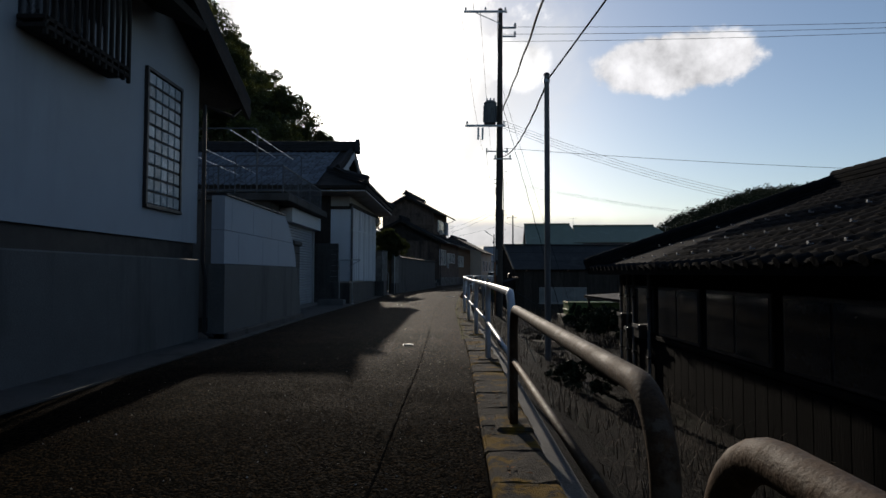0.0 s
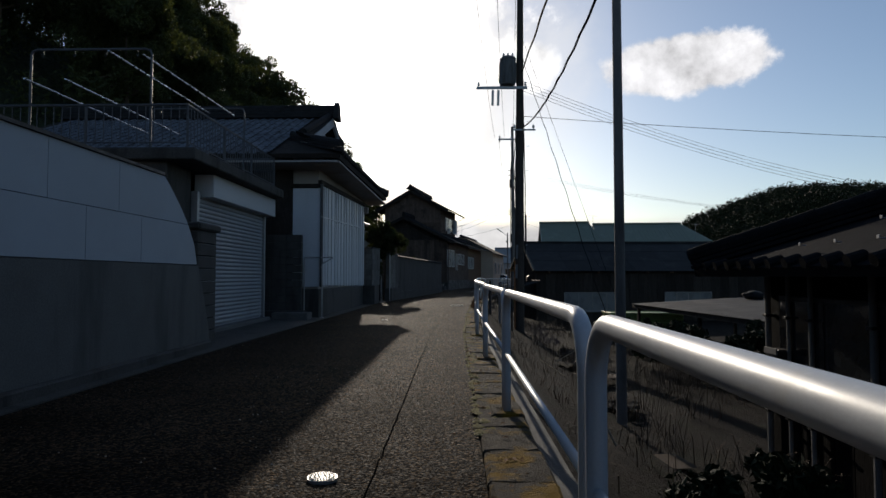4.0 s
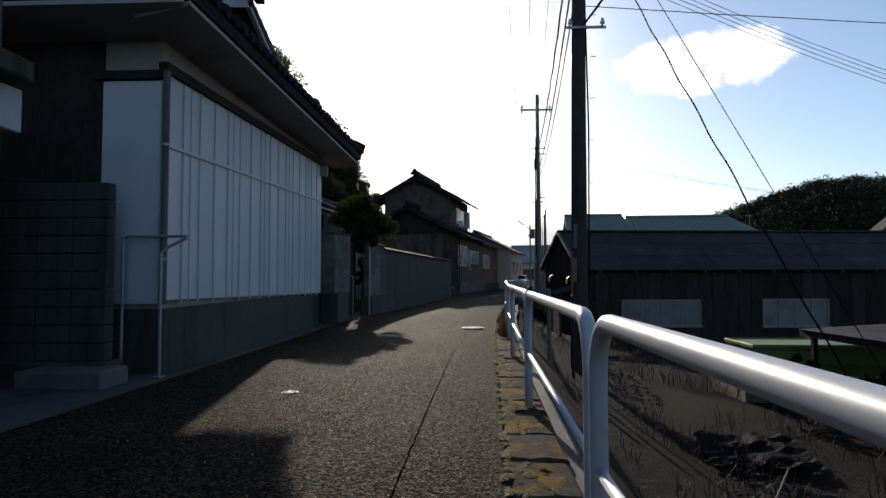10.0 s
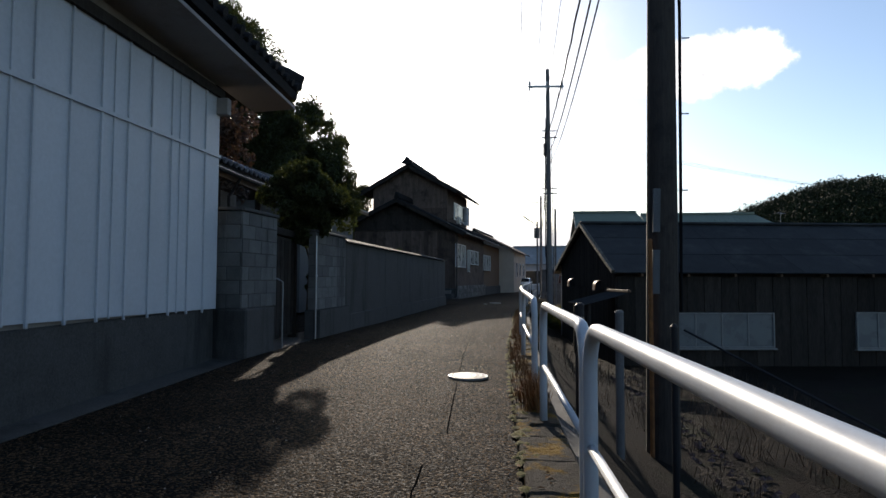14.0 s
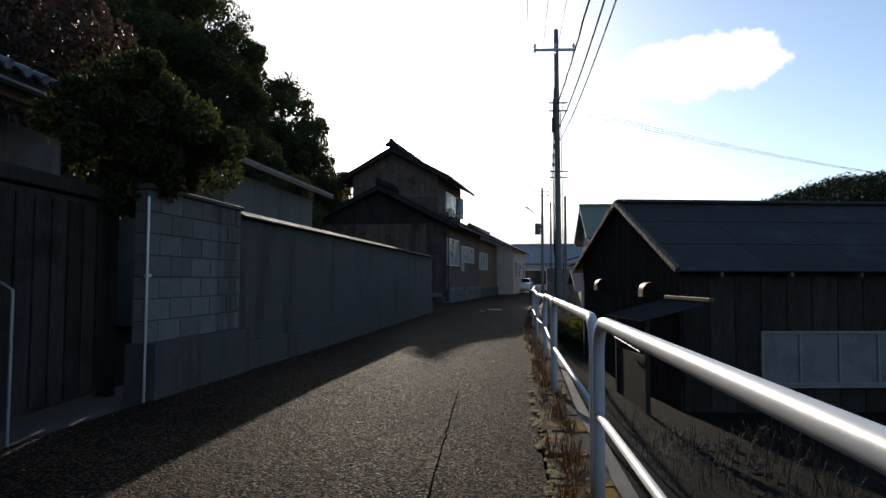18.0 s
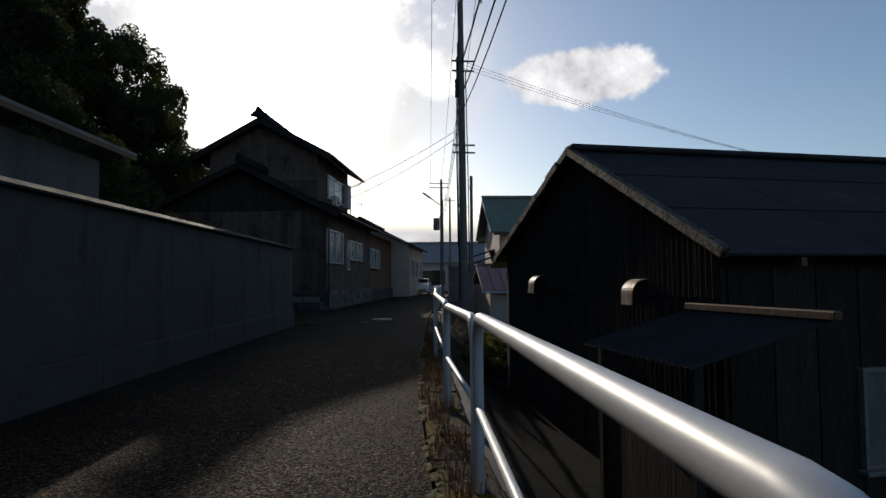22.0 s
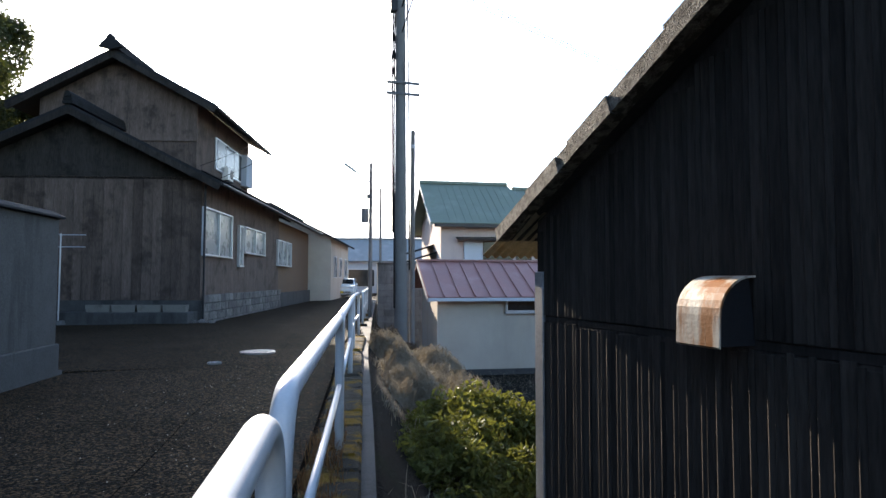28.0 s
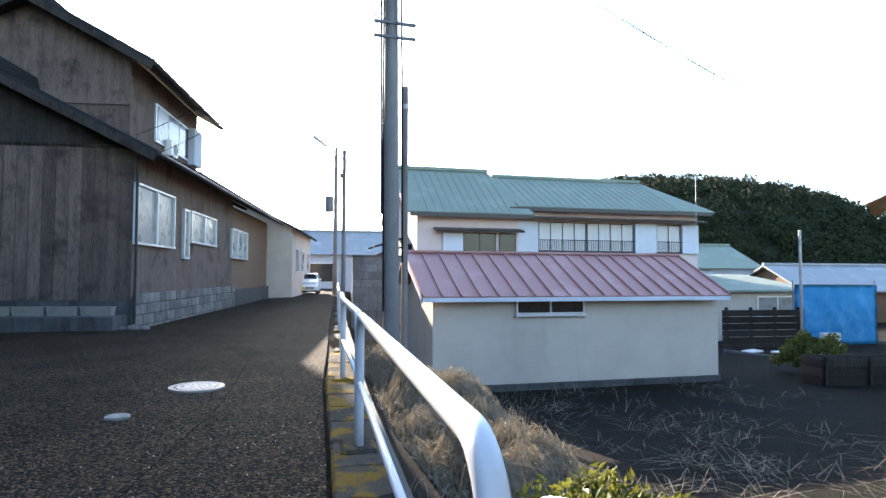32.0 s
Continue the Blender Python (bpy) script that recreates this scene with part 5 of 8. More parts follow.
# ---- black shed beside the railing ----
def build_black_shed():
    """Local frame: x runs away from the lane, y along the lane; the origin is the far road corner at ground level."""
    z0 = -1.35
    e = thing("black_shed", pose(3.72, 44.35, z0, 0, 0, 5.0), "black boarded shed with a low sheet roof", "shed")
    L, D = 16.0, 6.25
    ry, rz, ez = -3.15, 4.39, 2.80
    far = 0.22
    part("wall", boxed(0.05, L, -D, -D + 0.12, 0, ez), M_WOOD_DARK, e)
    part("wall", boxed(0.05, L, far - 0.14, far, 0, ez + 0.12), M_WOOD_DARK, e)
    part("wall", boxed(L - 0.12, L, -D, 0, 0, ez), M_WOOD_DARK, e)
    part("gable_wall", prism(bmesh.new(), [(-D, 0), (far, 0), (far, ez + 0.17), (ry, rz - 0.10), (-D, ez - 0.02)], "x", 0.04, 0.12), M_WOOD_DARK, e)
    # narrow boards and battens of the gable wall in two courses; each leans a little, its far edge proud
    cache = {}
    rnd = random.Random(31)

    def strip_board(w, proud, h, y, z):
        key = (w, proud, round(h, 1))
        if key not in cache:
            o = part("board", prism(bmesh.new(), [(0.042, 0.0), (0.034 - proud, 0.0), (0.026 - proud, w - 0.0055), (0.0282 - proud, w), (0.042, w)], "z", 0, round(h, 1)), M_WOOD_BOARD, e)
            cache[key] = o.data
        else:
            o = new("board", cache[key])
            o.parent = e
        o.location = (rnd.uniform(-0.002, 0.002), y, z)

    def gable_top(y):
        return lerp(rz - 0.10, ez + 0.24, (y - ry) / -ry) if y > ry else lerp(rz - 0.10, ez - 0.02, (ry - y) / (D + ry))
    y = -D + 0.02
    while y < far - 0.1:
        for w, proud in ((0.060, 0.0), (0.030, 0.003)):
            strip_board(w, proud, 2.2, y, rnd.uniform(0.02, 0.05))
            h = min(gable_top(y), gable_top(y + w)) - 2.29
            if h > 0.15:
                strip_board(w, proud, h - 0.05, y, 2.29)
            y += w + 0.003
    part("beam", boxed(0.036, 0.10, -D, far, 2.24, 2.285, 0.004), M_WOOD_DARK, e)
    part("corner_post", boxed(0.016, 0.12, far - 0.115, far + 0.012, 0, 2.6, 0.008), M_GALV, e, "pale metal corner trim")
    # boards on the wall towards the start of the lane
    cache = None
    for k in range(32):
        xx = 0.1 + k * 0.5
        if cache is None:
            o = part("board", boxed(0, 0.485, -D - 0.024, -D, 0, 2.6, 0.004), M_WOOD_BOARD, e)
            cache = o.data
        else:
            o = new("board", cache)
            o.parent = e
        o.location = (xx, 0, 0)
    # roof
    over = 0.13
    for s, yb, zb in ((1, 0.55, 2.90), (-1, -6.55, 2.74)):
        for i in range(9):
            a, b = lerp(-over, L + 0.4, i / 9), lerp(-over, L + 0.4, (i + 1) / 9)
            for j in range(3):
                y0_, y1_ = lerp(ry, yb, j / 3), lerp(ry, yb, (j + 1) / 3)
                z0_, z1_ = lerp(rz, zb, j / 3) - 0.012 * j, lerp(rz, zb, (j + 1) / 3) - 0.012 * j
                part("roof_sheet", slab(bmesh.new(), [(a + 0.004, y0_, z0_), (b - 0.004, y0_, z0_), (b - 0.004, y1_, z1_), (a + 0.004, y1_, z1_)], 0.03), M_DARK_ROOF, e)
        part("verge_board", slab(bmesh.new(), [(-over - 0.03, ry, rz + 0.03), (-over + 0.07, ry, rz + 0.03), (-over + 0.07, yb, zb + 0.03), (-over - 0.03, yb, zb + 0.03)], 0.10), M_MOSSY, e, "lichen-grown verge")
        for i in range(12 if s < 0 else 0):
            f = (i + 0.5) / 12
            part("rafter", boxed(lerp(-over + 0.15, L, f), lerp(-over + 0.15, L, f) + 0.06, min(yb, yb - s * 0.6), max(yb, yb - s * 0.6), zb - 0.14, zb - 0.06), M_WOOD_BROWN, e)
    part("ridge", box(bmesh.new(), -over, L + 0.4, ry - 0.14, ry + 0.14, rz - 0.02, rz + 0.07, 0.03), M_DARK_ROOF, e)
    # corrugated sheet that carries the far eave, its waves showing at the edge
    verts, faces = [], []
    n = 350
    for i in range(n + 1):
        xx = -over + 0.01 + i * 0.0127
        lift = 0.014 * math.cos(math.tau * i / 6)
        for yy, zz in ((0.10, 3.015), (0.88, 2.735)):
            verts += [(xx, yy, zz + lift), (xx, yy, zz + lift - 0.004)]
    for i in range(n):
        k = 4 * i
        faces += [(k, k + 2, k + 6, k + 4), (k + 1, k + 5, k + 7, k + 3), (k, k + 4, k + 5, k + 1), (k + 2, k + 3, k + 7, k + 6)]
    faces += [(0, 1, 3, 2), (4 * n, 4 * n + 2, 4 * n + 3, 4 * n + 1)]
    raw("eave_sheet", verts, faces, M_EAVE_SHEET, e, "yellowed corrugated plastic sheet at the eave")
    # overlapping lengths of the verge and the tin patches nailed over their joints
    for k, yy in enumerate((0.02, -0.55, -1.45, -2.35)):
        zz = lerp(2.90, rz, (0.55 - yy) / (0.55 - ry)) + 0.03
        dz = 0.42 * (rz - 2.90) / (0.55 - ry)
        part("verge_lap", slab(bmesh.new(), [(-over - 0.036 - 0.003 * k, yy - 0.42, zz + dz + 0.008), (-over + 0.072, yy - 0.42, zz + dz + 0.008), (-over + 0.072, yy, zz + 0.012), (-over - 0.036 - 0.003 * k, yy, zz + 0.012)], 0.115), M_MOSSY, e, "lichen-grown verge piece lapped over the next")
    # hooded vents
    for yy, vz in ((-1.77, 2.26), (-4.96, 2.185)):
        arc = [math.pi / 2 * i / 8 for i in range(1, 9)]
        pts = [(0.02, 0.30)] + [(-0.18 * math.sin(a), 0.13 + 0.17 * math.cos(a)) for a in arc] + [(-0.185, 0.0)]
        inner = [(x + 0.008, z - 0.008) for x, z in pts]
        v = part("vent_hood", prism(bmesh.new(), pts + inner[::-1], "y", 0.0, 0.26), M_VENT, e, "rusted sheet-metal vent hood")
        v.location = (0.01, yy, vz)
        # black sheet set in to darken the hood's open near side
        part("side_sheet", prism(bmesh.new(), [(0.0, 0.285)] + [(-0.17 * math.sin(a), 0.12 + 0.165 * math.cos(a)) for a in arc] + [(-0.172, 0.0), (0.03, 0.0)], "y", 0.02, 0.026), M_BLACK, v)
    # windows facing the start of the lane
    for x0, x1, zb, zt in ((1.55, 4.6, 0.58, 1.58), (7.0, 9.6, 0.55, 1.60)):
        framed("window", x0, x1, zb, zt, -D - 0.02, 4, e, M_ALU_DULL, M_GLASS_FROST, label="row of frosted panes in worn aluminium")
    # lean-to of ribbed sheets
    t = thing("lean_to", pose(4.1, 38.55, z0, 0, 0, 5.0), "small lean-to with a ribbed sheet roof", "lean-to")
    n = 48
    verts, faces = [], []
    for i in range(n + 1):
        a, lift = -1.75 + i * 0.0365, 0.022 * (i % 2)
        for x, z in ((0.10, 2.16), (-1.08, 1.85)):
            verts += [(x, a, z + lift), (x, a, z + lift - 0.010)]
    for i in range(n):
        k = 4 * i
        faces += [(k, k + 4, k + 6, k + 2), (k + 1, k + 3, k + 7, k + 5), (k, k + 1, k + 5, k + 4), (k + 2, k + 6, k + 7, k + 3)]
    faces += [(0, 2, 3, 1), (4 * n, 4 * n + 1, 4 * n + 3, 4 * n + 2)]
    raw("roof", verts, faces, M_DARK_ROOF, t)
    part("head_board", boxed(0.04, 0.12, -1.85, -0.02, 2.17, 2.24, 0.01), M_WOOD_BROWN, t)
    for yy in (-1.6, -0.15):
        part("post", boxed(-0.95, -0.87, yy, yy + 0.08, 0, 1.86, 0.006), M_WOOD_DARK, t)
    part("rail", rodded((-1.0, -1.5, 1.32), (-1.0, -0.2, 1.45), 0.015), M_STEEL, t)
    part("panel", boxed(-0.93, -0.90, -1.55, -0.15, 0, 1.25), M_WOOD_BOARD, t)


M_MOSSY = material("lichen_board", (0.15, 0.135, 0.108), 0.95, grain=0.6, scale=14, fine=90, bump=0.9, depth=0.02, stain=(0.05, 0.042, 0.033), stain_scale=16.0, stain_low=0.46, stain_high=0.56)
M_ALU_DULL = material("dull_aluminium", (0.20, 0.195, 0.185), 0.75, grain=0.25, scale=6, fine=50, bump=0.1)
M_EAVE_SHEET = material("eave_sheet", (0.30, 0.265, 0.20), 0.55, grain=0.25, scale=6, fine=50, bump=0.15, stain=(0.18, 0.11, 0.05), stain_scale=3.0)
translucent(M_EAVE_SHEET, 0.3, (1.0, 0.97, 0.85))
M_VENT = material("vent_sheet", (0.50, 0.46, 0.38), 0.55, grain=0.12, scale=6, fine=70, bump=0.15, stain=(0.26, 0.10, 0.025), stain_scale=5.5, stain_low=0.44, stain_high=0.56, streak=True)
build_black_shed()


# ---- dark house on the low ground at the start ----
def build_low_house():
    z0 = -1.1
    e = thing("low_house", pose(3.95, 13.25, z0), "dark boarded house with a low tiled roof below the lane", "house")
    L, D = 13.0, 13.0
    part("wall", boxed(0, L, -D, 0, 0, 2.2), M_BLACK_BOARDS, e)
    cache = None
    for k in range(43):
        if cache is None:
            o = part("board", boxed(-0.022, 0, 0, 0.29, 0, 0.95, 0.004), M_BLACK_BOARDS, e)
            cache = o.data
        else:
            o = new("board", cache)
            o.parent = e
        o.location = (0, -D + 0.3 * k, 0)
    part("sill_rail", boxed(-0.06, 0.0, -D, -0.02, 0.98, 1.06, 0.008), M_BLACK_BOARDS, e)
    for k in range(6):
        a = -D + 0.6 + k * 2.05
        fr = part("window", boxed(-0.04, 0, a, a + 1.8, 1.08, 1.95, 0.008), M_FRAME_DARK, e, "dark sliding window")
        for i in range(2):
            part("pane", boxed(-0.05, -0.04, a + 0.05 + i * 0.88, a + 0.87 + i * 0.88, 1.13, 1.9), M_GLASS_DARK, fr)
    # hipped roof: eaves towards the lane and towards its far end
    ez, rz = 2.26, 3.70
    q = 0.62
    part("roof_deck", slab(bmesh.new(), [(-q, q, ez), (L + q, q, ez), (L - 3, -2.8, rz), (3.0, -2.8, rz)], 0.1), M_LOW_TILE, e)
    part("roof_deck", slab(bmesh.new(), [(-q, q, ez), (3.0, -2.8, rz), (3.0, -D + 4, rz), (-q, -D - q, ez)], 0.1), M_LOW_TILE, e)
    part("roof_deck", slab(bmesh.new(), [(3.0, -2.8, rz), (L - 3, -2.8, rz), (L - 3, -D + 4, rz), (3.0, -D + 4, rz)], 0.1), M_LOW_TILE, e)
    n = 46
    for k in range(n):
        part("eave_tile", rodded((-q - 0.03, q - 0.1 - k * (D + 2 * q) / n, ez + 0.03), (-q + 0.12, q - 0.1 - k * (D + 2 * q) / n, ez + 0.08), 0.055, 0.05, 8), M_LOW_TILE, e)
    v = Vector((3.62, 0, rz - ez)).normalized()
    tile_roof("roof_tiles", e, (-q - 0.02, -D - q, ez + 0.02), (0, 1, 0), v, D - 2.4, 3.9, M_LOW_TILE, pitch=0.28, course=0.26, wave=0.02)
    ridge_cap(e, (3.0, -2.8, rz + 0.03), (-q, q, ez + 0.06), M_LOW_TILE, 0.12, 0.18, "hip_ridge")
    ridge_cap(e, (3.0, -2.7, rz + 0.03), (3.0, -D + 4, rz + 0.03), M_LOW_TILE, 0.15, 0.24)
    # downpipes and meter boxes near the far corner
    for yy, r in ((-0.18, 0.034), (-0.62, 0.022), (-1.05, 0.026), (-2.0, 0.034)):
        pipe = part("downpipe", rodded((-0.075, yy, 0.0), (-0.075, yy, 2.2), r, sides=10), M_POLE, e, "grey drainpipe")
        for zz in (0.6, 1.7):
            part("pipe_clip", boxed(-0.12, 0.0, yy - r - 0.008, yy + r + 0.008, zz, zz + 0.03, 0.003), M_BLACK, pipe)
    for yy, zz, w, h in ((-0.50, 1.02, 0.24, 0.34), (-0.95, 0.88, 0.14, 0.22), (-1.62, 0.95, 0.34, 0.26)):
        m = part("meter_box", box(bmesh.new(), -0.20, -0.03, yy - w / 2, yy + w / 2, zz, zz + h, 0.02), M_FRAME_DARK, e, "dark meter box")
        part("cover", box(bmesh.new(), -0.225, -0.205, yy - w / 2 - 0.015, yy + w / 2 + 0.015, zz + h - 0.06, zz + h + 0.015, 0.006), M_POLE, m)
    # rows of small metal snow guards on the slope towards the lane
    guard = None
    for up in (0.30, 0.95, 1.75):
        for k in range(int((D - 0.6 - up) / 0.56)):
            at = Vector((-q, -D + 0.4 + 0.56 * k + 0.28 * (up == 0.95), ez + 0.10)) + v * up
            if at.y > 0.3 - up:
                continue
            if guard is None:
                bm = bmesh.new()
                box(bm, -0.02, 0.03, -0.018, 0.018, 0.0, 0.008, 0.002)
                box(bm, -0.024, -0.016, -0.018, 0.018, 0.0, 0.032, 0.002)
                guard = part("snow_guard", bm, M_GALV, e, "small metal snow guard")
                o = guard
            else:
                o = new("snow_guard", guard.data)
                o.parent = e
            o.location = at


build_low_house()


# ---- garden shed with the red roof, and the green-roofed house behind ----
def build_red_shed():
    e = thing("red_roof_shed", pose(6.15, 57.9, -1.6, 0, 0, -3.0), "beige mortar shed with a red standing-seam roof", "shed")
    L, D, H = 7.95, 2.9, 2.35
    part("wall", boxed(0, L, 0, D, 0.12, H), M_BEIGE, e)
    part("gable", prism(bmesh.new(), [(0, H), (D, H), (D * 0.62, H + 0.95)], "x", 0, L), M_BEIGE, e)
    part("plinth", box(bmesh.new(), -0.04, L + 0.04, -0.06, D + 0.04, -0.2, 0.14, 0.015), M_CONCRETE_DARK, e)
    ry, rz, ez = D * 0.62, H + 1.05, H - 0.05
    part("roof", slab(bmesh.new(), [(-0.35, ry, rz), (L + 0.08, ry, rz), (L + 0.08, -0.42, ez), (-0.35, -0.42, ez)], 0.05), M_RED_ROOF, e)
    part("roof", slab(bmesh.new(), [(-0.35, ry, rz), (L + 0.08, ry, rz), (L + 0.08, D + 0.3, ez + 0.25), (-0.35, D + 0.3, ez + 0.25)], 0.05), M_RED_ROOF, e)
    n = 18
    for k in range(n + 1):
        xx = lerp(-0.34, L + 0.07, k / n)
        part("seam", slab(bmesh.new(), [(xx - 0.018, ry, rz + 0.045), (xx + 0.018, ry, rz + 0.045), (xx + 0.018, -0.44, ez + 0.045), (xx - 0.018, -0.44, ez + 0.045)], 0.045), M_RED_ROOF, e)
    part("ridge", box(bmesh.new(), -0.37, L + 0.10, ry - 0.09, ry + 0.09, rz - 0.01, rz + 0.06, 0.015), M_RED_ROOF, e)
    part("fascia", boxed(-0.34, L + 0.07, -0.43, -0.40, ez - 0.13, ez - 0.03), M_PANEL, e)
    part("barge_board", slab(bmesh.new(), [(-0.36, ry, rz - 0.06), (-0.33, ry, rz - 0.06), (-0.33, -0.42, ez - 0.06), (-0.36, -0.42, ez - 0.06)], 0.09), M_PANEL, e)
    framed("window", 2.1, 3.95, 1.83, 2.28, 0.0, 2, e, M_ALU, M_GLASS_DARK, label="low white sliding window with mottled glass")


build_red_shed()


def build_green_house():
    e = thing("green_roof_house", pose(10.3, 74.5, -2.3, 0, 0, -4.0), "two-storey house with a blue-green metal roof", "house")
    # near block with its gable to the lane, and a long wing
    for name, x0, x1, y0, y1, h, rz, hip in (("near", 0.0, 5.6, 0.0, 8.0, 7.1, 9.62, False), ("wing", 5.6, 17.2, 0.6, 8.6, 7.5, 9.45, True)):
        part("wall", boxed(x0, x1, y0, y1, 0, h), M_PINK, e, "pale pinkish mortar wall")
        ry = (y0 + y1) / 2
        k = (rz - h) / (ry - y0)
        for s, ye in ((-1, y0 - 0.7), (1, y1 + 0.7)):
            ez = h - k * 0.7 + 0.1
            xr = x1 - 1.4 if hip else x1 - 0.5
            part("roof", slab(bmesh.new(), [(x0 - (0.0 if hip else 0.7), ry, rz + 0.1), (xr, ry, rz + 0.1), (x1 + 0.7, ye, ez), (x0 - (0.0 if hip else 0.7), ye, ez)], 0.1), M_GREEN_ROOF, e)
            if s < 0:
                for i in range(1, int((x1 - x0) / 0.45)):
                    xx = x0 + i * 0.45
                    if xx < xr:
                        part("roof_rib", slab(bmesh.new(), [(xx - 0.012, ry, rz + 0.125), (xx + 0.012, ry, rz + 0.125), (xx + 0.012, ye, ez + 0.025), (xx - 0.012, ye, ez + 0.025)], 0.025), M_GREEN_ROOF, e)
            part("fascia", boxed(x0 - 0.5, x1 + 0.5, min(ye, ye + s * 0.02) - 0.01, max(ye, ye + s * 0.02) + 0.01, ez - 0.25, ez - 0.06), M_FRAME_DARK, e)
        if hip:
            part("roof", slab(bmesh.new(), [(xr, ry, rz + 0.1), (x1 + 0.7, y0 - 0.7, ez), (x1 + 0.7, y1 + 0.7, ez)], 0.1), M_GREEN_ROOF, e)
        part("ridge", box(bmesh.new(), x0 - (0 if hip else 0.75), xr, ry - 0.16, ry + 0.16, rz + 0.06, rz + 0.28, 0.04), M_GREEN_ROOF, e)
    part("gable", prism(bmesh.new(), [(0, 7.1), (8.0, 7.1), (4.0, 9.5)], "x", 0.0, 0.1), M_PINK, e)
    for s, ye in ((1, -0.7), (-1, 8.7)):
        part("barge_board", slab(bmesh.new(), [(-0.72, 4.0, 9.67), (-0.66, 4.0, 9.67), (-0.66, ye, 6.77), (-0.72, ye, 6.77)], 0.22), M_PLASTER, e, "white barge board")
    # windows on the side towards the camera
    part("window_canopy", slab(bmesh.new(), [(0.9, -0.75, 5.85), (5.7, -0.75, 5.85), (5.7, 0.0, 6.02), (0.9, 0.0, 6.02)], 0.1), M_FRAME_DARK, e)
    framed("window", 2.5, 4.3, 4.3, 5.75, 0.0, 2, e, M_FRAME_DARK, M_GLASS_DARK)
    framed("window", 4.5, 5.45, 4.3, 5.75, 0.0, 1, e, M_FRAME_DARK, M_GLASS_DARK)
    part("shutter_case", boxed(1.35, 2.45, -0.16, 0.0, 4.25, 5.75, 0.01), M_PANEL, e)
    part("window_canopy", slab(bmesh.new(), [(5.65, -0.25, 6.66), (17.3, -0.25, 6.66), (17.3, 0.6, 6.80), (5.65, 0.6, 6.80)], 0.1), M_FRAME_DARK, e)
    for x0, x1, panes in ((7.0, 9.9, 4), (9.95, 12.9, 4), (14.4, 16.0, 2)):
        w = framed("window", x0, x1, 4.85, 6.48, 0.6, panes, e, M_FRAME_DARK, M_CURTAIN)
        bm = bmesh.new()
        box(bm, x0, x1, 0.30, 0.34, 5.45, 5.49)
        for k in range(int((x1 - x0) / 0.14)):
            box(bm, x0 + 0.14 * k, x0 + 0.14 * k + 0.02, 0.31, 0.33, 4.9, 5.46)
        part("window_guard", bm, M_FRAME_DARK, w)
    for x0, x1 in ((5.75, 6.95), (12.95, 14.35), (16.05, 17.15)):
        part("shutter_case", boxed(x0, x1, 0.42, 0.6, 4.8, 6.5, 0.01), M_PANEL, e)
    # ground-floor annex with a green pent roof
    part("annex_wall", boxed(15.0, 21.0, -3.2, 2.0, 0, 2.6), M_BEIGE, e)
    part("annex_roof", slab(bmesh.new(), [(14.6, -3.7, 2.75), (21.6, -3.7, 2.75), (21.6, 2.0, 3.6), (14.6, 2.0, 3.6)], 0.1), M_GREEN_ROOF, e)
    framed("window", 18.0, 20.6, 1.3, 2.4, -3.2, 2, e, M_ALU, M_GLASS_FROST)
    # stepped roofs at the road side
    for i in range(3):
        part("side_canopy", slab(bmesh.new(), [(-1.9, 0.5 + i, 4.1 + 0.5 * i), (-1.9, 3.5 + i, 4.1 + 0.5 * i), (0, 3.5 + i, 4.7 + 0.5 * i), (0, 0.5 + i, 4.7 + 0.5 * i)], 0.1), M_TILE_DARK, e)


build_green_house()

# block retaining wall beside the bend
w = block_wall("yard_wall", (7.0, 63.5), (5.1, 63.4), -1.9, 1.78, "grey block wall at the bend", block=0.55, course=0.24)


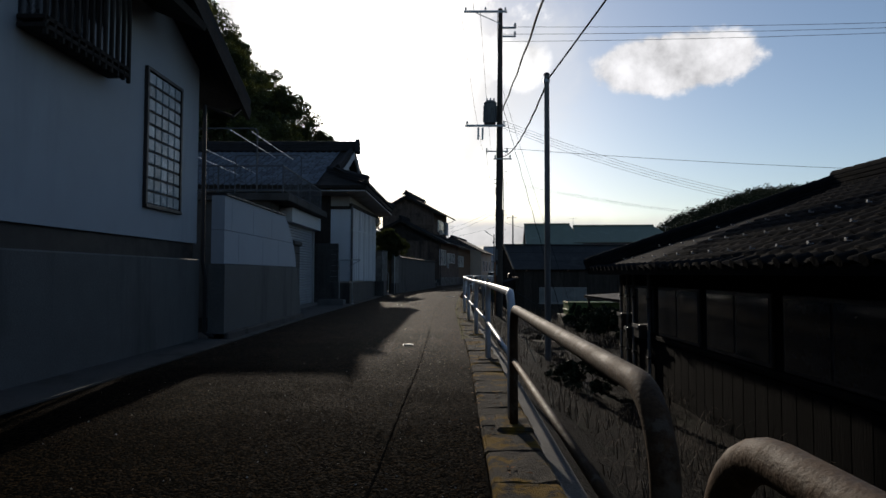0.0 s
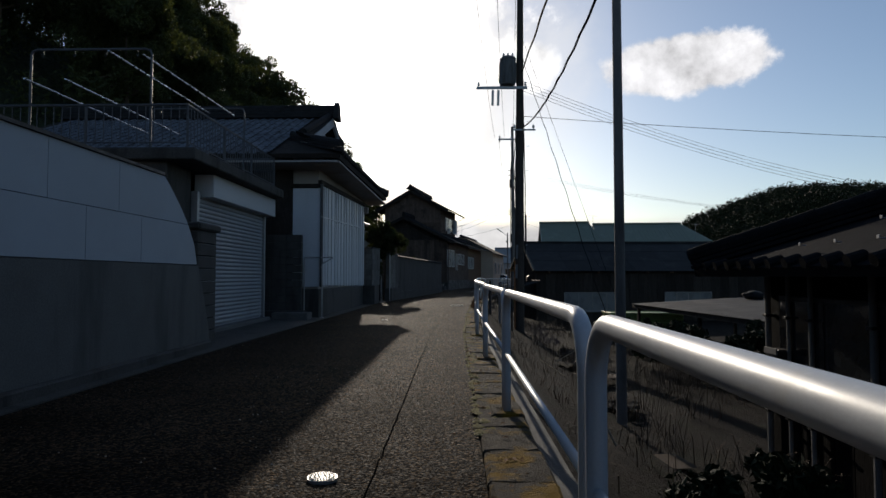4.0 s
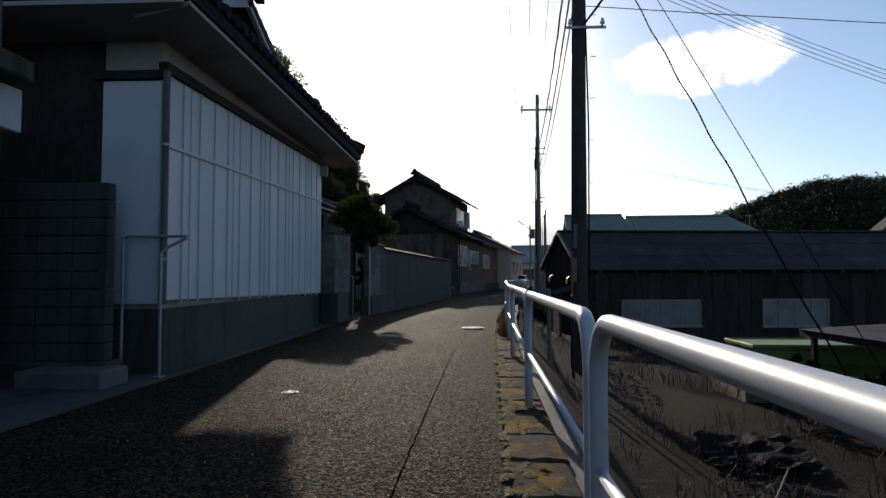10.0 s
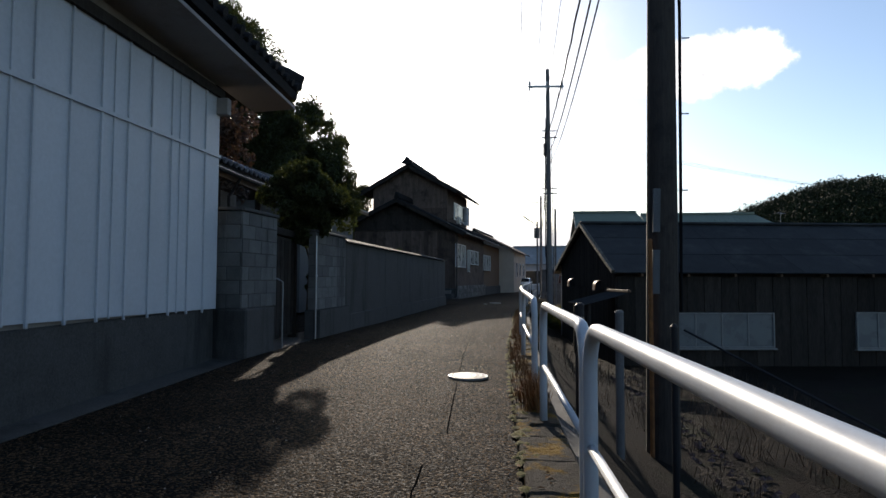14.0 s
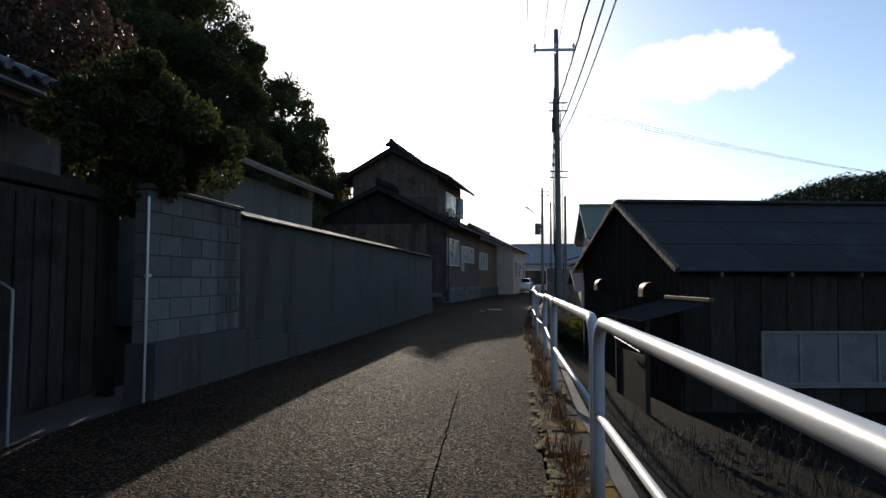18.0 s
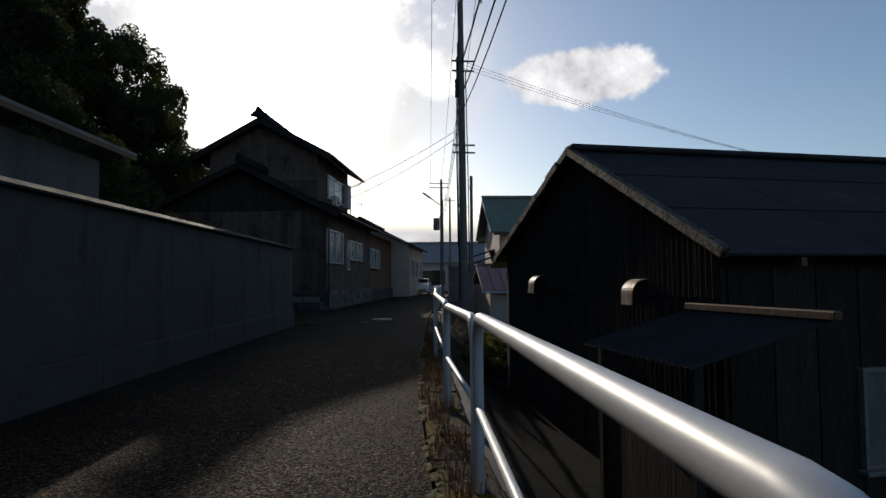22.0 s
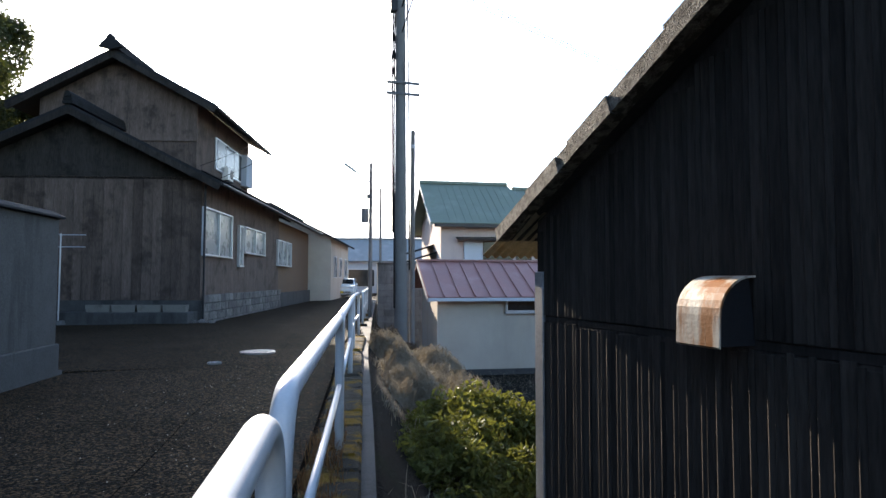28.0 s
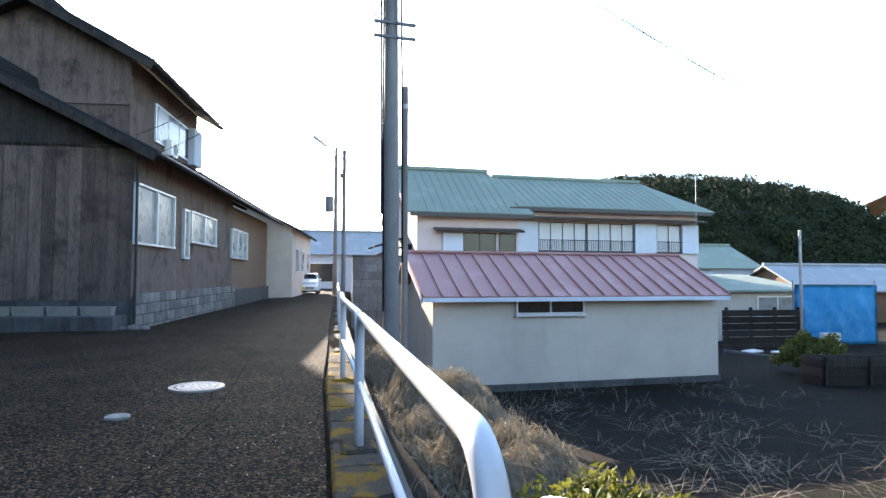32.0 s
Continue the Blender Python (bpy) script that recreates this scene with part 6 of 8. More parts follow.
# ---- far side: wall, blue sheet and small houses ----
def build_far_yard():
    w = thing("board_fence", pose(22.0, 66.0, -2.2, 0, 0, -8), "old dark horizontal board fence", "fence")
    for j in range(6):
        part("board", boxed(0, 4.1, -0.04, 0.0, 0.1 + 0.3 * j, 0.385 + 0.3 * j, 0.008), M_WOOD_BOARD, w)
    for k in range(4):
        part("post", boxed(0.2 + 1.2 * k, 0.32 + 1.2 * k, 0.0, 0.1, 0, 2.0, 0.006), M_WOOD_DARK, w)
    t = thing("blue_sheet", pose(25.95, 65.8, -2.2, 0, 0, -12), "bright blue plastic sheet hung over a frame", "plastic sheet")
    bm = bmesh.new()
    nx, nz = 22, 14
    grid = [[bm.verts.new((4.1 * i / nx, 0.10 * noise.noise(Vector((i * 0.45, j * 0.4, 2.0))), 0.25 + 2.75 * j / nz)) for i in range(nx + 1)] for j in range(nz + 1)]
    for j in range(nz):
        for i in range(nx):
            bm.faces.new((grid[j][i], grid[j][i + 1], grid[j + 1][i + 1], grid[j + 1][i]))
    bmesh.ops.solidify(bm, geom=bm.faces[:], thickness=0.01)
    part("sheet", bm, M_TARP, t, smooth=True)
    for xx in (0.0, 4.1):
        part("pole", rodded((xx, 0.1, 0), (xx, 0.1, 3.2), 0.04), M_GALV, t)
    part("top_bar", rodded((0, 0.08, 3.02), (4.1, 0.08, 3.02), 0.03), M_GALV, t)
    ac = thing("air_conditioner", pose(27.0, 64.9, -2.1, 0, 0, -12), "grey outdoor air conditioner unit standing on the ground", "air conditioner")
    part("case", box(bmesh.new(), -0.42, 0.42, -0.15, 0.15, 0.05, 0.75, 0.02), M_WHITE_PLASTIC, ac)
    part("fan_guard", rodded((-0.1, -0.15, 0.4), (-0.1, -0.17, 0.4), 0.25, sides=20), M_BLACK, ac)
    part("stand", boxed(-0.45, 0.45, -0.18, 0.18, -0.1, 0.05), M_CONCRETE, ac)
    p = thing("service_pole", pose(25.9, 65.4, -2.3), "thin grey steel pole beside the blue sheet", "pole")
    part("shaft", rodded((0, 0, 0), (0, 0, 5.6), 0.08, 0.06, 12), M_GALV, p)
    simple_house("far_house", pose(40, 92, -2.3, 0, 0, -8), 11, 9, 4.4, 6.4, M_PLASTER, M_GREEN_ROOF, "small house with a green roof under the wooded hill")
    simple_house("far_house", pose(48, 82, -2.3, 0, 0, -8), 12, 8, 2.6, 4.4, M_WOOD_BROWN, M_GREY_ROOF, "low shed with a grey metal roof")
    simple_house("far_house", pose(47.5, 68, -2.3, 0, 0, -14), 12, 7, 3.0, 4.6, M_WOOD_BROWN, M_WOOD_BROWN, "open timber shed with a brown roof")


build_far_yard()


def build_field_edge():
    """Kerb, slabs and a timber bed at the far edge of the dark field."""
    k = thing("concrete_kerb", pose(20.45, 64.2, -1.95, 0, 0, -171.5), "low pale concrete kerb along the field path", "kerb")
    for i in range(4):
        part("kerb_stone", box(bmesh.new(), -0.06, 0.06, 0.95 * i, 0.95 * i + 0.94, 0, 0.17, 0.012), M_CONCRETE, k)
    for x, y, w, d, a in ((21.6, 63.9, 0.7, 0.5, 6), (22.35, 63.0, 0.9, 0.55, -12), (22.5, 61.8, 0.8, 0.5, 10)):
        sl = box(bmesh.new(), -w / 2, w / 2, -d / 2, d / 2, 0, 0.08, 0.012)
        sl.transform(pose(x, y, low_z(y) + 0.01, 2, -2, a))
        tagged(part("paving_slab", sl, M_WHITE_PLASTIC), "pale slab lying loose at the field edge", "slab", "loose slabs at the field edge")
    b = thing("timber_bed", pose(15.9, 55.9, low_z(56) - 0.02, 0, 0, -14), "dark weathered timber planting bed beside the shrub", "planting bed")
    for z in (0.0, 0.24, 0.48):
        part("board", boxed(0, 2.5, -0.03, 0.0, z, z + 0.225, 0.006), M_WOOD_BOARD, b)
        part("board", boxed(0, 2.5, 0.75, 0.78, z, z + 0.225, 0.006), M_WOOD_BOARD, b)
        part("board", boxed(-0.03, 0.0, -0.03, 0.78, z, z + 0.225, 0.006), M_WOOD_BOARD, b)
        part("board", boxed(2.5, 2.53, -0.03, 0.78, z, z + 0.225, 0.006), M_WOOD_BOARD, b)
    part("soil", boxed(0, 2.5, 0, 0.75, 0, 0.6), M_EARTH, b)
    for xx in (0.02, 1.22, 2.42):
        part("post", boxed(xx, xx + 0.07, -0.10, -0.03, 0, 0.78, 0.006), M_WOOD_DARK, b)


build_field_edge()

# farm buildings across the low ground
M_FARM = material("ochre_mortar", (0.20, 0.16, 0.12), 0.9, grain=0.12, scale=1.4, fine=60, bump=0.2, stain=(0.13, 0.10, 0.075), stain_scale=0.8, streak=True)
simple_house("farm_house", pose(29.9, 57.0, -1.8, 0, 0, -22), 4.7, 5, 5.9, 8.1, M_FARM, M_TILE_DARK, "beige farmhouse with a tiled roof at the foot of the hill", gable_x=False,
             windows=[("y", -1.4, 4.6, 1.4, 1.0)])
simple_house("farm_house", pose(24.4, 54.4, -1.6, 0, 0, -16), 5, 5, 3.0, 4.75, M_WOOD_DARK, M_TILE_DARK, "low dark outbuilding with a tiled roof", gable_x=False)


# ---- utility poles ----
def utility_pole(x, y, z0, top, r0, r1, mat, label, lean=(0, 0)):
    e = thing("utility_pole", pose(x, y, z0), label, "utility pole")
    h = top - z0
    part("shaft", rodded((0, 0, 0), (lean[0], lean[1], h), r0, r1, 18), mat, e, smooth=False)
    return e, h


def insulator(bm, x, y, z, s=1.0):
    rod(bm, (x, y, z), (x, y, z + 0.05 * s), 0.02 * s, sides=8)
    rod(bm, (x, y, z + 0.05 * s), (x, y, z + 0.09 * s), 0.055 * s, 0.04 * s, 10)
    rod(bm, (x, y, z + 0.09 * s), (x, y, z + 0.16 * s), 0.045 * s, 0.025 * s, 10)


def cross_arm(e, z, x0, x1, insul, y=0.0, thick=0.05):
    a = part("cross_arm", boxed(x0, x1, y - thick / 2 - 0.18, y + thick / 2 - 0.18, z - thick, z + thick, 0.006), M_GALV, e)
    for k in range(insul):
        bm = bmesh.new()
        insulator(bm, lerp(x0 + 0.08, x1 - 0.08, k / max(1, insul - 1)), y - 0.18, z + thick)
        part("insulator", bm, M_PORCELAIN, a)
    return a


BP = (2.40, 27.77)


def lean_over(e, by, h):
    """Leans a pole with all that is fixed to it, by so much at its top."""
    done = set()
    for ob in e.children_recursive:
        if ob.data.name not in done:
            done.add(ob.data.name)
            for v in ob.data.vertices:
                v.co.x += by * v.co.z / h


e, h = utility_pole(BP[0], BP[1], -1.2, 13.45, 0.19, 0.10, M_POLE_DARK, "tall dark utility pole with a transformer beside the railing", (-0.25, 0.0))
cross_arm(e, h - 0.2, -1.95, 0.05, 3)
part("brace", rodded((-1.4, -0.18, h - 0.25), (-0.22, -0.1, h - 0.75), 0.02), M_GALV, e)
for z, s in ((h - 0.9, 1), (h - 1.3, 1)):
    arm = part("side_arm", boxed(-0.25, 0.5, -0.04, 0.04, z - 0.03, z + 0.03), M_GALV, e)
    bm = bmesh.new()
    insulator(bm, 0.45, 0, z + 0.03, 1.3)
    part("insulator", bm, M_PORCELAIN, arm)
zt = 8.0 + 1.2
bm = bmesh.new()
prof = [(0.0, 0.0), (0.27, 0.0), (0.285, 0.03), (0.285, 0.90), (0.30, 0.93), (0.30, 0.97), (0.22, 1.05), (0.0, 1.07)]
bmesh.ops.spin(bm, geom=bm.verts[:] + [bm.edges.new((a, b)) for a, b in zip(*(lambda v: (v, v[1:]))([bm.verts.new((r, 0, z)) for r, z in prof]))], cent=(0, 0, 0), axis=(0, 0, 1), angle=math.tau, steps=20)
bmesh.ops.remove_doubles(bm, verts=bm.verts[:], dist=0.001)
bm.transform(Matrix.Translation((-0.62, -0.1, zt)))
tr = part("transformer", bm, M_GREY_BOX, e, "grey pole transformer")
for k in range(6):
    a = k * math.tau / 6
    part("fin", boxed(-0.62 + 0.3 * math.cos(a) - 0.02, -0.62 + 0.3 * math.cos(a) + 0.02, -0.1 + 0.3 * math.sin(a) - 0.02, -0.1 + 0.3 * math.sin(a) + 0.02, zt + 0.1, zt + 0.85), M_GREY_BOX, tr)
for k in range(3):
    bm = bmesh.new()
    insulator(bm, -0.78 + 0.16 * k, -0.1, zt + 1.05, 1.0)
    part("bushing", bm, M_PORCELAIN, tr)
arm = cross_arm(e, zt - 0.1, -1.75, 0.1, 2)
for xx in (-1.15, -0.95):
    bm = rodded((xx, -0.2, zt - 0.75), (xx, -0.2, zt - 0.2), 0.045, 0.05)
    part("fuse_cutout", bm, M_PORCELAIN, arm)
cross_arm(e, 6.36 + 1.2, -0.42, 0.42, 2, thick=0.03)
for z in (2.2, 3.1, 4.0, 4.9, 5.8, 6.7):
    part("step_bolt", rodded((0.12, 0, z + 1.2), (0.24, 0, z + 1.2), 0.009, sides=6), M_GALV, e)
for x1, z0, z1 in ((-0.17, 1.0, 10.5), (0.16, 2.0, 9.0)):
    part("riser_cable", tube(bmesh.new(), [(x1, -0.06, z0), (x1 * 0.95 - 0.05, -0.06, (z0 + z1) / 2), (x1 * 0.7 - 0.16, -0.04, z1)], 0.018, 6), M_CABLE, e)
part("label_plate", boxed(-0.20, -0.12, -0.16, -0.12, 2.9, 3.4, 0.004), M_GREY_BOX, e)
part("label_plate", boxed(-0.20, -0.12, -0.17, -0.13, 2.2, 2.7, 0.004), M_GREY_BOX, e)
lean_over(e, 0.37, h)

e, h = utility_pole(2.49, 14.35, -1.1, 5.90, 0.075, 0.06, M_POLE, "slim grey steel pole beside the railing")
part("cap", rodded((0, 0, h - 0.02), (0, 0, h + 0.03), 0.08, 0.06, 14), M_BLACK, e)
part("band", rodded((0, 0, h - 0.2), (0, 0, h - 0.12), 0.078, sides=14), M_GALV, e)

e, h = utility_pole(4.80, 56.4, -1.55, 13.6, 0.175, 0.11, M_POLE, "tall concrete utility pole at the bend", (-0.08, 0))
a = part("cross_arm", boxed(-1.25, 0.85, -0.25, -0.15, h - 1.15, h - 1.03, 0.006), M_GALV, e)
for xx in (-1.15, -0.15, 0.75):
    bm = bmesh.new()
    insulator(bm, xx, -0.2, h - 1.03, 1.6)
    rod(bm, (xx, -0.2, h - 1.15), (xx, -0.2, h - 1.35), 0.05, 0.03)
    part("insulator", bm, M_PORCELAIN, a)
part("spike", rodded((-0.08, 0, h - 0.1), (-0.08, 0, h + 0.45), 0.015, sides=6), M_GALV, e)
for z in (9.9, 9.5, 6.5, 6.2):
    part("side_arm", boxed(-0.45, 0.45, -0.16, -0.10, z + 1.5, z + 1.56, 0.004), M_GREY_BOX, e)
part("riser_box", boxed(-0.33, -0.14, -0.1, 0.1, 10.0, 10.7, 0.02), M_BLACK, e)
for x1, z0, z1 in ((-0.2, 2.0, 12.2), (0.2, 3.0, 11.0), (-0.25, 4.0, 11.6)):
    part("riser_cable", tube(bmesh.new(), [(x1, -0.1, z0), (x1 - 0.03, -0.1, (z0 + z1) / 2), (x1 * 0.8 - 0.05, -0.06, z1)], 0.02, 6), M_CABLE, e)

e, h = utility_pole(5.2, 56.9, -1.6, 5.35, 0.075, 0.06, M_POLE, "slim grey steel pole beside the concrete pole")
part("band", rodded((0, 0, h - 0.5), (0, 0, h - 0.4), 0.075, sides=12), M_GALV, e)

lamp = thing("street_lamp", pose(4.85, 63.5, -1.0), "slim street lamp on a steel post", "street lamp")
part("post", rodded((0, 0, 0), (0, 0, 6.2), 0.07, 0.055, 12), M_POLE, lamp)
part("arm", tube(bmesh.new(), [(0, 0, 5.9), (-0.35, 0, 6.15), (-0.55, 0, 6.3)], 0.025, 8), M_GALV, lamp)
part("lamp_head", box(bmesh.new(), -0.28, 0.28, -0.06, 0.06, -0.045, 0.045, 0.03, m=pose(-0.78, 0, 6.45, 0, 35, 0)), M_WHITE_PLASTIC, lamp)
part("control_box", boxed(-0.14, -0.02, -0.06, 0.06, 5.3, 5.45, 0.01), M_GREY_BOX, lamp)

e, h = utility_pole(7.9, 88.0, -0.5, 10.4, 0.17, 0.11, M_POLE, "distant utility pole with a transformer")
for z in (h - 0.4, h - 0.8):
    part("cross_arm", boxed(-1.1, 0.7, -0.05, 0.05, z, z + 0.07), M_GALV, e)
part("transformer", rodded((-0.45, 0, 6.2), (-0.45, 0, 7.3), 0.3, sides=14), M_GREY_BOX, e)
e, h = utility_pole(11.5, 108.0, -0.5, 11.5, 0.17, 0.11, M_POLE, "distant grey utility pole with a cross arm")
part("cross_arm", boxed(-1.1, 0.7, -0.05, 0.05, h - 0.4, h - 0.33), M_GALV, e)


# ---- cables ----
def cable(a, b, sag, r=0.012, label="thin black overhead electric cable", n=20, twist=0.0):
    a, b = Vector(a), Vector(b)
    pts = []
    for k in range(n + 1):
        f = k / n
        p = a.lerp(b, f)
        p.z -= sag * 4 * f * (1 - f)
        if twist:
            p += Vector((twist * math.sin(f * 60), 0, twist * math.cos(f * 60)))
        pts.append(p)
    tagged(part("overhead_cable", tube(bmesh.new(), pts, r, 5), M_CABLE), label, "cable", "overhead cables")


bx, by = BP[0] + 0.08, BP[1]
px2, py2 = 4.68, 56.4
# from behind the camera to the first tall pole, and on to the second
for dx in (-1.8, -0.9, -0.1):
    cable((bx + dx, by, 13.35), (px2 + dx * 0.9 + 0.2, py2, 12.7), 0.6, 0.011)
cable((bx, by, 9.6), (px2 + 0.1, py2, 9.9), 0.7, 0.030, "thick twisted black overhead cable bundle", twist=0.012)
cable((bx, by, 8.4), (px2 + 0.1, py2, 8.6), 0.8, 0.024, "thick black overhead telephone cable")
cable((bx, by, 7.6), (px2 + 0.1, py2, 7.9), 0.8, 0.018)
cable((2.50, 14.35, 5.72), (bx + 0.1, by, 6.5), 0.45, 0.024, "thick twisted black overhead cable bundle", twist=0.01)
cable((2.50, 14.35, 5.75), (8.6, -8, 13.0), 0.3, 0.020, "thick black overhead telephone cable")
cable((bx + 0.05, by, 8.5), (1.6, -8, 5.9), 0.5, 0.028, "thick twisted black overhead cable bundle", n=60, twist=0.012)
cable((bx - 1.2, by, 13.3), (-1.2, -8, 14.2), 0.4, 0.010)
# bundle to the farm buildings and the hill side
for k in range(3):
    cable((bx, by, 12.6 - 0.35 * k), (60, 22 - k, 13.0 - 0.3 * k), 0.8, 0.010)
for k in range(4):
    cable((bx + 0.1, by, 8.2 - 0.12 * k), (40 + k, 40, 6.0), 2.2 + 0.15 * k, 0.007)
cable((bx + 0.1, by, 6.9), (60, 30, 6.8), 1.0, 0.010)
cable((bx + 0.05, by, 9.2), (4.15, 20.4, -1.15), 0.02, 0.011, "twisted black cable running down from the tall pole", n=90, twist=0.012)
cable((bx + 0.05, by, 9.9), (4.6, 20.5, -1.15), 0.02, 0.006, "thin steel guy wire of the tall pole")
for k in range(3):
    cable((px2 + 0.2, py2, 9.9 - 0.14 * k), (60, 78 - k, 9.0 - 0.14 * k), 1.9, 0.008)
cable((px2, py2, 7.2), (-2.5, 66, 5.4), 0.4, 0.010)
cable((px2, py2, 6.9), (-2.0, 68, 5.2), 0.4, 0.010)
for dx in (-1.1, -0.1, 0.7):
    cable((px2 + dx, py2, 12.6), (8.0 + dx, 88, 10.0), 0.5, 0.011)
for k in range(3):
    cable((px2, py2, 8.8 - 0.5 * k), (8.0, 88, 7.2 - 0.4 * k), 0.6, 0.014)
cable((8, 88, 9.7), (11.5, 108, 10.8), 0.3, 0.012)
cable((8, 88, 8.2), (-6, 96, 6.0), 0.4, 0.010)
cable((8, 88, 8.6), (20, 92, 6.6), 0.4, 0.010)


# ---- television aerials on the roofs ----
def aerial(x, y, z, h, yaw):
    e = thing("roof_aerial", pose(x, y, z, 0, 0, yaw), "thin television aerial on a mast above the roof", "aerial", "television aerials")
    part("mast", rodded((0, 0, -0.6), (0, 0, h), 0.016, sides=6), M_GALV, e)
    part("boom", rodded((-0.55, 0, h - 0.12), (0.55, 0, h - 0.12), 0.010, sides=6), M_GALV, e)
    for k in range(6):
        xx = -0.5 + 0.2 * k
        part("element", rodded((xx, -0.32 + 0.03 * k, h - 0.11), (xx, 0.32 - 0.03 * k, h - 0.11), 0.006, sides=5), M_GALV, e)


aerial(-1.6, 74.5, 6.2, 1.6, 20)
aerial(0.6, 86.0, 6.2, 1.7, -30)
aerial(16.0, 77.5, 6.8, 1.5, 10)
aerial(25.8, 72.0, 4.6, 2.2, 40)


# ---- plants ----
def leaf_cards(centres, radii, per, size, seed, flat=0.0):
    """Many small folded leaves scattered in clumps, as vertex and face lists."""
    rng = np.random.default_rng(seed)
    verts, faces = [], []
    for c, r in zip(centres, radii):
        d = rng.normal(size=(per, 3))
        d /= np.linalg.norm(d, axis=1)[:, None]
        pos = np.array(c) + d * (np.array(r) * (0.55 + 0.5 * rng.random((per, 1))))
        a = rng.normal(size=(per, 3))
        a /= np.linalg.norm(a, axis=1)[:, None]
        b = np.cross(a, rng.normal(size=(per, 3)))
        b /= np.linalg.norm(b, axis=1)[:, None]
        s = size * (0.6 + 0.8 * rng.random((per, 1)))
        n = np.cross(a, b) * 0.18
        for p, u, v, w in zip(pos, a * s, b * s * 0.42, n * s):
            k = len(verts)
            verts += [tuple(p - u), tuple(p + v + w), tuple(p + u), tuple(p - v + w)]
            faces += [(k, k + 1, k + 2), (k, k + 2, k + 3)]
    return verts, faces


def crown_clumps(rng, n, radius, height, base):
    """Clump centres in a lumpy dome."""
    cs, rs = [], []
    while len(cs) < n:
        p = rng.uniform(-1, 1, 3)
        q = float(np.linalg.norm(p))
        if q > 1 or q < 0.45:
            continue
        k = 1.0 + 0.25 * math.sin(3 * p[0] + 5 * p[1] + 2 * p[2])
        cs.append((p[0] * radius * k, p[1] * radius * k, base + (p[2] * 0.5 + 0.5) * height * (0.85 + 0.15 * k)))
        rs.append(radius * rng.uniform(0.16, 0.30))
    return cs, rs


def tree(name, height, radius, clumps, per, size, mat, label, seed, trunk=0.16, stem=0.3):
    e = thing(name, Matrix.Identity(4), label, "tree")
    rng = np.random.default_rng(seed)
    base = height * stem
    cs, rs = crown_clumps(rng, clumps, radius, height - base, base)
    bm = bmesh.new()
    lean = rng.uniform(-0.3, 0.3, 2)
    pts = [(0, 0, -0.4), (lean[0] * 0.3, lean[1] * 0.3, base * 0.6), (lean[0], lean[1], base + (height - base) * 0.55)]
    for (a, b), (r0, r1) in zip(zip(pts, pts[1:]), ((trunk, trunk * 0.75), (trunk * 0.75, trunk * 0.3))):
        rod(bm, a, b, r0, r1, 8)
    part("trunk", bm, M_BARK, e)
    order = sorted(range(len(cs)), key=lambda i: cs[i][2])[: max(5, clumps // 6)]
    for i in order:
        f = rng.uniform(0.3, 0.9)
        a = Vector(pts[1]).lerp(Vector(pts[2]), f * 0.8)
        part("limb", rodded(a, cs[i], trunk * 0.35, trunk * 0.1, 6), M_BARK, e)
    v, f = leaf_cards(cs, rs, per, size, seed)
    raw("crown", v, f, mat, e)
    return e


def hill_z(x, y):
    """The wooded slope behind the houses."""
    k = max(0.0, min(1.0, (-9.5 - x) / 22.0))
    m = max(0.0, min(1.0, (y - 12) / 25.0)) * max(0.0, min(1.0, (120 - y) / 40.0))
    return 19.0 * k * (1.6 - 0.6 * k) * m


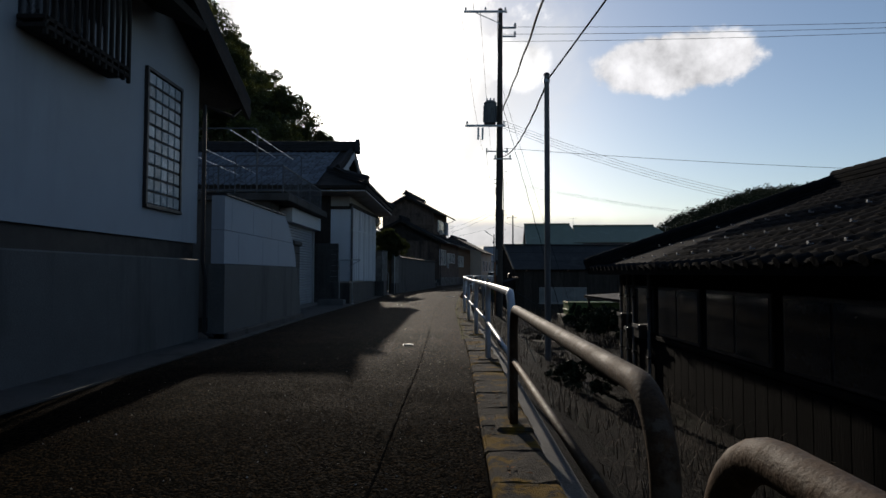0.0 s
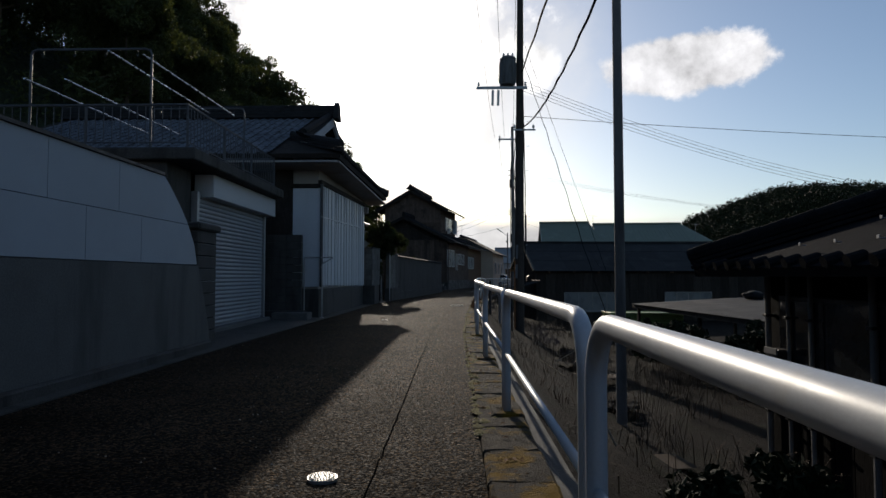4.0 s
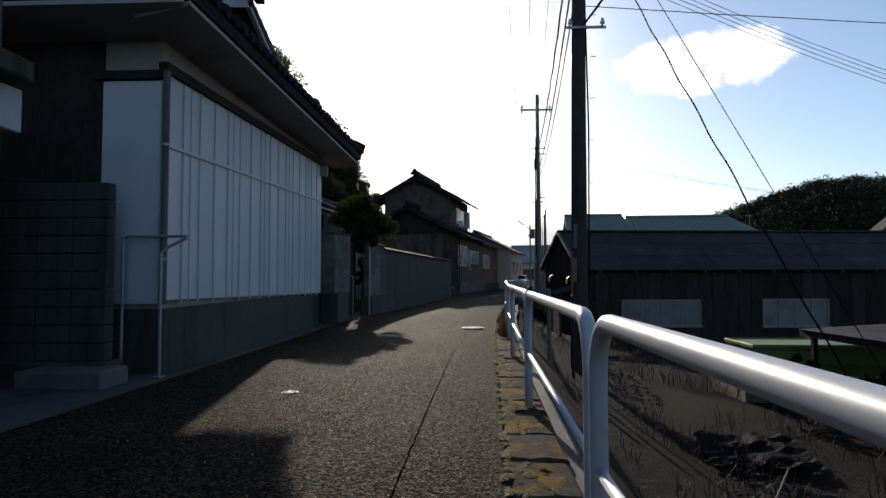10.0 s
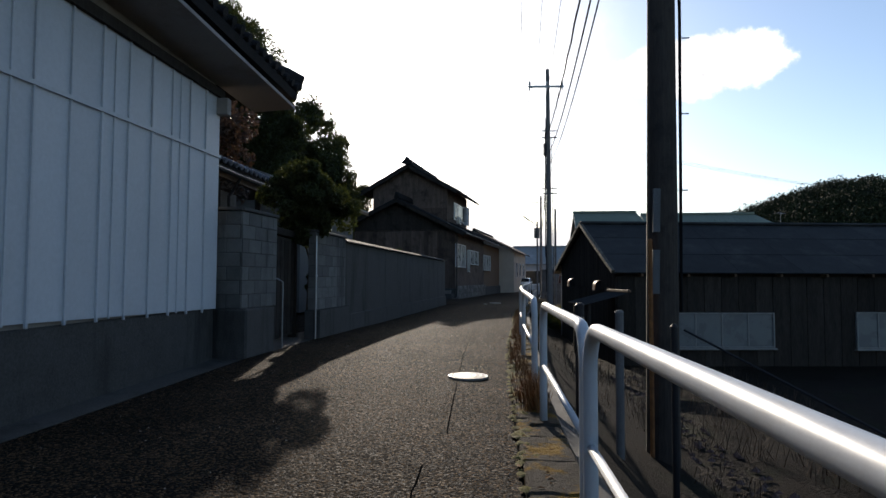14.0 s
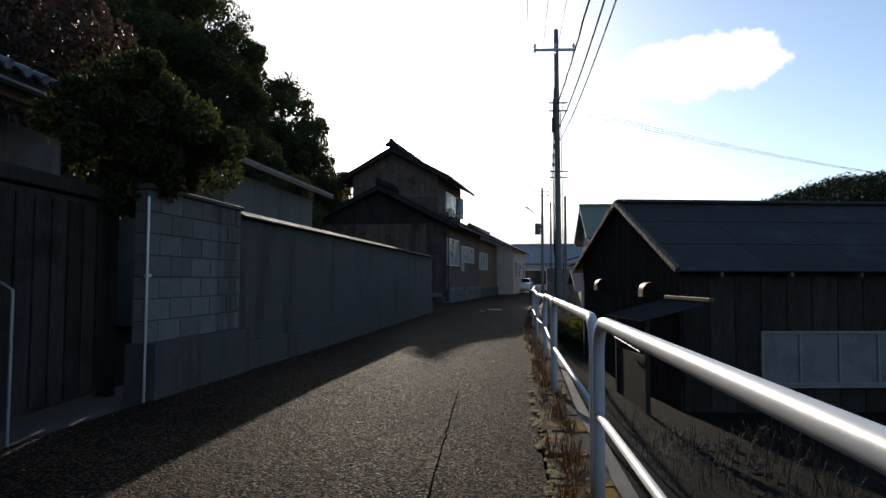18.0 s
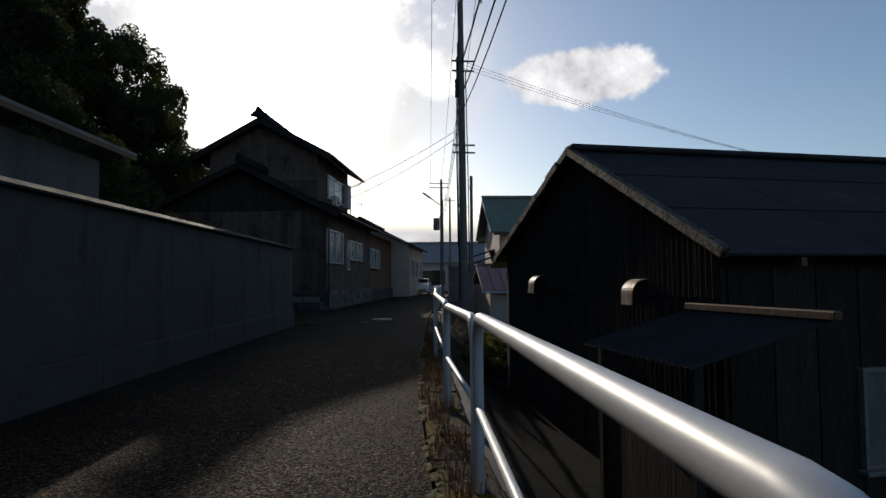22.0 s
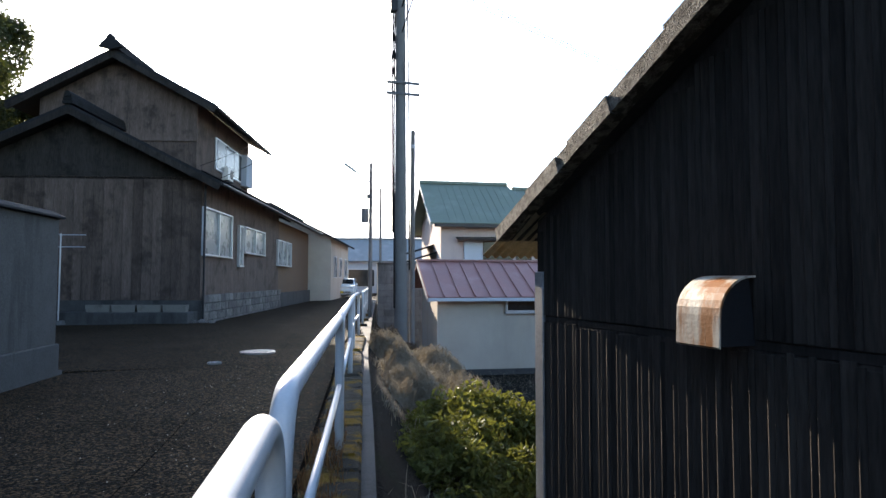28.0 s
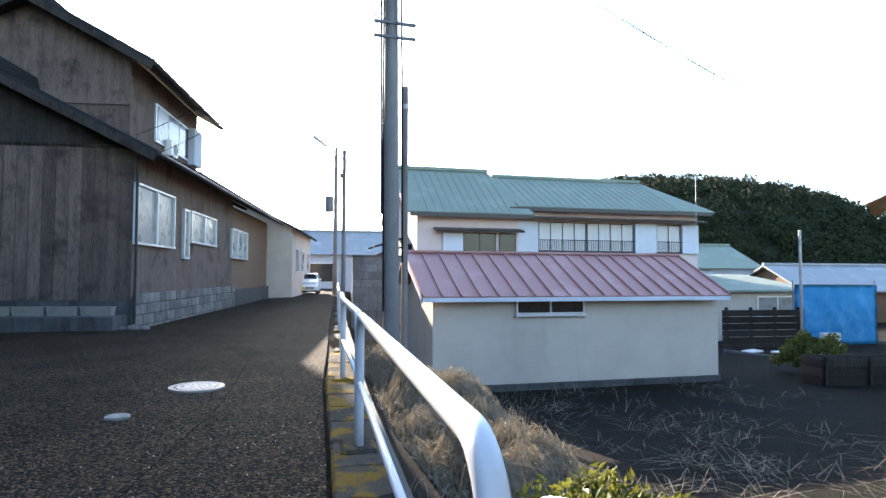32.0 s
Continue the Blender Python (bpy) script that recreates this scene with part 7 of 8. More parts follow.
def build_hill():
    verts, faces = [], []
    xs, ys = [-9 - 3 * k for k in range(28)], [8 + 4 * k for k in range(30)]
    for y in ys:
        for x in xs:
            verts.append((x, y, hill_z(x, y) - 0.3 + 0.5 * noise.noise(Vector((x * 0.2, y * 0.2, 0)))))
    n = len(xs)
    for j in range(len(ys) - 1):
        for i in range(n - 1):
            a = j * n + i
            faces.append((a, a + 1, a + n + 1, a + n))
    tagged(raw("hillside", verts, faces, M_HILL, smooth=True), "steep dark wooded hillside behind the houses", "hill", kind="structure")
    protos = [tree("tree", 9.5, 3.0, 75, 420, 0.10, M_LEAF, "broad evergreen tree on the hillside", 11),
              tree("tree", 11.0, 3.4, 85, 420, 0.11, M_LEAF, "tall evergreen tree on the hillside", 12),
              tree("tree", 8.0, 2.6, 62, 420, 0.10, M_LEAF, "bushy evergreen tree on the hillside", 13)]
    spots = [(-8.9, 68.5, 0.62), (-10.6, 66.0, 0.85), (-12.2, 64.0, 1.0), (-14.6, 63.0, 1.05), (-17.2, 62.5, 1.05), (-19.6, 61.5, 1.1), (-22.5, 60.0, 1.15), (-25.5, 59.0, 1.2), (-29, 58.0, 1.2),
             (-33, 57.0, 1.25), (-12.5, 55.0, 0.8), (-15.5, 53.0, 0.95), (-19, 51.0, 1.0), (-23, 50.0, 1.1), (-27.5, 49.0, 1.2), (-32, 47, 1.2), (-13.5, 45.0, 0.75), (-17, 43.0, 0.95), (-21, 41.0, 1.05),
             (-25.5, 40.0, 1.1), (-30, 38, 1.2), (-16, 35.0, 0.9), (-20.5, 32.0, 1.0), (-25, 30.0, 1.15), (-30, 28, 1.2), (-9.2, 52.0, 0.7), (-9.8, 58.5, 0.75), (-11, 73.0, 0.8), (-14, 72.0, 1.0), (-18, 72, 1.1),
             (-23, 71, 1.2), (-13.0, 38.0, 0.6), (-35, 68, 1.3), (-28, 68, 1.2)]
    rnd = random.Random(7)
    for k, (x, y, s) in enumerate(spots):
        m = pose(x, y, hill_z(x, y) - 0.3, 0, 0, rnd.uniform(0, 360)) @ Matrix.Diagonal((s, s, s, 1))
        if k < 3:
            protos[k].matrix_basis = m
            tagged(protos[k], group="trees on the hillside")
        else:
            o = copy_thing(protos[k % 3], Matrix.Identity(4))
            o.matrix_basis = m
    # low thicket that hides the slope between the trees
    rng = np.random.default_rng(5)
    cs, rs = [], []
    for k in range(420):
        x, y = -10.5 - 24 * rng.random(), 30 + 46 * rng.random()
        cs.append((x, y, hill_z(x, y) + 0.8 + 2.2 * rng.random()))
        rs.append(0.9 + 0.8 * rng.random())
    v, f = leaf_cards(cs, rs, 170, 0.13, 6)
    tagged(raw("thicket", v, f, M_LEAF), "dense dark evergreen undergrowth on the hillside", "undergrowth", kind="stuff")


build_hill()


def build_far_hill():
    cx, cy, ax, ay, hh = 98.3, 176.6, 46.5, 70.0, 24.7
    rot = 0.0
    verts, faces = [], []
    nx, ny = 90, 60

    def top(u, v):
        r = u * u + v * v
        b = max(0.0, 1 - r) ** 0.7
        n1 = noise.noise(Vector((u * 3, v * 3, 1.0))) * 0.10
        return hh * b * (1 + n1)
    for j in range(ny + 1):
        for i in range(nx + 1):
            u, v = 2.1 * i / nx - 1.05, 2.1 * j / ny - 1.05
            x, y = u * ax, v * ay
            z = top(u, v) + 1.6 * abs(noise.noise(Vector((x * 0.12, y * 0.12, 0)))) * (1 if top(u, v) > 0.5 else 0)
            verts.append((cx + x * math.cos(rot) - y * math.sin(rot), cy + x * math.sin(rot) + y * math.cos(rot), z - 3.0))
    for j in range(ny):
        for i in range(nx):
            a = j * (nx + 1) + i
            faces.append((a, a + 1, a + nx + 2, a + nx + 1))
    tagged(raw("far_hill", verts, faces, M_HILL, smooth=True), "round wooded hill beyond the fields", "hill", kind="structure")
    rng = np.random.default_rng(9)
    cs, rs = [], []
    while len(cs) < 1900:
        u, v = rng.uniform(-1, 1), rng.uniform(-1, 0.2)
        if u * u + v * v > 0.97:
            continue
        x, y = u * ax, v * ay
        cs.append((cx + x * math.cos(rot) - y * math.sin(rot), cy + x * math.sin(rot) + y * math.cos(rot), top(u, v) - 2.2 + rng.uniform(0, 1.8)))
        rs.append(rng.uniform(1.3, 2.7))
    v, f = leaf_cards(cs, rs, 110, 0.30, 10)
    tagged(raw("far_woods", v, f, M_WOODS), "dense tree crowns covering the far hill", "woods", kind="stuff")


build_far_hill()


def bush(name, centre, radius, height, clumps, per, size, mat, label, seed, stems=6):
    e = thing(name, pose(*centre), label, "bush")
    rng = np.random.default_rng(seed)
    cs, rs = [], []
    for _ in range(clumps):
        a, r = rng.uniform(0, math.tau), radius * math.sqrt(rng.random())
        z = height * (0.25 + 0.72 * (1 - (r / radius) ** 2) * rng.uniform(0.5, 1.0))
        cs.append((r * math.cos(a), r * math.sin(a), z))
        rs.append(radius * rng.uniform(0.10, 0.24))
    for k in range(stems):
        part("stem", rodded((rng.uniform(-0.1, 0.1), rng.uniform(-0.1, 0.1), -0.1), cs[k], 0.014, 0.005, 5), M_BARK, e)
    v, f = leaf_cards(cs, rs, per, size, seed)
    raw("leaves", v, f, mat, e)
    return e


def blades(name, label, spots, n, length, width, mat, seed, droop=0.6, category="grass"):
    """Dry or green blades scattered round a list of (x, y, z, spread) spots."""
    rng = np.random.default_rng(seed)
    verts, faces = [], []
    for x, y, z, spread in spots:
        for _ in range(n):
            a, r = rng.uniform(0, math.tau), spread * math.sqrt(rng.random())
            p = Vector((x + r * math.cos(a), y + r * math.sin(a), z))
            d = rng.uniform(0, math.tau)
            out_dir = Vector((math.cos(d), math.sin(d), 0))
            side = Vector((-math.sin(d), math.cos(d), 0)) * width * rng.uniform(0.6, 1.3)
            ln = length * rng.uniform(0.45, 1.2)
            dr = droop * rng.uniform(0.3, 1.3)
            q = p + out_dir * ln * 0.45 * dr + Vector((0, 0, ln * (1 - 0.35 * dr) * 0.7))
            t = p + out_dir * ln * 1.0 * dr + Vector((0, 0, ln * max(0.05, 1 - 0.75 * dr)))
            k = len(verts)
            verts += [tuple(p - side), tuple(p + side), tuple(q + side * 0.8), tuple(q - side * 0.8), tuple(t)]
            faces += [(k, k + 1, k + 2, k + 3), (k + 3, k + 2, k + 4)]
    return tagged(raw(name, verts, faces, mat), label, category, kind="stuff")


# clipped tree over the garden wall, and red foliage behind it
t = tree("garden_tree", 3.5, 0.80, 90, 380, 0.04, M_LEAF, "rounded clipped evergreen tree above the garden wall", 21, trunk=0.07, stem=0.5)
t.matrix_basis = pose(-3.08, 32.8, 0)
t = tree("garden_tree", 6.4, 1.9, 70, 200, 0.085, M_LEAF_RED, "dark red-leaved garden tree behind the porch", 22, trunk=0.1, stem=0.4)
t.matrix_basis = pose(-8.2, 37.5, 0.5)
for k, (x, y, r, h) in enumerate(((-3.3, 35.1, 0.45, 2.45), (-2.8, 40.2, 0.4, 2.3), (-2.6, 44.0, 0.5, 2.5))):
    bush("hedge_shrub", (x, y, 0), r, h, 26, 120, 0.05, M_LEAF, "evergreen shrub showing above the garden wall", 30 + k)

# slope beside the shed: vines, brambles and a green bush
bush("green_bush", (4.0, 47.1, -1.0), 0.98, 0.95, 110, 130, 0.042, M_LEAF_LIGHT, "leafy light green bush below the railing", 41, 10)
bush("green_bush", (3.5, 46.0, -0.95), 0.85, 0.80, 110, 130, 0.042, M_LEAF_LIGHT, "yellow-green leafy bush below the railing", 42, 8)
bush("green_bush", (3.0, 44.2, -0.8), 0.55, 0.62, 60, 140, 0.04, M_LEAF, "dark green bush below the railing", 43, 8)
bush("bramble", (5.4, 20.5, -1.15), 0.9, 1.25, 50, 100, 0.06, M_WOODS, "dark straggling bush on the low ground", 44, 8)
bush("bramble", (5.9, 17.6, -1.15), 0.8, 1.3, 46, 100, 0.06, M_WOODS, "dark straggling bush on the low ground", 45, 8)
bush("bramble", (2.6, 10.6, -1.1), 0.8, 0.8, 40, 100, 0.05, M_WOODS, "dark weeds below the railing", 46, 6)
bush("shrub", (17.6, 57.6, -1.6), 0.95, 1.25, 60, 150, 0.05, M_LEAF_LIGHT, "feathery olive green shrub behind the timber bed", 47, 8)


def vine_heap(centre, rx, ry, h, n, seed, label, mat):
    """A mound of tangled dead stems: short bent strands over a dome."""
    rng = np.random.default_rng(seed)
    verts, faces = [], []
    for _ in range(n):
        u, v = rng.uniform(-1, 1), rng.uniform(-1, 1)
        if u * u + v * v > 1:
            continue
        a = rng.uniform(0, math.tau)
        ln = rng.uniform(0.2, 0.8)
        w = rng.uniform(0.0015, 0.005)
        prev = None
        for s in range(4):
            uu, vv = u + math.cos(a + 0.35 * s) * ln * s / 3 / rx, v + math.sin(a + 0.35 * s) * ln * s / 3 / ry
            bump = 0.85 + 0.8 * noise.noise(Vector((uu * 2.6, vv * 2.6, seed * 1.0)))
            z = h * bump * max(0.0, 1 - uu * uu - vv * vv) ** 0.6 - 0.22 * rng.random() ** 2 + 0.20 * (s in (1, 2)) * rng.random() ** 2
            p = Vector((centre[0] + uu * rx, centre[1] + vv * ry, centre[2] + z))
            sd = Vector((-math.sin(a), math.cos(a), 0.4)) * w
            k = len(verts)
            verts += [tuple(p - sd), tuple(p + sd)]
            if prev is not None:
                faces.append((prev, prev + 1, k + 1, k))
            prev = k
    tagged(raw("dead_vines", verts, faces, mat), label, "dead plants", kind="stuff")
    bm = bmesh.new()
    bmesh.ops.create_icosphere(bm, subdivisions=3, radius=1.0)
    for vt in bm.verts:
        k = 1 + 0.22 * noise.noise(vt.co * 3)
        vt.co = Vector((vt.co.x * rx * 0.97 * k, vt.co.y * ry * 0.97 * k, max(-0.2, vt.co.z * h * 0.40 * k)))
    bm.transform(Matrix.Translation(centre))
    tagged(part("earth_mound", bm, M_EARTH, smooth=True), "low mound of dark earth under dead vines", "mound", kind="structure")


vine_heap((4.15, 52.4, -0.95), 1.25, 2.2, 0.8, 13000, 51, "heap of tangled dry vines on the bank", M_DRY)
vine_heap((4.05, 49.7, -0.95), 1.15, 1.8, 0.62, 11000, 52, "heap of tangled dry vines on the bank", M_DRY)
vine_heap((4.1, 55.4, -0.9), 1.0, 1.9, 0.75, 8000, 53, "heap of tangled dry vines on the bank", M_DRY_DARK)

rnd = random.Random(3)
spots = []
for k in range(90):
    y = rnd.uniform(44, 56)
    x = rail_x(y) + rnd.uniform(0.3, 3.2)
    spots.append((x, y, lerp(road_z(y) - 0.2, low_z(y), min(1, (x - rail_x(y)) / 2)), 0.25))
blades("dry_grass", "tangled dry straw-coloured grass on the bank", spots, 34, 0.45, 0.004, M_DRY, 61)
spots = [(rail_x(y) - 0.10 + rnd.uniform(-0.1, 0.12), y, road_z(y) - 0.01, 0.06) for y in [26.1 + 0.13 * k for k in range(7)] + [rnd.uniform(27, 46) for _ in range(190)]]
blades("verge_weeds", "rust-brown dry weeds along the foot of the railing", spots, 16, 0.17, 0.0035, M_DRY_BROWN, 62, 0.5)
blades("verge_weeds", "tuft of rust-brown dry grass in the gap of the railing", [(rail_x(26.2) - 0.02, 26.1 + 0.1 * k, 0.0, 0.10) for k in range(6)], 60, 0.36, 0.0035, M_DRY_BROWN, 63, 0.45)
spots = []
for k in range(260):
    y = rnd.uniform(3, 36)
    x = rail_x(y) + rnd.uniform(0.5, 5.0)
    spots.append((x, y, lerp(-0.3, low_z(y), min(1, (x - rail_x(y)) / 1.6)), 0.35))
blades("dead_weeds", "dark dead weeds and stems on the low ground", spots, 22, 0.55, 0.005, M_DRY_DARK, 64, 0.7)
spots = []
for k in range(170):
    y = rnd.uniform(44, 57)
    x = rail_x(y) + rnd.uniform(2.5, 11.0)
    if noise.noise(Vector((x * 0.5, y * 0.8, 4.0))) > -0.05:
        spots.append((x, y, low_z(y) + 0.02, 0.5))
blades("field_grass", "flattened dry grass on the dark field", spots, 16, 0.40, 0.004, M_DRY, 65, 2.1)


# ---- covers, cracks and patches in the road ----
def cover(x, y, r, label):
    e = thing("manhole_cover", pose(x, y, road_z(y) + 0.0), label, "manhole cover")
    part("rim", rodded((0, 0, -0.02), (0, 0, 0.006), r, sides=32), M_IRON, e)
    part("lid", rodded((0, 0, -0.015), (0, 0, 0.009), r * 0.9, sides=32), M_IRON, e)
    for ring, n in ((0.78, 26), (0.52, 16), (0.24, 6)):
        o0 = None
        for k in range(n):
            a = k * math.tau / n
            if o0 is None:
                o = part("stud", boxed(-r * 0.07, r * 0.07, -r * 0.045, r * 0.045, 0.007, 0.014, 0.002), M_IRON, e)
                o0 = o.data
            else:
                o = new("stud", o0)
                o.parent = e
            o.matrix_basis = Matrix.Rotation(a, 4, "Z") @ Matrix.Translation((r * ring, 0, 0))


cover(-0.48, 9.05, 0.08, "small pale round valve cover in the asphalt")
cover(-1.57, 20.62, 0.08, "small pale round valve cover in the asphalt")
cover(0.18, 27.85, 0.235, "round patterned cast-iron manhole cover in the lane")
cover(1.43, 51.3, 0.29, "round cast-iron manhole cover at the bend")
cover(0.89, 49.95, 0.1, "small round valve cover in the asphalt")


def strip(name, pts, width, mat, label, lift=0.003):
    """A thin sealed crack or joint lying on the road."""
    bm = bmesh.new()
    prev = None
    for k, (x, y) in enumerate(pts):
        w = width * (0.7 + 0.6 * abs(noise.noise(Vector((x * 5, y * 5, 1)))))
        xl, xr = along(ROAD_L, y), rail_x(y) - 0.24
        f = max(0, min(1, (x - xl) / (xr - xl)))
        z = road_z(y) + 0.03 * math.sin(math.pi * f) - 0.03 + lift
        a, b = bm.verts.new((x - w / 2, y, z)), bm.verts.new((x + w / 2, y, z))
        if prev:
            bm.faces.new((prev[0], prev[1], b, a))
        prev = (a, b)
    tagged(part(name, bm, mat), label, "crack", kind="structure")


def crack_line(x_of, y0, y1, step=0.12):
    n = int((y1 - y0) / step)
    return [(x_of(y0 + k * step) + 0.012 * noise.noise(Vector((0, y0 + k * 0.9, 3))), y0 + k * step) for k in range(n + 1)]


M_TAR = material("tar", (0.004, 0.004, 0.004), 1.0, grain=0.2, bump=0, spec=0.0, rough_var=0.0)
strip("road_crack", crack_line(lambda y: rail_x(y) - 0.85, -2, 24.6), 0.012, M_TAR, "dark joint running along the asphalt")
strip("road_crack", crack_line(lambda y: rail_x(y) - 0.75 - 0.03 * (y - 25), 25.3, 33), 0.012, M_TAR, "dark joint running along the asphalt")
strip("road_crack", crack_line(lambda y: rail_x(y) - 1.3 + 0.08 * math.sin(y * 0.9), 40, 60), 0.009, M_TAR, "dark joint running along the asphalt")
strip("road_crack", [(rail_x(25.2) - 0.8 + 0.05 * k, 25.25 + 0.01 * math.sin(k)) for k in range(11)], 0.03, M_TAR, "short dark cross joint in the asphalt")


# ---- edging stones between the asphalt and the railing ----
def build_edging():
    e = thing("edging", Matrix.Identity(4), "row of mossy concrete edging slabs along the lane", "edging", kind="structure")
    rnd = random.Random(12)
    meshes = []
    for k in range(4):
        bm = boxed(-0.18, 0.18, 0.006, 0.594, -0.12, 0.0, 0.018)
        bmesh.ops.subdivide_edges(bm, edges=[ed for ed in bm.edges if ed.calc_length() > 0.25], cuts=2, use_grid_fill=True)
        for v in bm.verts:
            if v.co.z > -0.03:
                v.co.z += 0.012 * noise.noise(Vector((v.co.x * 9, v.co.y * 9, k * 3.0)))
                v.co.x += 0.012 * noise.noise(Vector((v.co.x * 9, v.co.y * 7, k * 3.0 + 9)))
        o = part("edging_slab", bm, M_EDGING, e)
        meshes.append(o.data)
        bpy.data.objects.remove(o)
    y = -3.0
    while y < 54:
        o = new("edging_slab", meshes[rnd.randrange(4)])
        o.parent = e
        slope = math.degrees(math.atan2(-(rail_x(y + 0.6) - rail_x(y)), 0.6))
        o.matrix_basis = pose(rail_x(y + 0.3) - 0.055, y, road_z(y) + rnd.uniform(-0.014, 0.002), rnd.uniform(-0.6, 0.6), rnd.uniform(-1.2, 1.2), slope + rnd.uniform(-0.6, 0.6))
        y += 0.6
    # cushions of moss in the joints
    verts, faces = [], []
    for _ in range(900):
        y = rnd.uniform(10, 44)
        x = rail_x(y) - 0.25 + abs(rnd.gauss(0, 0.07))
        r = rnd.uniform(0.012, 0.05)
        z = road_z(y) - 0.012
        k = len(verts)
        n = 7
        verts.append((x, y, z + r * 0.45))
        for i in range(n):
            a = i * math.tau / n
            verts.append((x + r * math.cos(a) * rnd.uniform(0.7, 1.2), y + r * math.sin(a) * rnd.uniform(0.8, 1.6), z))
        faces += [(k, k + 1 + i, k + 1 + (i + 1) % n) for i in range(n)]
    tagged(raw("moss", verts, faces, M_MOSS, smooth=True), "yellow-brown moss cushions along the edging", "moss", kind="stuff")


build_edging()


# ---- low ground beside the lane: containers, sheets and stakes ----
def build_garden_clutter():
    g = thing("green_container", pose(5.35, 26.4, -0.72), "pale green plastic container with a ribbed rim", "container")
    bm = bmesh.new()
    box(bm, 0, 2.4, 0, 0.03, 0, 0.52, 0.006)
    box(bm, 0, 2.4, 1.17, 1.2, 0, 0.52, 0.006)
    box(bm, 0, 0.03, 0.03, 1.17, 0, 0.52, 0.006)
    box(bm, 2.37, 2.4, 0.03, 1.17, 0, 0.52, 0.006)
    box(bm, 0.03, 2.37, 0.03, 1.17, 0, 0.03)
    part("tub", bm, M_GREEN_BOX, g)
    for z in (0.50, 0.18):
        bm = bmesh.new()
        box(bm, -0.04, 2.44, -0.04, 0.0, z, z + 0.07, 0.008)
        box(bm, -0.04, 2.44, 1.2, 1.24, z, z + 0.07, 0.008)
        box(bm, -0.04, 0.0, 0.0, 1.2, z, z + 0.07, 0.008)
        box(bm, 2.4, 2.44, 0.0, 1.2, z, z + 0.07, 0.008)
        part("rim", bm, M_GREEN_BOX, g)
    part("lid", box(bmesh.new(), 0.02, 2.38, 0.02, 1.18, 0.50, 0.545, 0.01), M_GREEN_BOX, g)
    c = thing("concrete_trough", pose(5.1, 26.2, -1.25), "weathered concrete trough under the green container", "trough")
    part("body", box(bmesh.new(), 0, 2.8, 0, 1.5, 0, 0.47, 0.02), M_TROUGH, c)
    part("rim", box(bmesh.new(), -0.03, 2.83, -0.03, 1.53, 0.47, 0.53, 0.012), M_TROUGH, c)
    # low roof of metal sheets
    r = thing("sheet_shelter", pose(6.35, 16.9, -1.2, 0, 0, 3.0), "low wide shelter roofed with grey metal sheets", "shelter")
    for k in range(10):
        for x0, x1 in ((0.0, 3.4), (3.36, 7.0)):
            z0, z1 = 1.38 + 0.055 * x0, 1.38 + 0.055 * x1
            part("roof_sheet", slab(bmesh.new(), [(x0, k * 0.9, z0), (x1, k * 0.9, z1 + 0.006), (x1, k * 0.9 + 0.885, z1 + 0.006), (x0, k * 0.9 + 0.885, z0)], 0.012), M_SHEET, r)
    for xx in (0.15, 3.3, 6.8):
        for yy in (0.1, 4.4, 8.8):
            part("post", boxed(xx, xx + 0.08, yy, yy + 0.08, 0, 1.36 + 0.055 * xx), M_WOOD_DARK, r)
    part("edge_board", boxed(0.03, 0.07, 0.0, 9.0, 1.26, 1.365), M_WOOD_DARK, r)
    part("edge_board", slab(bmesh.new(), [(0.05, 8.97, 1.365), (6.98, 8.97, 1.745), (6.98, 9.01, 1.745), (0.05, 9.01, 1.365)], 0.1), M_WOOD_DARK, r)
    for xx, yy, s in ((3.3, 7.6, 0.30), (4.2, 7.1, 0.36)):
        bm = bmesh.new()
        bmesh.ops.create_icosphere(bm, subdivisions=3, radius=s)
        for v in bm.verts:
            v.co *= 1 + 0.25 * noise.noise(v.co * 5 + Vector((xx, 0, 0)))
            v.co.z = max(-0.1, v.co.z * 0.5)
        bm.transform(r.matrix_basis @ Matrix.Translation((xx, yy, 1.38 + 0.055 * xx + 0.12)))
        tagged(part("weight_bag", bm, M_MULCH, smooth=True), "dark sagging weight bag lying on the sheet roof", "bag", "weights on the sheet roof")
    for k in range(3):
        s = bush("bramble", (5.3 + 0.25 * k, 24.6 - 1.6 * k, -1.2), 0.5, 1.2, 30, 90, 0.05, M_WOODS, "dark straggling bush beside the shelter", 70 + k, 4)
    # boards and black sheets lying about
    rnd = random.Random(8)
    for k, (x, y, w, d, a, mat, lab) in enumerate(((3.2, 18.6, 1.0, 0.7, 12, M_PLYWOOD, "weathered plywood board lying on the ground"), (2.5, 15.7, 1.2, 0.9, -20, M_MULCH, "crumpled black plastic sheet on the ground"),
                                                   (2.9, 20.6, 1.4, 1.0, 25, M_MULCH, "crumpled black plastic sheet on the ground"), (3.6, 22.6, 1.2, 1.2, -10, M_MULCH, "crumpled black plastic sheet on the ground"),
                                                   (2.3, 12.6, 0.9, 0.5, 8, M_PLYWOOD, "weathered plywood board lying on the ground"))):
        bm = bmesh.new()
        n = 10
        gr = [[bm.verts.new((w * (i / n - 0.5), d * (j / n - 0.5), (0.0 if mat is M_PLYWOOD else 0.10 * noise.noise(Vector((i * 0.7, j * 0.7, k * 5.0)))) + 0.02)) for i in range(n + 1)] for j in range(n + 1)]
        for j in range(n):
            for i in range(n):
                bm.faces.new((gr[j][i], gr[j][i + 1], gr[j + 1][i + 1], gr[j + 1][i]))
        bmesh.ops.solidify(bm, geom=bm.faces[:], thickness=0.015)
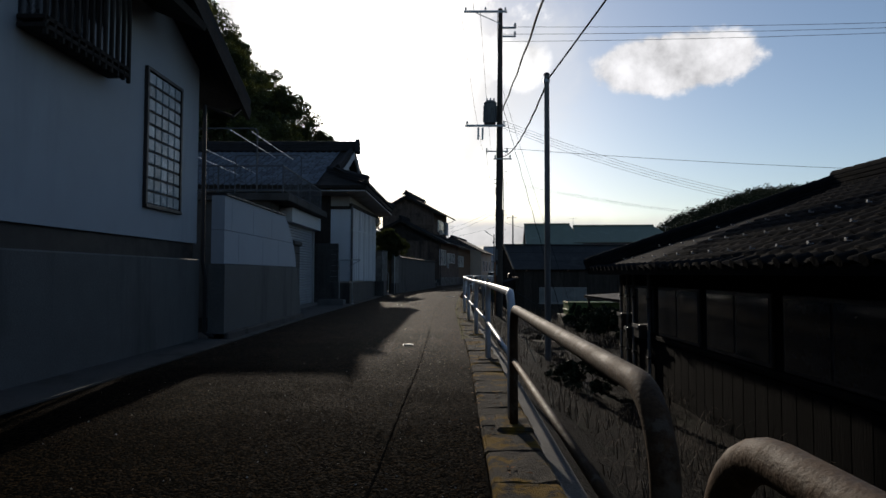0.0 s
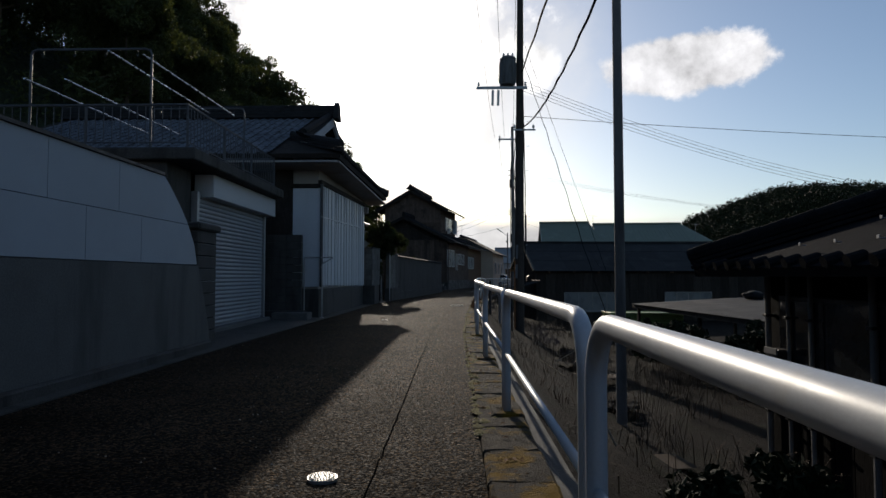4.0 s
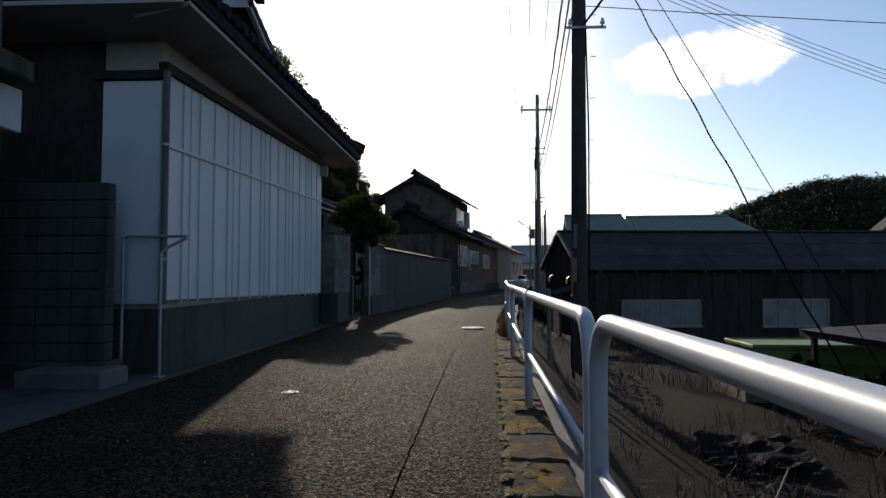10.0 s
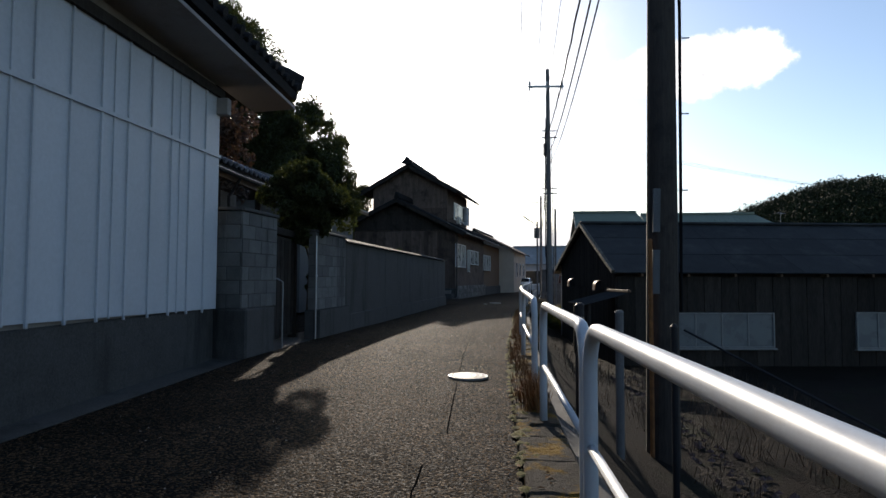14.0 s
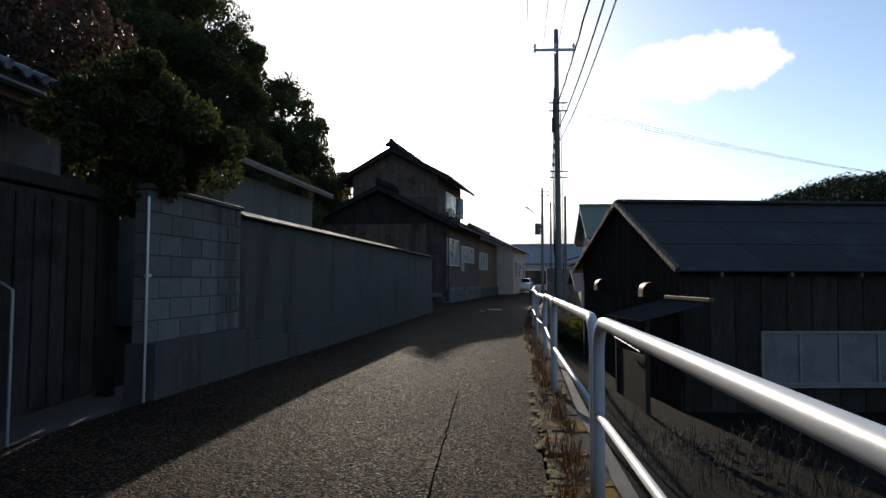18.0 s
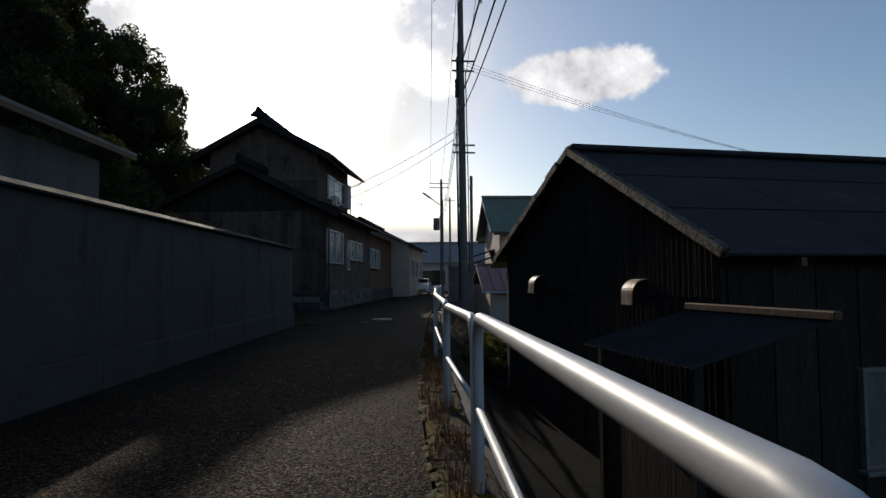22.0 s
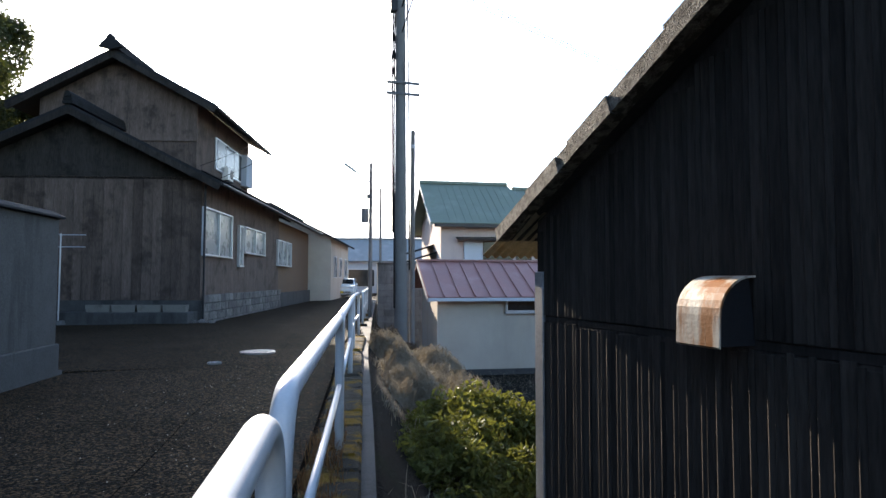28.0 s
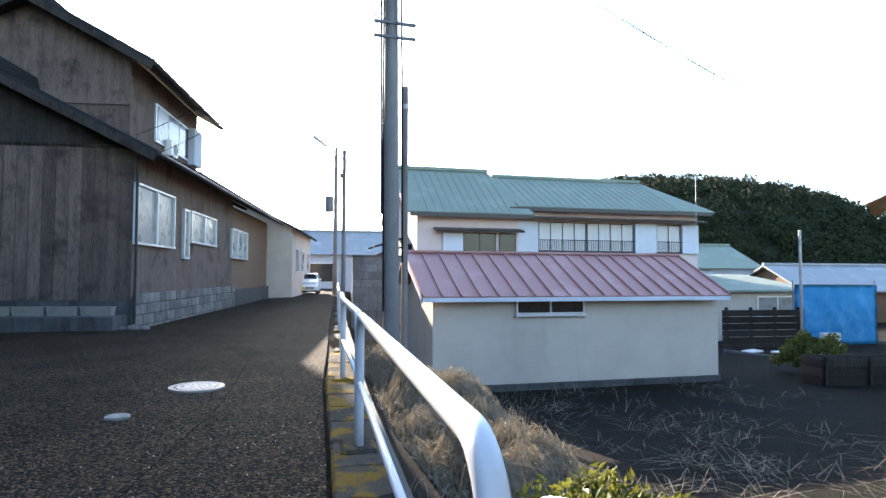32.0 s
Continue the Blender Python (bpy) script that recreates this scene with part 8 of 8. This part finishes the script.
        bm.transform(pose(x, y, low_z(y) + 0.12, rnd.uniform(-3, 3), rnd.uniform(-3, 3), a))
        tagged(part("board" if mat is M_PLYWOOD else "plastic_sheet", bm, mat), lab, "board" if mat is M_PLYWOOD else "plastic sheet")
    for k in range(5):
        a = Vector((rnd.uniform(1.6, 3.2), rnd.uniform(12, 24), -0.9))
        b = a + Vector((rnd.uniform(-0.6, 0.9), rnd.uniform(0.6, 1.4), rnd.uniform(0.1, 0.7)))
        tagged(part("stake", rodded(a, b, 0.012, 0.008, 6), M_DRY), "thin leaning bamboo stake on the low ground", "stake", "leaning garden stakes")
    # thin pipes and posts by the gap in the railing
    for x, y, z0, z1, r_, mat, lab in ((1.32, 26.91, -0.9, 0.90, 0.045, M_BLACK, "short black post behind the railing gap"), (1.62, 26.5, -0.9, 0.85, 0.04, M_POLE, "grey pipe post behind the railing gap"),
                                       (2.235, 27.60, -1.2, 1.6, 0.025, M_RUST, "rusty pipe fixed beside the dark utility pole"), (2.0, 26.1, -1.1, 0.75, 0.03, M_BLACK, "thin black stake behind the railing")):
        p = thing("post", pose(x, y, z0), lab, "post")
        part("shaft", rodded((0, 0, 0), (0, 0, z1 - z0), r_, sides=12), mat, p)
        part("cap", rodded((0, 0, z1 - z0), (0, 0, z1 - z0 + 0.025), r_ * 1.15, r_ * 0.6, 12), mat, p)
    p = tagged(part("guy_wire", rodded((2.6, 27.6, 0.6), (5.2, 24.2, -1.1), 0.013, sides=8), M_BLACK), "dark sloping brace beside the utility pole", "brace")
    # seed beds with pale clods below the gap
    verts, faces = [], []
    for _ in range(700):
        y = rnd.uniform(25.5, 36)
        x = rail_x(y) + rnd.uniform(0.5, 2.8)
        r_ = rnd.uniform(0.02, 0.07)
        z = lerp(-0.3, low_z(y), min(1, (x - rail_x(y)) / 1.3)) + 0.02
        k = len(verts)
        verts += [(x - r_, y, z), (x, y - r_, z), (x + r_, y, z), (x, y + r_, z), (x, y, z + r_ * 0.8)]
        faces += [(k, k + 1, k + 4), (k + 1, k + 2, k + 4), (k + 2, k + 3, k + 4), (k + 3, k, k + 4)]
    tagged(raw("rubble", verts, faces, M_CLOD), "reddish clods and rubble on the bank", "rubble", kind="stuff")


M_SHEET = material("grey_sheet_roof", (0.022, 0.023, 0.026), 0.85, spec=0.12, grain=0.25, scale=2, fine=30, bump=0.15, stain=(0.04, 0.04, 0.04), stain_scale=1.2)
M_TROUGH = material("trough_concrete", (0.20, 0.17, 0.13), 0.9, grain=0.3, scale=4, fine=50, bump=0.5, stain=(0.08, 0.065, 0.05), stain_scale=2.5, streak=True)
M_PLYWOOD = material("plywood", (0.16, 0.12, 0.085), 0.85, grain=0.3, scale=4, fine=40, bump=0.2, stain=(0.07, 0.055, 0.04), stain_scale=2.0)
M_CLOD = material("clods", (0.10, 0.065, 0.055), 0.95, grain=0.6, scale=12, fine=60, bump=0.5)
build_garden_clutter()


# ---- yard before the house at the bend ----
def build_bend_yard():
    d, nx = Vector((0.191, 0.982, 0)), Vector((0.982, -0.191, 0))
    o = Vector((-0.83, 61.0, 0))
    led = thing("ledge", pose(o.x, o.y, -0.25, 0, 0, -11), "low concrete ledge along the front of the house", "ledge", kind="structure")
    part("slab", box(bmesh.new(), -6.0, -0.05, -0.95, -0.03, 0, 0.44, 0.02), M_CONCRETE_DARK, led)
    first = None
    for k, lx in enumerate((-0.53, -1.29, -2.05, -2.81)):
        if first is None:
            e = thing("planter", Matrix.Identity(4), "long cream plastic planter with dry soil", "planter", "planters before the house")
            bm = bmesh.new()
            outer = [(-0.40, -0.11, 0), (0.40, -0.11, 0), (0.40, 0.11, 0), (-0.40, 0.11, 0)]
            top = [(-0.43, -0.14, 0.20), (0.43, -0.14, 0.20), (0.43, 0.14, 0.20), (-0.43, 0.14, 0.20)]
            inn = [(-0.40, -0.115, 0.20), (0.40, -0.115, 0.20), (0.40, 0.115, 0.20), (-0.40, 0.115, 0.20)]
            low = [(-0.39, -0.105, 0.15), (0.39, -0.105, 0.15), (0.39, 0.105, 0.15), (-0.39, 0.105, 0.15)]
            v = [[bm.verts.new(p) for p in ring] for ring in (outer, top, inn, low)]
            for a, b in zip(v, v[1:]):
                for i in range(4):
                    bm.faces.new((a[i], a[(i + 1) % 4], b[(i + 1) % 4], b[i]))
            bm.faces.new(v[0][::-1])
            bm.faces.new(v[3])
            part("tub", bm, M_PLANTER, e)
            part("soil", boxed(-0.385, 0.385, -0.10, 0.10, 0.12, 0.165), M_EARTH, e)
            first = e
        else:
            e = copy_thing(first, Matrix.Identity(4))
        p = o + nx * lx - d * 0.62
        e.matrix_basis = pose(p.x, p.y, 0.193, 0, 0, -11 + 1.5 * k) @ Matrix.Diagonal((0.83, 1, 1.1, 1))
    p = o - nx * 3.72 - d * 1.15
    t = thing("drying_stand", pose(p.x, p.y, -0.15, 0, 0, -11), "thin steel laundry stand with two cross bars", "drying stand")
    part("post", rodded((0, 0, 0), (0, 0, 2.7), 0.022), M_ALU, t)
    part("foot", rodded((0, 0, 0), (0, 0, 0.12), 0.2, 0.16, 16), M_CONCRETE, t)
    for z in (2.3, 2.66):
        part("cross_bar", rodded((-0.72, 0, z), (0.72, 0, z), 0.014), M_ALU, t)
    # low stone pile at the corner
    s = thing("stone_pile", pose(o.x + 0.15, o.y - 0.55, -0.2), "few rough stones at the corner of the house", "stones")
    for k, (x, y, r) in enumerate(((0, 0, 0.16), (0.25, 0.1, 0.11), (-0.25, 0.05, 0.12))):
        bm = bmesh.new()
        bmesh.ops.create_icosphere(bm, subdivisions=2, radius=r)
        for v in bm.verts:
            v.co *= 1 + 0.2 * noise.noise(v.co * 9 + Vector((k, 0, 0)))
            v.co.z *= 0.6
        bm.transform(Matrix.Translation((x, y, r * 0.5)))
        part("stone", bm, M_STONE, s)


build_bend_yard()


# ---- small car coming down the lane ----
def build_car():
    """Local frame: the front looks along -y; the origin is on the ground under its middle."""
    e = thing("car", pose(6.15, 89.0, road_z(89.0) + 0.005, 0, 0, -10), "small pale silver-blue hatchback on the lane", "car")
    half = 0.735
    prof = [(-1.69, 0.28), (-1.70, 0.55), (-1.66, 0.78), (-1.58, 0.90), (-0.95, 1.02), (-0.62, 1.10), (-0.08, 1.44), (0.25, 1.50), (1.0, 1.50), (1.42, 1.45), (1.60, 1.05), (1.68, 0.85), (1.69, 0.30), (1.5, 0.24), (-1.5, 0.22)]
    bm = bmesh.new()
    rings = []
    for s, inset, squash in ((-1, 0.0, 1.0), (-0.93, -0.0, 1.0), (0.93, -0.0, 1.0), (1, 0.0, 1.0)):
        ring = []
        for y, z in prof:
            w = half * (1.0 if z < 0.95 else lerp(1.0, 0.80, (z - 0.95) / 0.55))
            k = 1.0 if abs(s) < 1 else 0.965
            ring.append(bm.verts.new((s * w, y * k, z * (1.0 if abs(s) < 1 else (0.985 if z > 0.5 else 1.02)))))
        rings.append(ring)
    for a, b in zip(rings, rings[1:]):
        for i in range(len(prof)):
            bm.faces.new((a[i], a[(i + 1) % len(prof)], b[(i + 1) % len(prof)], b[i]))
    bm.faces.new(rings[0])
    bm.faces.new(rings[-1][::-1])
    part("body", bm, M_CAR, e)
    part("windscreen", slab(bmesh.new(), [(-0.62, -0.655, 1.105), (0.62, -0.655, 1.105), (0.54, -0.115, 1.437), (-0.54, -0.115, 1.437)], 0.02), M_GLASS_DARK, e)
    for s in (-1, 1):
        for y0, y1, y2, y3 in ((-0.5, 0.22, 0.22, -0.12), (0.28, 1.05, 0.98, 0.28)):
            part("side_window", slab(bmesh.new(), [(s * 0.742, y0, 1.02), (s * 0.742, y1, 1.02), (s * 0.625, y2, 1.40), (s * 0.625, y3, 1.40)], 0.015), M_GLASS_DARK, e)
        part("headlight", box(bmesh.new(), s * 0.68 - 0.14, s * 0.68 + 0.05, -1.71, -1.45, 0.66, 0.86, 0.04), M_LENS, e, "clear headlight")
        part("mirror", box(bmesh.new(), s * 0.83 - 0.09, s * 0.83 + 0.09, -0.58, -0.42, 0.98, 1.12, 0.04), M_CAR, e)
        part("door_handle", box(bmesh.new(), s * 0.745 - 0.015, s * 0.745 + 0.015, 0.1, 0.25, 0.86, 0.90, 0.006), M_CAR, e)
        for y in (-1.12, 1.12):
            wh = part("wheel", rodded((s * 0.58, y, 0.27), (s * 0.745, y, 0.27), 0.275, sides=28), M_TYRE, e)
            part("rim", rodded((s * 0.74, y, 0.27), (s * 0.755, y, 0.27), 0.18, 0.165, 24), M_ALU, wh)
            for k in range(6):
                a = k * math.tau / 6
                part("spoke_hole", rodded((s * 0.752, y + 0.11 * math.cos(a), 0.27 + 0.11 * math.sin(a)), (s * 0.758, y + 0.11 * math.cos(a), 0.27 + 0.11 * math.sin(a)), 0.03, sides=10), M_TYRE, wh)
    part("grille", box(bmesh.new(), -0.42, 0.42, -1.70, -1.64, 0.70, 0.80, 0.01), M_ALU, e)
    part("lower_grille", box(bmesh.new(), -0.5, 0.5, -1.735, -1.66, 0.36, 0.54, 0.02), M_BLACK, e)
    for z in (0.41, 0.46, 0.51):
        part("grille_bar", boxed(-0.49, 0.49, -1.745, -1.735, z - 0.008, z + 0.008), M_ALU, e)
    pl = part("number_plate", box(bmesh.new(), -0.42, -0.09, -1.765, -1.75, 0.37, 0.535, 0.005), M_PLATE, e, "yellow number plate")
    cu = bpy.data.curves.new("plate_text", "FONT")
    cu.body, cu.size, cu.align_x, cu.extrude = "69-72", 0.10, "CENTER", 0.002
    tx = new("plate_text", cu)
    tx.parent = pl
    tx.matrix_basis = pose(-0.245, -1.768, 0.395, 90, 0, 0)
    cu.materials.append(M_BLACK)
    part("underside", boxed(-0.66, 0.66, -1.5, 1.5, 0.18, 0.25), M_BLACK, e)


build_car()


# ---- unseen houses added behind the start to hold back sky light ----
simple_house("rear_house", pose(9.5, -9.5, -1.0, 0, 0, 4), 9, 12, 4.2, 6.8, M_BOARD_BROWN, M_TILE_DARK, "unseen dark boarded house added behind the start to block sky light", gable_x=False)
simple_house("rear_house", pose(-1.5, -24, 0, 0, 0, 10), 13, 9, 6.0, 8.6, M_BOARD_BROWN, M_TILE_DARK, "unseen two-storey dark house added behind the start to block sky light")
simple_house("rear_house", pose(16, -22, -1.0, 0, 0, -6), 12, 9, 5.6, 8.2, M_CONCRETE, M_TILE_DARK, "unseen grey house added behind the start to block sky light")
simple_house("rear_house", pose(-17, -18, 0, 0, 0, 3), 11, 12, 6.0, 8.8, M_CONCRETE, M_TILE_DARK, "unseen grey two-storey house added behind the white house to block sky light")


# ---- loose grit and fallen leaves on the lane ----
def build_grit():
    rnd = random.Random(77)
    verts, faces = [], []
    for _ in range(2600):
        y = rnd.uniform(1, 52)
        xl, xr = along(ROAD_L, y), rail_x(y) - 0.24
        if xl < -6:
            continue
        f = 1 - abs(rnd.gauss(0, 0.25)) if rnd.random() < 0.65 else rnd.random()
        if not 0 < f < 1:
            continue
        x = lerp(xl, xr, f)
        z = road_z(y) + 0.03 * math.sin(math.pi * f) - 0.031
        r = rnd.uniform(0.003, 0.009)
        k = len(verts)
        a = rnd.uniform(0, 3)
        for i in range(4):
            verts.append((x + r * math.cos(a + i * 1.57), y + r * math.sin(a + i * 1.57), z))
        verts.append((x, y, z + r * 0.9))
        faces += [(k + i, k + (i + 1) % 4, k + 4) for i in range(4)]
    tagged(raw("road_grit", verts, faces, M_GRIT), "loose pale grit scattered on the asphalt", "grit", kind="stuff")
    verts, faces = [], []
    for _ in range(420):
        y = rnd.uniform(3, 56)
        x = rail_x(y) - abs(rnd.gauss(0.12, 0.14))
        s, a = rnd.uniform(0.012, 0.032), rnd.uniform(0, 6.28)
        c, d = math.cos(a) * s, math.sin(a) * s
        z = road_z(y) + 0.004
        k = len(verts)
        verts += [(x - c, y - d, z), (x + d * 0.45, y - c * 0.45, z + 0.006), (x + c, y + d, z + 0.002), (x - d * 0.45, y + c * 0.45, z + 0.007)]
        faces += [(k, k + 1, k + 2), (k, k + 2, k + 3)]
    tagged(raw("fallen_leaves", verts, faces, M_DRY_BROWN), "small fallen brown leaves along the edging", "leaves", kind="stuff")


M_GRIT = material("grit", (0.30, 0.27, 0.23), 0.9, grain=0.4, scale=40, fine=200, bump=0)
build_grit()
